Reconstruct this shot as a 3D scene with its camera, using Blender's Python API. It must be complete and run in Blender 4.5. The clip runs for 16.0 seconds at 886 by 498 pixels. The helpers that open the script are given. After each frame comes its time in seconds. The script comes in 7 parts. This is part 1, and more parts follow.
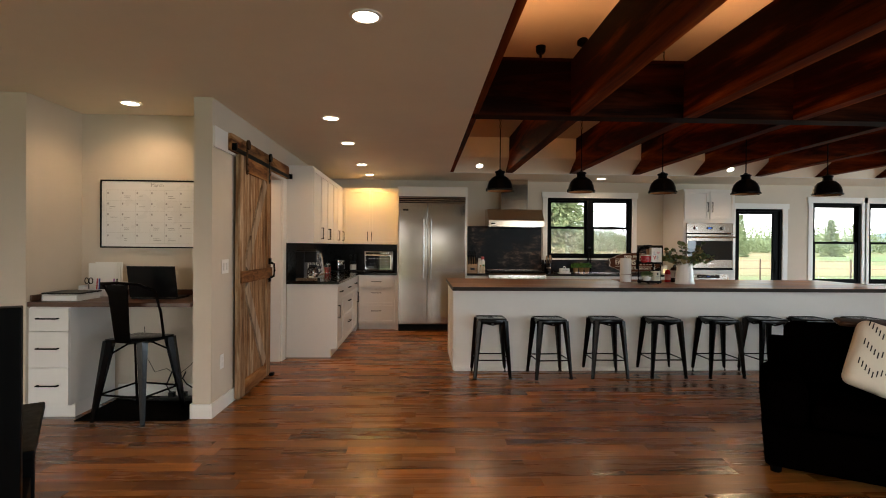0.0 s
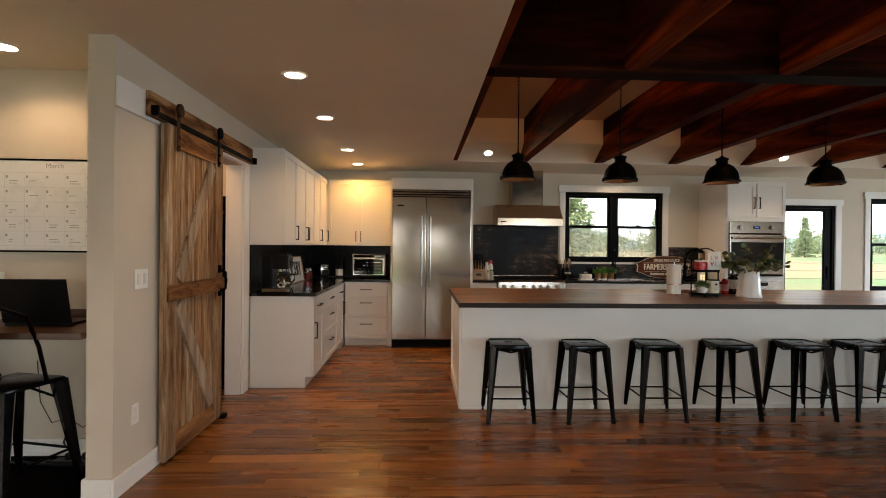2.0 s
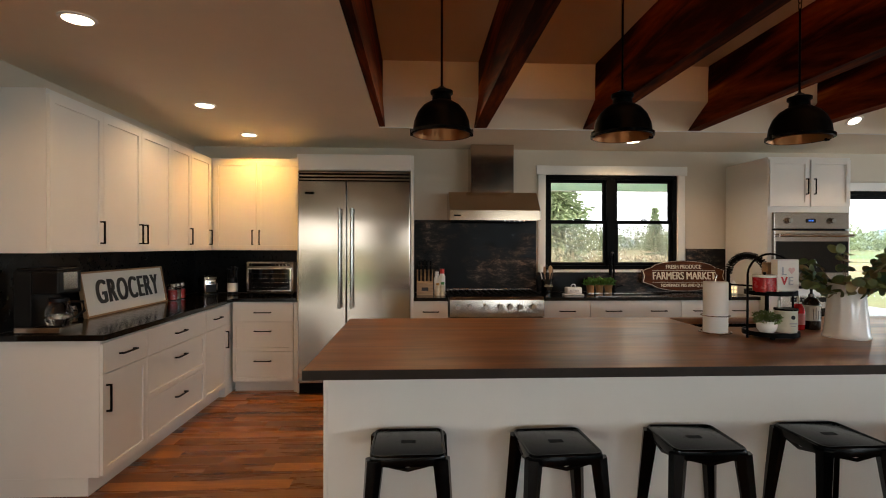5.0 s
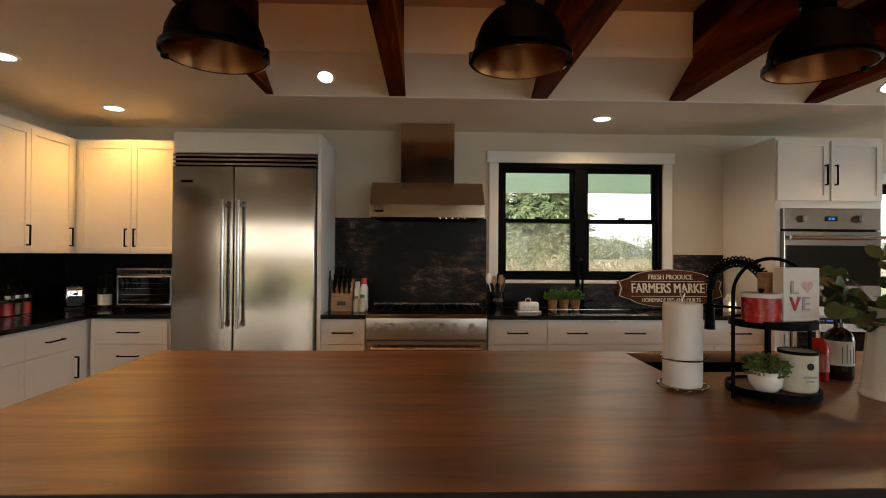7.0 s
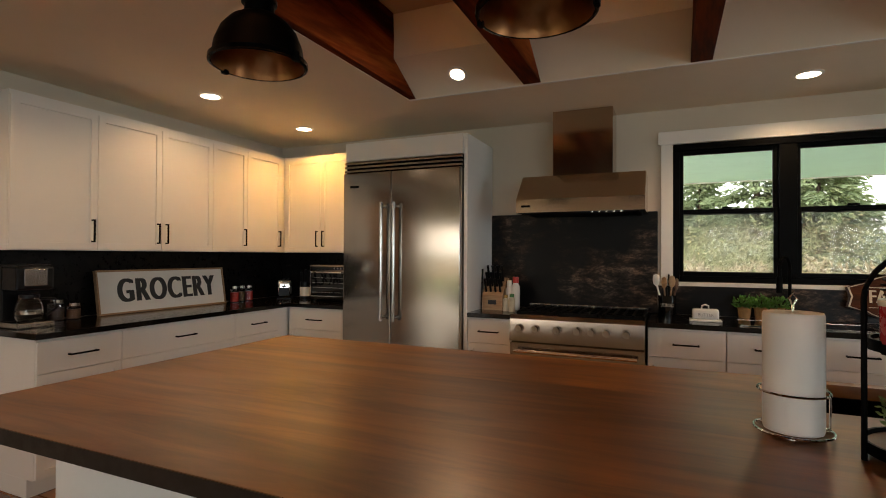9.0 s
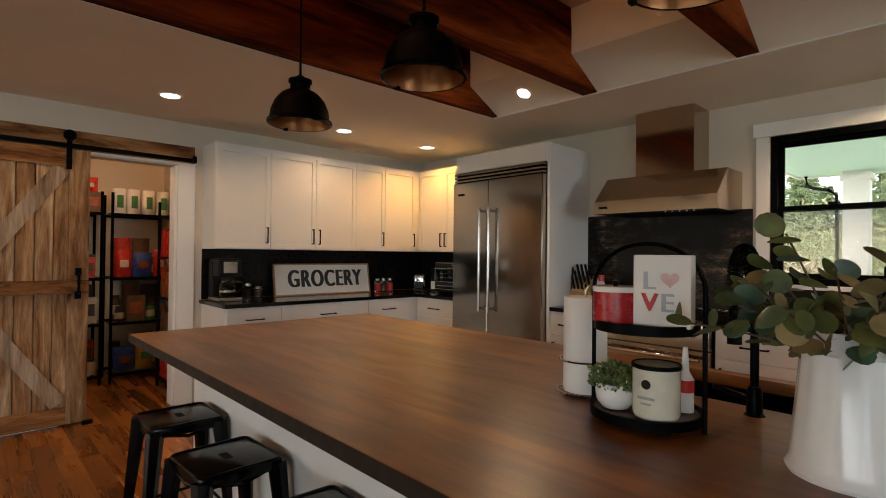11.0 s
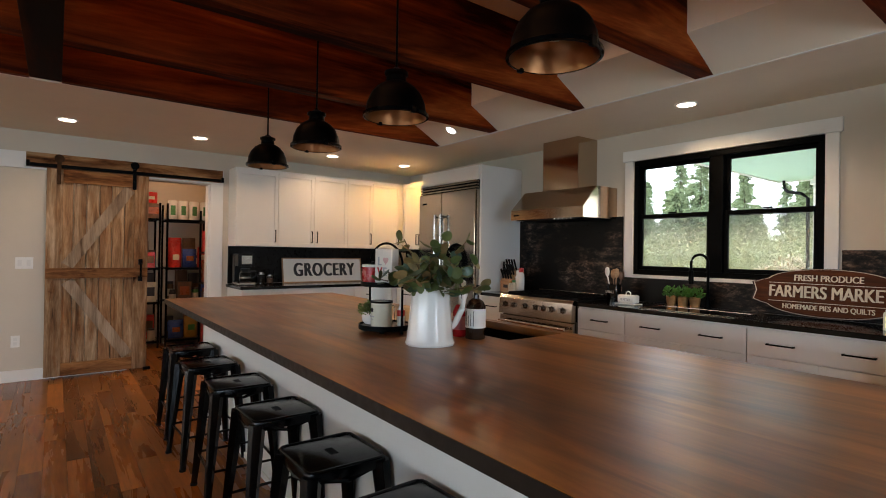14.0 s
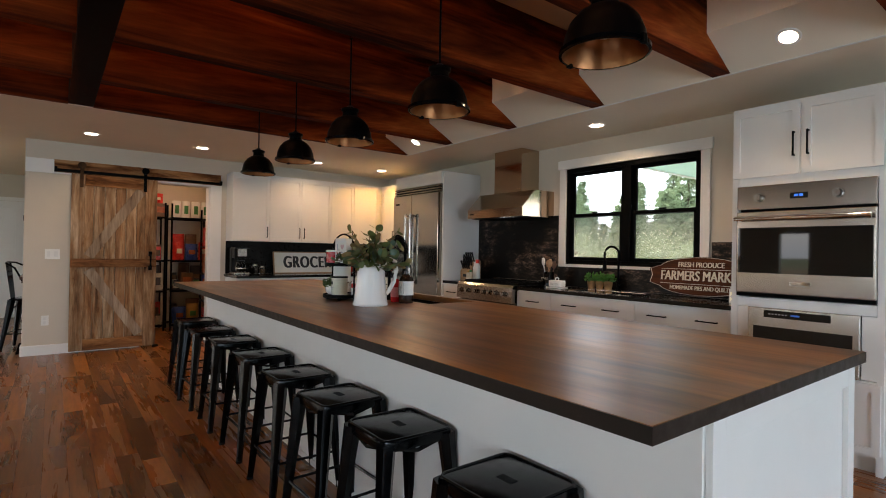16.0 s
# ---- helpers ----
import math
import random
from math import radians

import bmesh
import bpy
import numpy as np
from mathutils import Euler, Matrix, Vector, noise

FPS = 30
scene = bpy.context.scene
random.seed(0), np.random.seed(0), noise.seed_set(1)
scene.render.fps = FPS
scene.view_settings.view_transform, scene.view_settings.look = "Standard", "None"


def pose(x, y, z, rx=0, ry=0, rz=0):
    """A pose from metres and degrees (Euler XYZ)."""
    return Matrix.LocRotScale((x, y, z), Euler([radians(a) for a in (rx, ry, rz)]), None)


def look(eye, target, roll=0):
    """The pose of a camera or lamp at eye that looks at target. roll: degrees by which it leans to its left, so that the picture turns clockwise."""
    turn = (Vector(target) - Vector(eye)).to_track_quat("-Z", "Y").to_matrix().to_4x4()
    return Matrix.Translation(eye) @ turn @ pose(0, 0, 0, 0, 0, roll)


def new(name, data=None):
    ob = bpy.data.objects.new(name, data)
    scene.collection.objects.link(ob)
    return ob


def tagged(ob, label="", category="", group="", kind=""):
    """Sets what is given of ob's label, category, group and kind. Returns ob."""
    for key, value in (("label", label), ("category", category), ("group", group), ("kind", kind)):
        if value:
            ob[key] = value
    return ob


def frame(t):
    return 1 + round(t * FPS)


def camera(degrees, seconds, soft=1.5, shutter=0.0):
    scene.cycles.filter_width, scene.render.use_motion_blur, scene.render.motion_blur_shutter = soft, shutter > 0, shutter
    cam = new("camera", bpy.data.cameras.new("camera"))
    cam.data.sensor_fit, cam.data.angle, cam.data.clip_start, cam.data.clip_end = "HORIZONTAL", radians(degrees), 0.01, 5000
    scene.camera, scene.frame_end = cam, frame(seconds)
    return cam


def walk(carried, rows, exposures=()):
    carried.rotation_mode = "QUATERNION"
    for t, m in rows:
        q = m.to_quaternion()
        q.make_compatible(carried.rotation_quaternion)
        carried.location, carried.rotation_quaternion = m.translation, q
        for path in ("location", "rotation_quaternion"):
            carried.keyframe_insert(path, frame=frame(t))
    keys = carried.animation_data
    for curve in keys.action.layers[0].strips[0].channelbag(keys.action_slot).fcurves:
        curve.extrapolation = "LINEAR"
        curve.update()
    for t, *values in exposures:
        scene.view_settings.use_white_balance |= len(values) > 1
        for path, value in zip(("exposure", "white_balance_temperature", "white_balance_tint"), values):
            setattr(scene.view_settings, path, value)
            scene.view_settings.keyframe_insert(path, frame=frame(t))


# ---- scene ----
cam = camera(81.65, 16.0, 1.0)
EXPOSURE = 0.80
ROWS = [
    (0, 0.133, 0.598, 1.356, -2.38, -0.29, -0.48),
    (0.5, 0.122, 0.888, 1.381, -2.48, -0.36, -0.58),
    (1, 0.122, 1.182, 1.392, -2.46, -0.28, -0.56),
    (1.5, 0.128, 1.483, 1.396, -2.46, -0.32, -0.51),
    (2, 0.141, 1.832, 1.384, -2.57, -0.30, -0.57),
    (2.5, 0.205, 2.193, 1.379, -2.52, -0.29, -0.43),
    (3, 0.304, 2.554, 1.382, -2.76, -0.29, -0.30),
    (3.5, 0.441, 2.914, 1.391, -2.95, -0.34, -0.20),
    (3.7, 0.505, 3.048, 1.393, -2.92, -0.33, -0.17),
    (5.8, 1.206, 4.316, 1.440, -2.78, -0.28, -0.09),
    (6, 1.296, 4.431, 1.440, -2.52, -0.20, -0.11),
    (6.5, 1.529, 4.671, 1.422, -2.30, 0.22, -0.16),
    (7, 1.690, 4.890, 1.396, -1.78, 0.57, -0.39),
    (7.5, 1.783, 5.048, 1.399, 0.90, 0.57, -0.37),
    (8, 1.923, 5.137, 1.360, 7.33, 0.97, -0.42),
    (8.5, 2.086, 5.144, 1.366, 15.15, 0.74, -0.44),
    (9, 2.301, 5.165, 1.366, 23.77, 0.66, -0.30),
    (9.5, 2.587, 5.208, 1.357, 32.38, 0.57, -0.37),
    (10, 2.880, 5.257, 1.350, 38.99, 0.60, -0.55),
    (10.2, 2.976, 5.256, 1.350, 40.80, 0.62, -0.54),
    (12.5, 4.282, 5.278, 1.374, 52.36, 0.32, -0.86),
    (13, 4.529, 5.228, 1.374, 52.41, 0.32, -0.84),
    (13.5, 4.815, 5.207, 1.361, 52.68, 0.37, -0.85),
    (14, 5.094, 5.176, 1.349, 52.96, 0.34, -0.89),
    (14.5, 5.366, 5.109, 1.317, 53.03, 0.43, -0.98),
    (15, 5.627, 5.045, 1.304, 52.99, 0.36, -0.96),
    (15.5, 5.857, 4.981, 1.292, 52.86, 0.33, -0.99),
    (16, 6.065, 4.921, 1.280, 52.68, 0.32, -1.00),
]
walk(cam, [(t, pose(x, y, z, 90 + pitch, roll, yaw)) for t, x, y, z, yaw, pitch, roll in ROWS], ((0, EXPOSURE - 0.06, 6450, 10), (3.7, EXPOSURE, 6500, 10), (6, EXPOSURE - 0.15, 6650, 10), (7, EXPOSURE - 0.22, 6750, 10), (10, EXPOSURE - 0.22, 6750, 10), (12.5, EXPOSURE + 0.15, 5960, 10), (16, EXPOSURE - 0.02, 5960, 10)))

# ---- light ----
def sky_world():
    w = bpy.data.worlds.new("overcast_sky")
    scene.world = w
    w.use_nodes = True
    nt = w.node_tree
    nt.nodes.clear()
    out = nt.nodes.new("ShaderNodeOutputWorld")
    bg = nt.nodes.new("ShaderNodeBackground")
    sky = nt.nodes.new("ShaderNodeTexSky")
    sky.sky_type = "NISHITA"
    sky.sun_disc = False
    sky.sun_elevation = radians(38)
    sky.sun_rotation = radians(215)
    sky.air_density = 1.6
    sky.dust_density = 4.0
    bg.inputs["Strength"].default_value = SKY
    # a bright even cloud layer over the sky
    cloud = nt.nodes.new("ShaderNodeMix")
    cloud.data_type, cloud.blend_type = "RGBA", "ADD"
    cloud.inputs[0].default_value = 1.0
    cloud.inputs[7].default_value = (13.5, 14.2, 15.0, 1)
    nt.links.new(sky.outputs[0], cloud.inputs[6])
    nt.links.new(cloud.outputs[2], bg.inputs["Color"])
    nt.links.new(bg.outputs[0], out.inputs["Surface"])


def lamp(name, kind, m, energy, colour, size=0.1, size_y=None, spot=None, blend=0.5):
    d = bpy.data.lights.new(name, kind)
    d.energy = energy
    d.color = colour
    if kind == "AREA":
        d.size = size
        if size_y:
            d.shape = "RECTANGLE"
            d.size_y = size_y
    elif kind == "SUN":
        d.angle = radians(size)
    else:
        d.shadow_soft_size = size
        if spot:
            d.spot_size = radians(spot)
            d.spot_blend = blend
    ob = new(name, d)
    ob.matrix_world = m
    return ob


SKY = 0.15
DAYLIGHT = 40.0
WARM = (1.0, 0.66, 0.36)
sky_world()
lamp("sun", "SUN", look((0, 0, 20), (-7, -9, 0)), 1.0, (1.0, 0.95, 0.88), 12)


# ---- materials ----
class Mat:
    """A node material with a Principled shader and short ways to add nodes."""

    def __init__(self, name, colour=(0.8, 0.8, 0.8), rough=0.5, metal=0.0):
        self.m = bpy.data.materials.new(name)
        self.m.use_nodes = True
        self.nt = self.m.node_tree
        self.b = self.nt.nodes["Principled BSDF"]
        self.set("Base Color", (*colour, 1))
        self.set("Roughness", rough)
        self.set("Metallic", metal)
        self.co = None

    def set(self, key, value):
        self.b.inputs[key].default_value = value
        return self

    def node(self, kind):
        return self.nt.nodes.new(kind)

    def link(self, a, b):
        self.nt.links.new(a, b)

    def coords(self, scale=(1, 1, 1), offset=None):
        if self.co is None:
            self.co = self.node("ShaderNodeTexCoord")
        mp = self.node("ShaderNodeMapping")
        mp.inputs["Scale"].default_value = scale
        self.link(self.co.outputs["Object"], mp.inputs["Vector"])
        if offset is not None:
            self.link(offset, mp.inputs["Location"])
        return mp.outputs[0]

    def noise(self, scale, detail=4.0, rough=0.6, stretch=(1, 1, 1), offset=None, distortion=0.0):
        n = self.node("ShaderNodeTexNoise")
        n.inputs["Scale"].default_value = scale
        n.inputs["Detail"].default_value = detail
        n.inputs["Roughness"].default_value = rough
        n.inputs["Distortion"].default_value = distortion
        self.link(self.coords(stretch, offset), n.inputs["Vector"])
        return n.outputs["Fac"]

    def ramp(self, fac, stops):
        r = self.node("ShaderNodeValToRGB")
        el = r.color_ramp.elements
        while len(el) < len(stops):
            el.new(0.5)
        for e, (p, c) in zip(el, stops):
            e.position = p
            e.color = (*c, 1)
        self.link(fac, r.inputs[0])
        return r.outputs[0]

    def mix(self, fac, a, b, blend="MIX"):
        n = self.node("ShaderNodeMix")
        n.data_type, n.blend_type = "RGBA", blend
        for sock, v in ((n.inputs[0], fac), (n.inputs[6], a), (n.inputs[7], b)):
            if isinstance(v, (int, float)):
                sock.default_value = v
            elif isinstance(v, tuple):
                sock.default_value = (*v, 1)
            else:
                self.link(v, sock)
        return n.outputs[2]

    def range(self, fac, lo, hi, a=0.0, b=1.0):
        n = self.node("ShaderNodeMapRange")
        for i, v in enumerate((a, b, lo, hi)):
            n.inputs[i + 1].default_value = v
        self.link(fac, n.inputs[0])
        return n.outputs[0]

    def colour(self, sock):
        self.link(sock, self.b.inputs["Base Color"])
        return self

    def rough(self, sock):
        self.link(sock, self.b.inputs["Roughness"])
        return self

    def bump(self, fac, strength=0.2, distance=0.01):
        n = self.node("ShaderNodeBump")
        n.inputs["Strength"].default_value = strength
        n.inputs["Distance"].default_value = distance
        self.link(fac, n.inputs["Height"])
        self.link(n.outputs[0], self.b.inputs["Normal"])
        return self

    def random(self, island=False):
        if island:
            return self.node("ShaderNodeNewGeometry").outputs["Random Per Island"]
        return self.node("ShaderNodeObjectInfo").outputs["Random"]


def painted(name, colour, rough=0.55, var=0.05, bump=0.06, grain=90):
    k = Mat(name, colour, rough)
    dark = tuple(c * (1 - var) for c in colour)
    lite = tuple(min(1, c * (1 + var * 0.5)) for c in colour)
    k.colour(k.ramp(k.noise(1.7, 5, 0.65), [(0.3, dark), (0.7, lite)]))
    k.rough(k.range(k.noise(4.0, 4), rough - 0.08, rough + 0.1, 0.3, 0.7))
    k.bump(k.noise(grain, 3, 0.6), bump, 0.004)
    return k.m


def plain(name, colour, rough=0.5, metal=0.0, var=0.12, spec=0.5):
    k = Mat(name, colour, rough, metal)
    k.set("Specular IOR Level", spec)
    k.colour(k.ramp(k.noise(14, 4), [(0.3, tuple(c * (1 - var) for c in colour)), (0.7, tuple(min(1, c * (1 + var)) for c in colour))]))
    k.rough(k.range(k.noise(30, 3), max(0.02, rough - 0.06), min(1, rough + 0.08), 0.3, 0.7))
    return k.m


def wood(name, stops, axis=0, rough=0.4, grain=9.0, bump=0.15, island=None, vary=0.5, spec=0.5, blots=None, tints=None):
    """Boards whose grain runs along the axis 0, 1 or 2."""
    k = Mat(name, stops[0][1], rough)
    k.set("Specular IOR Level", spec)
    st = [1.0, 1.0, 1.0]
    st[axis] = 0.09
    off = None
    if island is not None:
        r = k.random(island)
        comb = k.node("ShaderNodeCombineXYZ")
        for i, mult in enumerate((37.0, 53.0, 71.0)):
            mm = k.node("ShaderNodeMath")
            mm.operation = "MULTIPLY"
            mm.inputs[1].default_value = mult
            k.link(r, mm.inputs[0])
            k.link(mm.outputs[0], comb.inputs[i])
        off = comb.outputs[0]
    coarse = k.noise(grain, 6, 0.62, tuple(st), off, 0.6)
    fine = k.noise(grain * 9, 3, 0.6, tuple(st), off)
    c = k.ramp(coarse, stops)
    c = k.mix(0.35, c, k.ramp(fine, [(0.35, (0.25, 0.2, 0.17)), (0.6, (1, 1, 1))]), "MULTIPLY")
    blot = k.noise(1.1, 4, 0.6, (1, 1, 1), off)
    c = k.mix(0.5, c, k.ramp(blot, [(0.3, (0.5, 0.46, 0.42)), (0.65, (1, 1, 1))]), "MULTIPLY")
    if blots:
        worn = [1.0, 1.0, 1.0]
        worn[axis] = 0.22
        c = k.mix(1.0, c, k.ramp(k.noise(9.0, 5, 0.65, tuple(worn), off, 0.5), blots), "MULTIPLY")
    if island is not None:
        c = k.mix(vary, c, k.ramp(k.random(island), tints or [(0.0, (0.38, 0.33, 0.3)), (0.5, (0.85, 0.8, 0.76)), (1.0, (1.35, 1.25, 1.1))]), "MULTIPLY")
    k.colour(c)
    k.rough(k.range(coarse, rough - 0.08, rough + 0.14, 0.3, 0.7))
    k.bump(fine, bump, 0.003)
    return k.m


def steel(name, colour=(0.62, 0.6, 0.57), rough=0.24, waves=False):
    """Steel brushed across, which draws its reflections out up and down; waves: the slight dents of large sheet doors."""
    k = Mat(name, colour, rough, 1.0)
    k.set("Anisotropic", 0.35)
    t = k.node("ShaderNodeTangent")
    t.direction_type, t.axis = "RADIAL", "Z"
    k.link(t.outputs[0], k.b.inputs["Tangent"])
    k.rough(k.range(k.noise(3.0, 3), rough - 0.02, rough + 0.03, 0.3, 0.7))
    if waves:
        k.bump(k.noise(2.4, 0, 0.4, (0.5, 0.5, 1.7)), 0.07, 0.02)
    smear = k.noise(2.0, 4)
    k.colour(k.ramp(smear, [(0.3, tuple(c * 0.9 for c in colour)), (0.7, colour)]))
    return k.m


def glass(name, tint=(1, 1, 1), rough=0.0, ior=1.45):
    k = Mat(name, tint, rough)
    k.set("Transmission Weight", 1.0).set("IOR", ior)
    return k.m


def emitter(name, colour, strength):
    k = Mat(name, colour, 0.5)
    k.set("Emission Color", (*colour, 1)).set("Emission Strength", strength)
    return k.m


def slab_stone():
    """Near black slab with clouds of broken grey and rust marks."""
    k = Mat("dark_mottled_slab", (0.03, 0.028, 0.028), 0.35)
    cloud = k.noise(1.25, 3, 0.5, (1, 1, 1.3), None, 0.4)
    marks = k.noise(6.5, 9, 0.8, (0.75, 0.75, 1.7), None, 0.2)
    c = k.ramp(marks, [(0.43, (0.003, 0.0025, 0.0023)), (0.52, (0.03, 0.022, 0.017)), (0.60, (0.17, 0.12, 0.085)), (0.70, (0.42, 0.34, 0.27))])
    c = k.mix(k.range(cloud, 0.0, 1.0, 0.45, 0.58), (0.004, 0.0034, 0.0032), c)
    c = k.mix(0.6, c, k.ramp(k.noise(3.2, 4, 0.6), [(0.4, (1.0, 0.72, 0.55)), (0.6, (0.9, 0.95, 1.0))]), "MULTIPLY")
    k.colour(c)
    k.set("Specular IOR Level", 0.14)
    k.rough(k.range(marks, 0.26, 0.5, 0.35, 0.65))
    k.bump(marks, 0.06, 0.004)
    return k.m


def island_top():
    """Satin brown top with long dark figure."""
    k = Mat("brown_figured_top", (0.12, 0.055, 0.025), 0.3)
    streak = k.noise(1.6, 5, 0.6, (0.28, 1.6, 1), None, 0.9)
    c = k.ramp(streak, [(0.28, (0.05, 0.015, 0.003)), (0.42, (0.18, 0.06, 0.007)), (0.55, (0.31, 0.115, 0.012)), (0.72, (0.40, 0.165, 0.024))])
    c = k.mix(0.6, c, k.ramp(k.noise(3.4, 6, 0.65, (0.35, 2.4, 1), None, 1.2), [(0.36, (0.30, 0.22, 0.17)), (0.54, (1, 1, 1))]), "MULTIPLY")
    c = k.mix(0.35, c, k.ramp(k.noise(26, 4, 0.6, (0.08, 1.5, 1)), [(0.35, (0.6, 0.52, 0.46)), (0.62, (1.08, 1.0, 0.95))]), "MULTIPLY")
    k.colour(c)
    k.set("Specular IOR Level", 0.8)
    k.rough(k.range(k.noise(2.6, 4, 0.55, (0.5, 1.6, 1)), 0.32, 0.42, 0.3, 0.7))
    return k.m


WALL = painted("warm_white_wall_paint", (0.62, 0.545, 0.445), 0.7, 0.04, 0.1, 160)
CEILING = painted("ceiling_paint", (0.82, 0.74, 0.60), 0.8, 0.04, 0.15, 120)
# the vault's warm light is put into this browner paint colour
VAULT = painted("warm_lit_vault_paint", (0.60, 0.44, 0.30), 0.8, 0.05, 0.15, 120)
WHITE = painted("white_cabinet_paint", (0.74, 0.725, 0.69), 0.38, 0.03, 0.03, 200)
TRIM = painted("white_trim_paint", (0.82, 0.80, 0.76), 0.4, 0.03, 0.03, 200)
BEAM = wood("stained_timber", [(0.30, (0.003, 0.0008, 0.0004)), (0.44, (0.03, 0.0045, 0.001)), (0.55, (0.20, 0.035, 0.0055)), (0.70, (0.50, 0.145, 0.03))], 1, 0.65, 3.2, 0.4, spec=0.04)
# cross timber: the dark stain, deepened by shade put into its colour
BEAMX = wood("stained_cross_timber_in_shade", [(0.30, (0.002, 0.0008, 0.0004)), (0.46, (0.010, 0.002, 0.0007)), (0.60, (0.06, 0.014, 0.004)), (0.75, (0.2, 0.06, 0.016))], 0, 0.65, 3.2, 0.4, spec=0.04)
AGED = [(0.0, (0.80, 0.58, 0.40)), (0.3, (1.0, 0.86, 0.70)), (0.6, (0.95, 0.72, 0.50)), (0.8, (1.08, 1.02, 0.94)), (1.0, (0.78, 0.66, 0.54))]
BRACEWOOD = wood("pale_weathered_brace", [(0.25, (0.14, 0.092, 0.06)), (0.45, (0.36, 0.275, 0.20)), (0.65, (0.52, 0.43, 0.34))], 2, 0.85, 9, 0.8, blots=[(0.33, (0.35, 0.24, 0.16)), (0.42, (0.9, 0.8, 0.68)), (0.6, (1.1, 1.06, 1.0))])
BARN = wood("weathered_barn_wood", [(0.28, (0.06, 0.036, 0.02)), (0.40, (0.25, 0.165, 0.10)), (0.53, (0.41, 0.31, 0.215)), (0.66, (0.62, 0.53, 0.42))], 2, 0.85, 14, 1.0, False, 0.9, 0.2, [(0.29, (0.16, 0.09, 0.05)), (0.36, (0.85, 0.62, 0.42)), (0.48, (1.0, 0.92, 0.82)), (0.62, (1.18, 1.14, 1.1))], AGED)
BARNY = wood("weathered_barn_rail_wood", [(0.30, (0.07, 0.032, 0.014)), (0.43, (0.25, 0.135, 0.062)), (0.56, (0.40, 0.255, 0.135)), (0.7, (0.54, 0.40, 0.26))], 1, 0.85, 9, 0.9, False, 0.7, 0.2, [(0.36, (0.3, 0.18, 0.1)), (0.5, (0.95, 0.78, 0.6)), (0.66, (1.15, 1.08, 1.0))], AGED)
PLANKS = [(0.25, (0.10, 0.029, 0.005)), (0.42, (0.25, 0.088, 0.015)), (0.58, (0.41, 0.162, 0.033)), (0.78, (0.52, 0.24, 0.066))]
FLOOR1 = wood("hardwood_plank", PLANKS, 0, 0.25, 5, 0.12, False, 0.8, 0.45)
FLOOR2 = wood("hardwood_planks_far", PLANKS, 0, 0.25, 5, 0.12, True, 0.8, 0.45)
DESKTOP = wood("dark_desk_wood", [(0.3, (0.04, 0.015, 0.008)), (0.5, (0.1, 0.04, 0.02)), (0.75, (0.2, 0.09, 0.04))], 0, 0.35, 5)
SHELFWOOD = wood("dark_tray_wood", [(0.3, (0.05, 0.022, 0.012)), (0.55, (0.13, 0.06, 0.03)), (0.8, (0.22, 0.12, 0.06))], 0, 0.45, 9)
LIGHTWOOD = wood("light_wood", [(0.3, (0.30, 0.17, 0.08)), (0.55, (0.48, 0.30, 0.16)), (0.8, (0.58, 0.40, 0.24))], 0, 0.5, 9)
STEEL = steel("brushed_steel", (0.35, 0.30, 0.255), 0.19)
STEELV = steel("brushed_steel_doors", (0.38, 0.345, 0.30), 0.13, True)
# hood steel: the brown it reflects is put into the metal's colour
FLUE = steel("hood_steel_with_brown_reflection", (0.50, 0.385, 0.275), 0.13, True)
KNOB = plain("satin_chrome", (0.42, 0.40, 0.37), 0.16, 1.0, 0.05)
# microwave front: its bright reflection is put into a paler steel colour
PALESTEEL = steel("steel_with_bright_reflection", (0.62, 0.59, 0.55), 0.25)
INKGREY = plain("grey_print", (0.35, 0.35, 0.36), 0.6)
CHROME = plain("polished_chrome", (0.75, 0.75, 0.75), 0.08, 1.0, 0.03)
BLACK = plain("black_powder_coat", (0.0012, 0.0012, 0.0012), 0.42, 0.0, 0.2, 0.05)
GUNMETAL = plain("black_painted_steel", (0.0012, 0.0013, 0.0015), 0.16, 0.0, 0.2, 0.2)
GLOSSBLACK = Mat("black_glass", (0.003, 0.003, 0.0035), 0.03).m
IRON = plain("cast_iron", (0.004, 0.004, 0.004), 0.6, 0.0, 0.2, 0.12)
COPPER = plain("bronze_lining", (0.30, 0.135, 0.055), 0.34, 1.0)
SLATE = slab_stone()
BLACKSTONE = plain("black_stone", (0.006, 0.005, 0.0045), 0.3, 0.0, 0.5, 0.15)
TOP = island_top()
COUNTER = plain("dark_polished_counter", (0.004, 0.003, 0.0025), 0.14, 0.0, 0.4, 0.3)
GLASS = glass("window_glass", ior=1.12)
SCREEN = Mat("grey_insect_screen", (0.40, 0.41, 0.38), 0.9).set("Alpha", 0.3).m
# island rim colour: the shade on the slab's edge is put into it
EDGE = plain("shaded_top_edge", (0.020, 0.013, 0.009), 0.5, 0.0, 0.12, 0.2)
LAMPON = emitter("lamp_glow", (1.0, 0.86, 0.66), 14.0)


# ---- mesh helpers ----
def box(bm, x0, y0, z0, x1, y1, z1, bevel=0.0, m=None):
    g = bmesh.ops.create_cube(bm, size=1.0)
    vs = g["verts"]
    for v in vs:
        v.co = Vector((x0 + (v.co.x + 0.5) * (x1 - x0), y0 + (v.co.y + 0.5) * (y1 - y0), z0 + (v.co.z + 0.5) * (z1 - z0)))
    if m is not None:
        bmesh.ops.transform(bm, matrix=m, verts=vs)
    if bevel > 0:
        es = list({e for v in vs for e in v.link_edges})
        bmesh.ops.bevel(bm, geom=es, offset=bevel, segments=2, profile=0.6, affect="EDGES")
    return bm


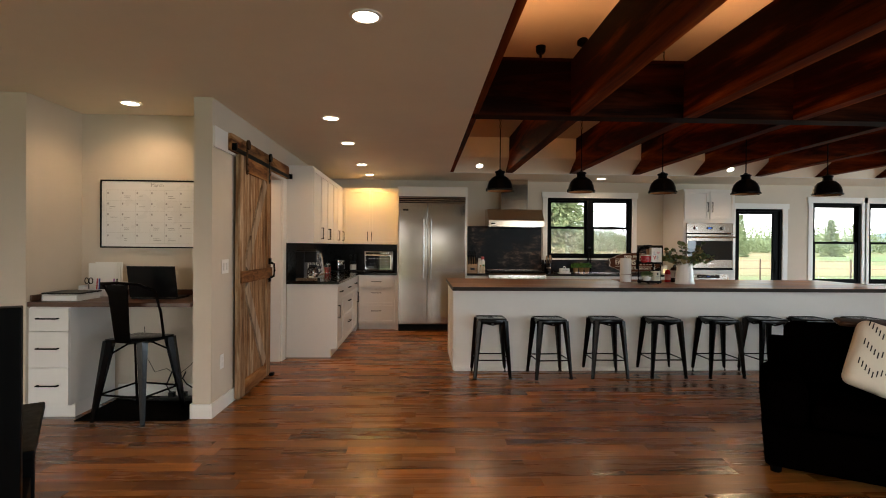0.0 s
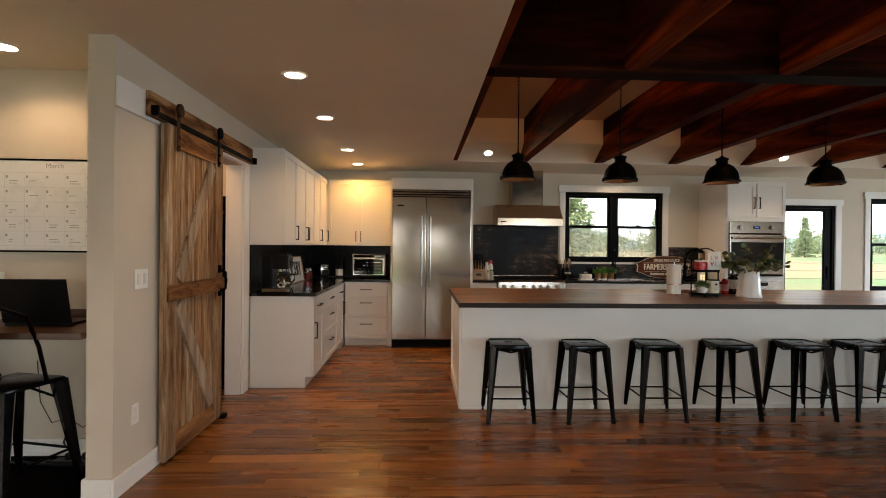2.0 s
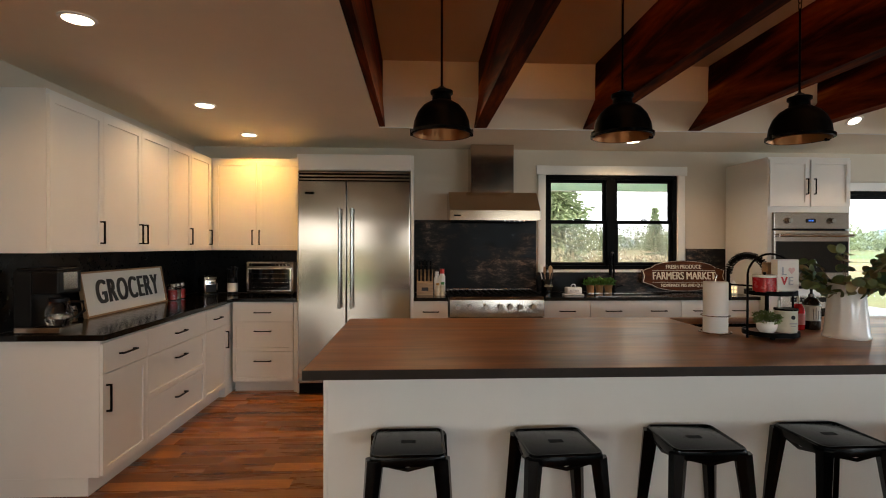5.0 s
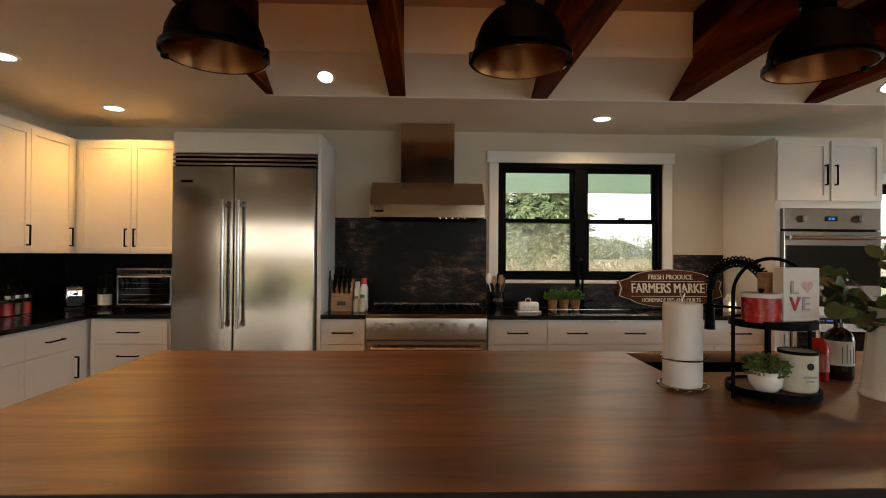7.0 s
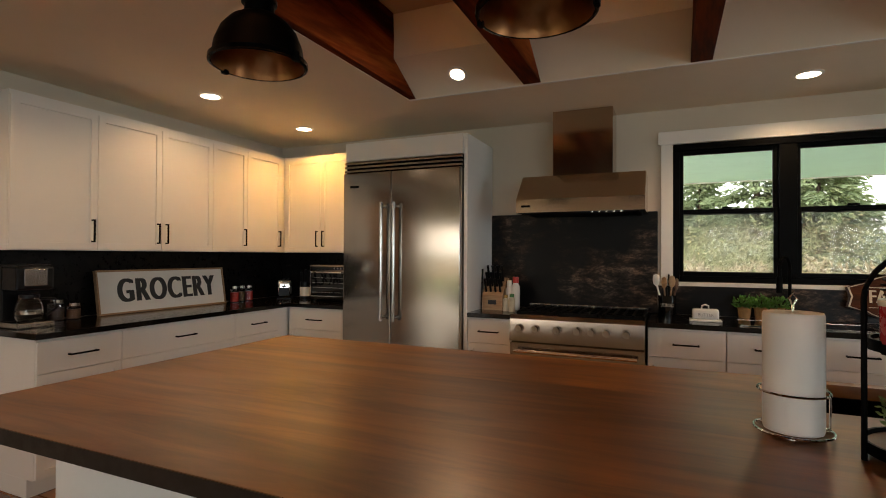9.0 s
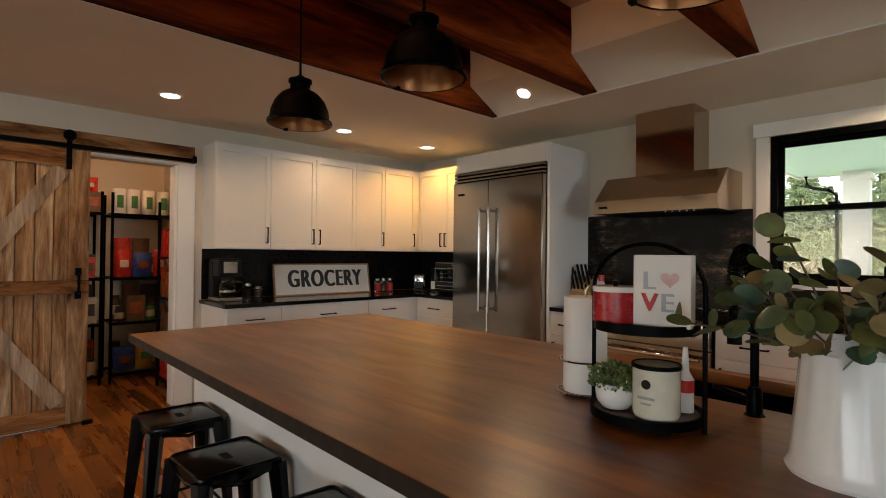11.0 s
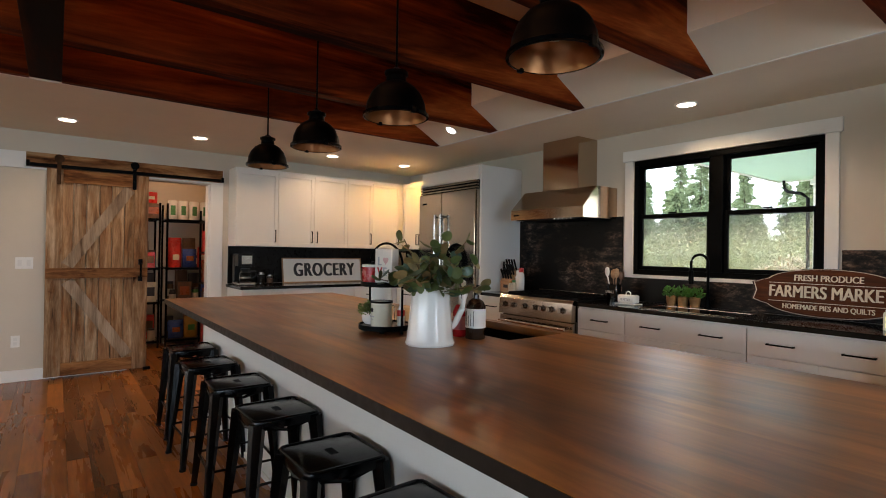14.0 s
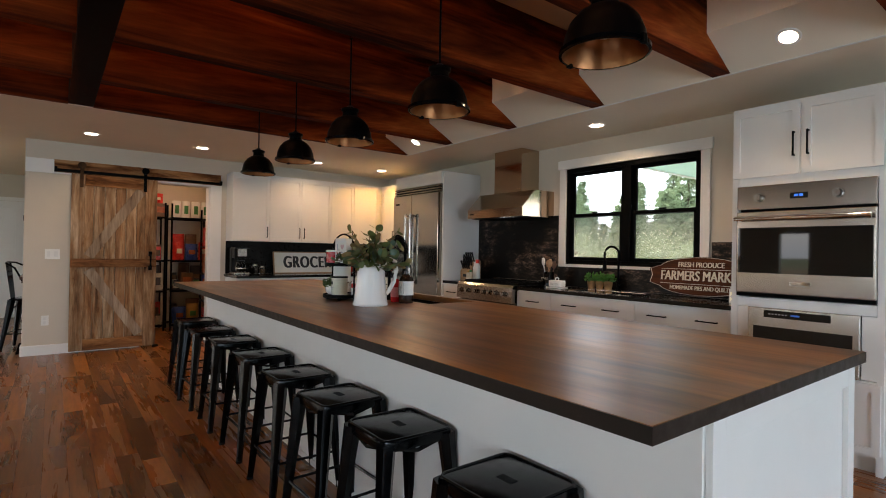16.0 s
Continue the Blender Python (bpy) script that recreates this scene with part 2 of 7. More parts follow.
def tube(bm, p0, p1, r0, r1=None, seg=14, caps=True):
    p0, p1 = Vector(p0), Vector(p1)
    d = p1 - p0
    q = d.to_track_quat("Z", "Y").to_matrix().to_4x4()
    bmesh.ops.create_cone(bm, cap_ends=caps, segments=seg, radius1=r0, radius2=r0 if r1 is None else r1, depth=d.length,
                          matrix=Matrix.Translation((p0 + p1) / 2) @ q)
    return bm


def lathe(bm, profile, at=(0, 0, 0), seg=28, m=None):
    """Spins a profile of (radius, height) round the upright axis."""
    rings = []
    for r, z in profile:
        if r < 1e-5:
            rings.append([bm.verts.new((at[0], at[1], at[2] + z))])
        else:
            rings.append([bm.verts.new((at[0] + r * math.cos(2 * math.pi * i / seg), at[1] + r * math.sin(2 * math.pi * i / seg), at[2] + z)) for i in range(seg)])
    made = [v for ring in rings for v in ring]
    for a, b in zip(rings, rings[1:]):
        for i in range(seg):
            j = (i + 1) % seg
            if len(a) == 1 and len(b) > 1:
                bm.faces.new((a[0], b[j], b[i]))
            elif len(b) == 1 and len(a) > 1:
                bm.faces.new((a[i], a[j], b[0]))
            elif len(a) > 1:
                bm.faces.new((a[i], a[j], b[j], b[i]))
    if m is not None:
        bmesh.ops.transform(bm, matrix=m, verts=made)
    return bm


def pipe(bm, pts, r, seg=8):
    """A round bar through the points."""
    pts = [Vector(p) for p in pts]
    rings = []
    for i, p in enumerate(pts):
        d = (pts[min(i + 1, len(pts) - 1)] - pts[max(i - 1, 0)]).normalized()
        side = d.cross(Vector((0, 0, 1))) if abs(d.z) < 0.95 else d.cross(Vector((0, 1, 0)))
        side.normalize()
        up = side.cross(d)
        rings.append([bm.verts.new(p + r * (math.cos(2 * math.pi * k / seg) * side + math.sin(2 * math.pi * k / seg) * up)) for k in range(seg)])
    for a, b in zip(rings, rings[1:]):
        for k in range(seg):
            bm.faces.new((a[k], a[(k + 1) % seg], b[(k + 1) % seg], b[k]))
    bm.faces.new(rings[0])
    bm.faces.new(rings[-1])
    return bm


def prism(bm, outline, axis, a, b):
    """Extrudes an outline of 2D points along an axis from a to b."""
    def place(u, v, w):
        return {"x": (w, u, v), "y": (u, w, v), "z": (u, v, w)}[axis]
    lo = [bm.verts.new(place(u, v, a)) for u, v in outline]
    hi = [bm.verts.new(place(u, v, b)) for u, v in outline]
    n = len(outline)
    for i in range(n):
        bm.faces.new((lo[i], lo[(i + 1) % n], hi[(i + 1) % n], hi[i]))
    bm.faces.new(lo)
    bm.faces.new(hi)
    return bm


def B():
    return bmesh.new()


def finish(bm, smooth=False):
    bmesh.ops.recalc_face_normals(bm, faces=bm.faces)
    me = bpy.data.meshes.new("mesh")
    bm.to_mesh(me)
    bm.free()
    if smooth:
        for p in me.polygons:
            p.use_smooth = True
        me.set_sharp_from_angle(angle=radians(38))
    return me


def part(name, bm, material, parent=None, label="", smooth=False):
    ob = new(name, finish(bm, smooth))
    ob.data.materials.append(material)
    if parent is not None:
        ob.parent = parent
    if label:
        ob["label"] = label
    return ob


def structure(name, bm, material, label="", category=""):
    return tagged(part(name, bm, material), label, category, kind="structure")


def thing(name, at, label, category, group="", rz=0, kind=""):
    ob = new(name)
    ob.empty_display_size = 0.1
    ob.matrix_world = pose(*at, 0, 0, rz)
    return tagged(ob, label, category, group, kind)


def quick(bmfun, *a, **k):
    bm = B()
    bmfun(bm, *a, **k)
    return bm


def boxes(*rows, bevel=0.0):
    bm = B()
    for r in rows:
        box(bm, *r, bevel=bevel)
    return bm


def words(name, text, at, size, material, parent, rx=90, rz=0, depth=0.002, stretch=1.0, spacing=1.0, label=""):
    """Raised lettering, centred at a place on its thing."""
    cu = bpy.data.curves.new("text", "FONT")
    cu.body, cu.size, cu.extrude = text, size, depth
    cu.align_x, cu.align_y = "CENTER", "CENTER"
    cu.space_character = spacing
    tmp = bpy.data.objects.new("text", cu)
    scene.collection.objects.link(tmp)
    dg = bpy.context.evaluated_depsgraph_get()
    me = bpy.data.meshes.new_from_object(tmp.evaluated_get(dg))
    bpy.data.objects.remove(tmp)
    me.transform(pose(*at, rx, 0, rz) @ Matrix.Diagonal((stretch, 1, 1, 1)))
    me.materials.clear()
    me.materials.append(material)
    ob = new(name, me)
    ob.parent = parent
    if label:
        ob["label"] = label
    return ob


# ---- large structure ----
CEIL = 2.5
WEST, EAST, SOUTH, NORTH = -5.6, 9.8, -3.6, 9.5
T = 0.15


def wall_with_openings(name, along, fixed, thick, a, b, z0, z1, openings, label):
    """A wall along x or y, cut by openings (from, to, low, high)."""
    bm = B()
    def add(p, q, lo, hi):
        if q - p > 1e-4 and hi - lo > 1e-4:
            if along == "x":
                box(bm, p, fixed, lo, q, fixed + thick, hi)
            else:
                box(bm, fixed, p, lo, fixed + thick, q, hi)
    at = a
    for p, q, lo, hi in sorted(openings):
        add(at, p, z0, z1)
        add(p, q, z0, lo)
        add(p, q, hi, z1)
        at = q
    add(at, b, z0, z1)
    bmesh.ops.remove_doubles(bm, verts=bm.verts, dist=1e-5)
    return structure(name, bm, WALL, label, "wall")


WIN = (2.33, 3.83, 1.17, 2.225)
DOOR = (5.70, 6.56, 0.0, 2.07)
WIN2 = (7.12, 8.02, 0.75, 2.19)
WIN3 = (8.16, 9.06, 0.75, 2.19)
wall_with_openings("wall_north", "x", NORTH, T, -1.65, EAST, 0, CEIL + 0.1, [WIN, DOOR, WIN2, WIN3], "warm white painted wall with a double window and glazed door")
wall_with_openings("wall_pantry_side", "y", -1.64, 0.14, 4.66, NORTH, 0, CEIL, [(5.82, 6.64, 0.0, 2.11)], "warm white painted wall with a pantry doorway")
wall_with_openings("wall_nook_back", "x", 5.26, 0.12, -2.99, -1.64, 0, CEIL, [], "warm white painted wall behind the desk nook")
wall_with_openings("wall_nook_side", "y", -2.99, 0.12, 4.62, 5.26, 0, CEIL, [], "warm white painted side wall of the desk nook")
wall_with_openings("wall_hall", "x", 4.62, 0.12, WEST, -2.99, 0, CEIL, [], "warm white painted hall wall")
wall_with_openings("wall_pantry_west", "y", -3.2, 0.1, 5.38, 6.95, 0, CEIL, [], "plain pantry wall")
wall_with_openings("wall_pantry_north", "x", 6.95, 0.1, -3.2, -1.64, 0, CEIL, [], "plain pantry wall")
wall_with_openings("wall_west", "y", WEST - T, T, SOUTH, 4.74, 0, CEIL, [(-2.9, -0.6, 0.05, 2.1)], "plain warm white wall with a wide glazed opening")
wall_with_openings("wall_east", "y", EAST, T, SOUTH, NORTH + T, 0, CEIL, [(-3.1, -0.8, 0.4, 2.2), (5.2, 7.6, 0.4, 2.2)], "plain warm white wall, unseen, with window openings added for daylight")
wall_with_openings("wall_south", "x", SOUTH - T, T, WEST, EAST, 0, CEIL, [(-5.5, -0.7, 0.05, 2.25), (0.35, 1.05, 0.75, 1.95), (3.4, 5.2, 0.3, 2.2), (6.4, 8.6, 0.3, 2.2)], "plain warm white wall with tall windows, two of them added for daylight")

# ceiling: a flat part with a long opening under the vault
VX, VS, VN = 0.615, 2.3, 8.5
RIDGE_Y = 5.4
VZ = 2.98
RIDGE_Z = VZ + 0.46 * (8.16 - RIDGE_Y)
structure("ceiling", boxes((WEST - T, SOUTH - T, CEIL, VX - 0.055, NORTH + T, CEIL + 0.1), (VX - 0.055, VN, CEIL, EAST + T, NORTH + T, CEIL + 0.1),
                           (VX - 0.055, SOUTH - T, CEIL, EAST + T, VS, CEIL + 0.1)), CEILING, "flat warm white painted ceiling", "ceiling")
bm = B()
prism(bm, [(VN, CEIL), (VN + 0.02, CEIL + 0.1), (8.24, 2.76), (8.24, VZ + 0.1), (8.16, VZ), (8.16, 2.68)], "x", VX - 0.055, EAST + T)
structure("ceiling_soffit", bm, CEILING, "pale sloped soffit along the vault's edge", "ceiling")
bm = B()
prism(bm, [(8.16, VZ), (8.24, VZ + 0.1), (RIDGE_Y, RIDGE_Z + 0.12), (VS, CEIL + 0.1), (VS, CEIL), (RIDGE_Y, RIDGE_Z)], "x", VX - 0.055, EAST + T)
structure("ceiling_vault", bm, VAULT, "raised sloping ceiling with warm light put into its paint colour", "ceiling")
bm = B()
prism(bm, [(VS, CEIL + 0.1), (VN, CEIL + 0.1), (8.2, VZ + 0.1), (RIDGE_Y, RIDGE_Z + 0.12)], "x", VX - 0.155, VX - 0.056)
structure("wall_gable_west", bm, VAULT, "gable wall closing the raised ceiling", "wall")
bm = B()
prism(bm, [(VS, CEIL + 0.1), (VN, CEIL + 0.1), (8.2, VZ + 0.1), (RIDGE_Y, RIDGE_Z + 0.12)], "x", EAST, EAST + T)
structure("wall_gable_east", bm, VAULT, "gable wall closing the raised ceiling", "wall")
structure("floor_base", boxes((WEST - T, SOUTH - T, -0.12, EAST + T, NORTH + T, -0.016)), plain("subfloor", (0.05, 0.03, 0.02), 0.8), "dark subfloor under the hardwood planks", "floor")


# beams
def beam(x, w):
    ob = thing("ceiling_beam", (x, 5.4, 2.5), "dark red-brown stained timber tie beam with a slanted end", "beam", "ceiling beams")
    bm = B()
    south = VS + 0.02
    prism(bm, [(VN - 0.01, 2.5 + 0.002), (8.17, 2.68), (8.15, 2.98), (8.0, 2.98), (5.19, 2.98), (5.19, 2.502)], "x", -w / 2, w / 2)
    for v in bm.verts:
        v.co.y -= 5.4
        v.co.z -= 2.5
    part("beam_north", bm, BEAM, ob)
    bm = B()
    prism(bm, [(5.01, 2.502), (5.01, 2.98), (3.35, 2.98), (south, 2.502)], "x", -w / 2, w / 2)
    for v in bm.verts:
        v.co.y -= 5.4
        v.co.z -= 2.5
    part("beam_south", bm, BEAM, ob)
    return ob


beam(0.588, 0.052)
for x in (1.475, 2.475, 3.465, 4.445, 5.43, 6.41, 7.39, 8.37, 9.35):
    beam(x, 0.115)
ob = thing("cross_beam", (0.6, 5.1, 2.5), "dark stained timber cross beam with its shade put into the colour", "beam")
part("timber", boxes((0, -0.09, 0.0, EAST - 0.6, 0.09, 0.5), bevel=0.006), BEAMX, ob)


# ---- windows and doors ----
def sash_window(name, x0, x1, z0, z1, label, double=False):
    """Black double-hung windows in the north wall, with white casing."""
    ob = thing(name, (x0, NORTH, z0), label, "window", kind="structure")
    w, h = x1 - x0, z1 - z0
    f = 0.045
    part("window_frame", boxes((0, 0.0, 0, f, 0.09, h), (w - f, 0.0, 0, w, 0.09, h), (f, 0.0, h - f, w - f, 0.09, h), (f, 0.0, 0, w - f, 0.09, f), bevel=0.004), BLACK, ob)
    spans = [(f, w - f)]
    if double:
        part("mullion", boxes((w / 2 - 0.055, -0.006, f, w / 2 + 0.055, 0.08, h - f), bevel=0.004), BLACK, ob)
        spans = [(f, w / 2 - 0.055), (w / 2 + 0.055, w - f)]
    mid = h * 0.505
    part("shade_cassette", boxes((0.01, -0.014, h - 0.05, w - 0.01, -0.0065, h - 0.004), bevel=0.002), BLACK, ob)
    for a, b in spans:
        for lo, hi, y in ((f, mid + 0.02, 0.02), (mid - 0.02, h - f, 0.05)):
            s = part("sash", boxes((a, y, lo, a + 0.03, y + 0.028, hi), (b - 0.03, y, lo, b, y + 0.028, hi),
                                   (a + 0.03, y, lo, b - 0.03, y + 0.028, lo + 0.035), (a + 0.03, y, hi - 0.035, b - 0.03, y + 0.028, hi), bevel=0.003), BLACK, ob)
            p = part("pane", boxes((a + 0.028, y + 0.011, lo + 0.033, b - 0.028, y + 0.016, hi - 0.033)), GLASS, s)
            p.visible_shadow = False
        if double:
            part("insect_screen", boxes((a + 0.005, 0.086, f, b - 0.005, 0.0875, mid)), SCREEN, ob, "grey insect screen")
        part("latch", boxes(((a + b) / 2 - 0.035, 0.004, mid + 0.02, (a + b) / 2 + 0.035, 0.02, mid + 0.034), bevel=0.003), BLACK, ob)
    t = 0.085
    c = thing("window_casing", (x0, NORTH, z0), "white painted window casing with a crosshead", "window trim", kind="structure")
    part("side_casing", boxes((-t, -0.022, -0.03, -0.002, -0.002, h), bevel=0.003), TRIM, c)
    part("side_casing", boxes((w + 0.002, -0.022, -0.03, w + t, -0.002, h), bevel=0.003), TRIM, c)
    part("head_casing", boxes((-t - 0.02, -0.03, h, w + t + 0.02, -0.002, h + 0.1), bevel=0.003), TRIM, c)
    part("sill", boxes((-0.001, -0.022, -0.03, w + 0.001, -0.001, -0.001), bevel=0.003), TRIM, c)
    return ob


sash_window("window_1", *WIN, "black framed double-hung window pair over the kitchen sink counter", True)
sash_window("window_2", *WIN2, "black framed double-hung window beside the garden door")
sash_window("window_3", *WIN3, "black framed double-hung window beside the garden door")

# glazed garden door
x0, x1, z0, z1 = DOOR
d = thing("door_1", (x0, NORTH, 0), "black framed glass garden door, closed", "door", kind="structure")
w = x1 - x0
part("door_frame", boxes((0, 0, 0, 0.04, 0.1, z1), (w - 0.04, 0, 0, w, 0.1, z1), (0.04, 0, z1 - 0.04, w - 0.04, 0.1, z1), bevel=0.004), BLACK, d)
leaf = part("door_leaf", boxes((0.042, 0.02, 0.01, 0.09, 0.065, z1 - 0.042), (w - 0.15, 0.02, 0.01, w - 0.042, 0.065, z1 - 0.042), (0.09, 0.02, z1 - 0.09, w - 0.15, 0.065, z1 - 0.042), (0.09, 0.02, 0.01, w - 0.15, 0.065, 0.25), bevel=0.004), BLACK, d)
p = part("pane", boxes((0.088, 0.04, 0.248, w - 0.148, 0.046, z1 - 0.088)), GLASS, leaf)
p.visible_shadow = False
part("handle", boxes((w - 0.11, 0.0, 0.93, w - 0.08, 0.02, 1.13), (w - 0.2, -0.03, 0.985, w - 0.085, -0.012, 1.005), (w - 0.1, -0.03, 0.985, w - 0.085, 0.0, 1.005), bevel=0.003), BLACK, leaf)
c = thing("door_casing", (x0, NORTH, 0), "white painted door casing", "door trim", kind="structure")
part("side_casing", boxes((w + 0.002, -0.022, 0, w + 0.095, -0.002, z1), bevel=0.003), TRIM, c)
part("side_casing", boxes((-0.095, -0.022, 0, -0.002, -0.002, z1), bevel=0.003), TRIM, c)
part("head_casing", boxes((-0.115, -0.03, z1, w + 0.115, -0.002, z1 + 0.095), bevel=0.003), TRIM, c)

# pantry doorway trim
c = thing("doorway_casing", (-1.5, 5.82, 0), "white painted casing of the pantry doorway", "door trim", kind="structure")
part("side_casing", boxes((0.001, 0.822, 0, 0.02, 0.965, 2.12), bevel=0.003), TRIM, c)
part("jamb", boxes((-0.142, 0.80, 0, 0.001, 0.822, 2.11), bevel=0.002), TRIM, c)
part("head_casing", boxes((0.001, -1.158, 2.121, 0.02, 0.965, 2.285), bevel=0.003), TRIM, c)


# ---- cabinets ----
def bar_handle(parent, x, z, length, upright, y=0.0):
    bm = B()
    if upright:
        box(bm, x - 0.005, y - 0.032, z - length / 2, x + 0.005, y - 0.022, z + length / 2, 0.0015)
        for s in (-1, 1):
            zz = z + s * (length / 2 - 0.005)
            box(bm, x - 0.005, y - 0.022, zz - 0.005, x + 0.005, y, zz + 0.005)
    else:
        box(bm, x - length / 2, y - 0.032, z - 0.005, x + length / 2, y - 0.022, z + 0.005, 0.0015)
        for s in (-1, 1):
            xx = x + s * (length / 2 - 0.005)
            box(bm, xx - 0.005, y - 0.022, z - 0.005, xx + 0.005, y, z + 0.005)
    return part("handle", bm, BLACK, parent, "slim black bar handle")


def shaker(name, parent, x0, x1, z0, z1, rail=0.06, flat=False):
    g = 0.0015
    x0, x1, z0, z1 = x0 + g, x1 - g, z0 + g, z1 - g
    bm = B()
    box(bm, x0, -0.02, z0, x1, -0.0005, z1, 0.002)
    if not flat:
        bm.faces.ensure_lookup_table()
        front = min(bm.faces, key=lambda f: f.calc_center_median().y - f.calc_area())
        bmesh.ops.inset_individual(bm, faces=[front], thickness=rail - 0.002, depth=0.0)
        bmesh.ops.inset_individual(bm, faces=[front], thickness=0.0015, depth=-0.0095)
    return part(name, bm, WHITE, parent)


def base_unit(at, rz, w, layout, d=0.6, h=0.885, group="base cabinets", label="white painted shaker base cabinet with slim black handles", left_end=False):
    """A base cabinet; its face looks along its own -y. layout: rows of (kind, low, high, handle)."""
    ob = thing("base_cabinet", at, label, "cabinet", group, rz)
    bm = B()
    box(bm, 0, 0, 0.105, w, d, h)
    part("body", bm, WHITE, ob)
    part("toe_kick", boxes((0.0, 0.06, 0, w, d, 0.104)), WHITE, ob)
    for kind, lo, hi, side in layout:
        if kind == "drawer":
            dr = shaker("drawer_front", ob, 0, w, lo, hi, 0.05, hi - lo < 0.2)
            bar_handle(dr, w / 2, (lo + hi) / 2 if hi - lo < 0.2 else hi - 0.09, 0.16, False, -0.02)
        elif kind == "slab":
            dr = shaker("drawer_front", ob, 0, w, lo, hi, 0.05, True)
            bar_handle(dr, w / 2, (lo + hi) / 2 + 0.01, 0.16, False, -0.02)
        elif kind == "wide":
            dr = shaker("drawer_front", ob, 0, w, lo, hi, 0.05, True)
            for q in (0.25, 0.75):
                bar_handle(dr, w * q, (lo + hi) / 2, 0.16, False, -0.02)
        elif kind == "door":
            dr = shaker("door", ob, 0, w, lo, hi)
            bar_handle(dr, 0.035 if side == "l" else w - 0.035, hi - 0.14, 0.16, True, -0.02)
        elif kind == "doors":
            for k in (0, 1):
                dr = shaker("door", ob, k * w / 2, (k + 1) * w / 2, lo, hi)
                bar_handle(dr, w / 2 + (0.035 if k else -0.035), hi - 0.14, 0.16, True, -0.02)
    return ob


def wall_unit(at, rz, doors, d=0.33, h=0.935, group="wall cabinets", label="white painted shaker wall cabinet with slim black handles"):
    """doors: (from, to, handle side)"""
    w = doors[-1][1]
    ob = thing("wall_cabinet", at, label, "cabinet", group, rz)
    part("body", boxes((0, 0, 0, w, d, h), bevel=0.001), WHITE, ob)
    for a, b, side in doors:
        dr = shaker("door", ob, a, b, 0.004, h - 0.03)
        bar_handle(dr, a + 0.035 if side == "l" else b - 0.035, 0.13, 0.15, True, -0.02)
    return ob


DRW = ("drawer", 0.69, 0.872, "")
THREE = [DRW, ("drawer", 0.40, 0.69, ""), ("drawer", 0.11, 0.40, "")]
FACE = -0.90
base_unit((FACE, 6.853, 0), 90, 0.48, [DRW, ("door", 0.11, 0.69, "l")], 0.59)
base_unit((FACE, 7.334, 0), 90, 0.93, THREE, 0.59)
base_unit((FACE, 8.265, 0), 90, 0.50, [DRW, ("door", 0.11, 0.69, "r")], 0.59)
tagged(part("corner_cabinet", boxes((-1.49, 8.766, 0.0, -0.905, 9.495, 0.885)), WHITE), "blank white corner base cabinet under the counter", "cabinet", "base cabinets")
base_unit((-0.88, 8.92, 0), 0, 0.58, THREE, 0.57)
tagged(part("cabinet_filler", boxes((-0.299, 8.925, 0.0, -0.262, 9.49, 0.885)), WHITE), "narrow white filler panel beside the refrigerator", "cabinet filler")
for a, b, kind in ((0.87, 1.212, "door"), (2.17, 2.638, "door"), (2.64, 3.57, "doors"), (3.572, 4.385, "doors")):
    base_unit((a, 8.92, 0), 0, b - a - 0.002, [("drawer" if kind == "door" else "wide", 0.69, 0.872, ""), (kind, 0.11, 0.69, "l")], 0.57)

# counters
def counter(rows, label):
    ob = thing("countertop", (rows[0][0], rows[0][1], 0.886), label, "countertop")
    for r in rows:
        part("slab", boxes((r[0] - rows[0][0], r[1] - rows[0][1], 0, r[2] - rows[0][0], r[3] - rows[0][1], 0.034), bevel=0.003), COUNTER, ob)
    return ob


counter([(-1.498, 6.835, -0.862, 9.498), (-0.860, 8.882, -0.262, 9.498)], "black polished stone countertop along the corner cabinets")
counter([(0.868, 8.882, 1.212, 9.498)], "black polished stone countertop beside the range")
counter([(2.168, 8.882, 4.388, 9.498)], "black polished stone countertop under the window")

# slab backsplashes
def slab(rows, label, stone):
    r0 = rows[0]
    ob = thing("backsplash", (r0[0], r0[1], r0[2]), label, "backsplash")
    for r in rows:
        part("stone_slab", boxes(tuple(v - r0[i % 3] for i, v in enumerate(r)), bevel=0.002), stone, ob)


slab([(-1.499, 6.853, 0.922, -1.482, 9.497, 1.382)], "black stone slab backsplash behind the coffee maker", BLACKSTONE)
slab([(-1.481, 9.482, 0.922, -0.262, 9.498, 1.382)], "black stone slab backsplash behind the toaster oven", BLACKSTONE)
slab([(0.868, 9.482, 0.922, 2.222, 9.498, 1.715)], "dark mottled stone slab backsplash behind the range", SLATE)
slab([(2.226, 9.482, 0.922, 3.93, 9.498, 1.138), (3.934, 9.482, 0.922, 4.388, 9.498, 1.405)], "dark mottled stone slab backsplash under the window", SLATE)

# wall cabinets
UZ = 1.382
wall_unit((-1.188, 6.853, UZ), 90, [(0, 0.50, "r"), (0.50, 0.97, "r"), (0.97, 1.44, "l"), (1.44, 1.82, "r"), (1.82, 2.26, "r")], 0.31)
tagged(part("corner_wall_cabinet", boxes((-1.498, 9.118, UZ, -1.192, 9.498, UZ + 0.935)), WHITE), "blank white corner wall cabinet", "cabinet", "wall cabinets")
wall_unit((-1.186, 9.175, UZ), 0, [(0.03, 0.455, "r"), (0.455, 0.922, "l")], 0.32)

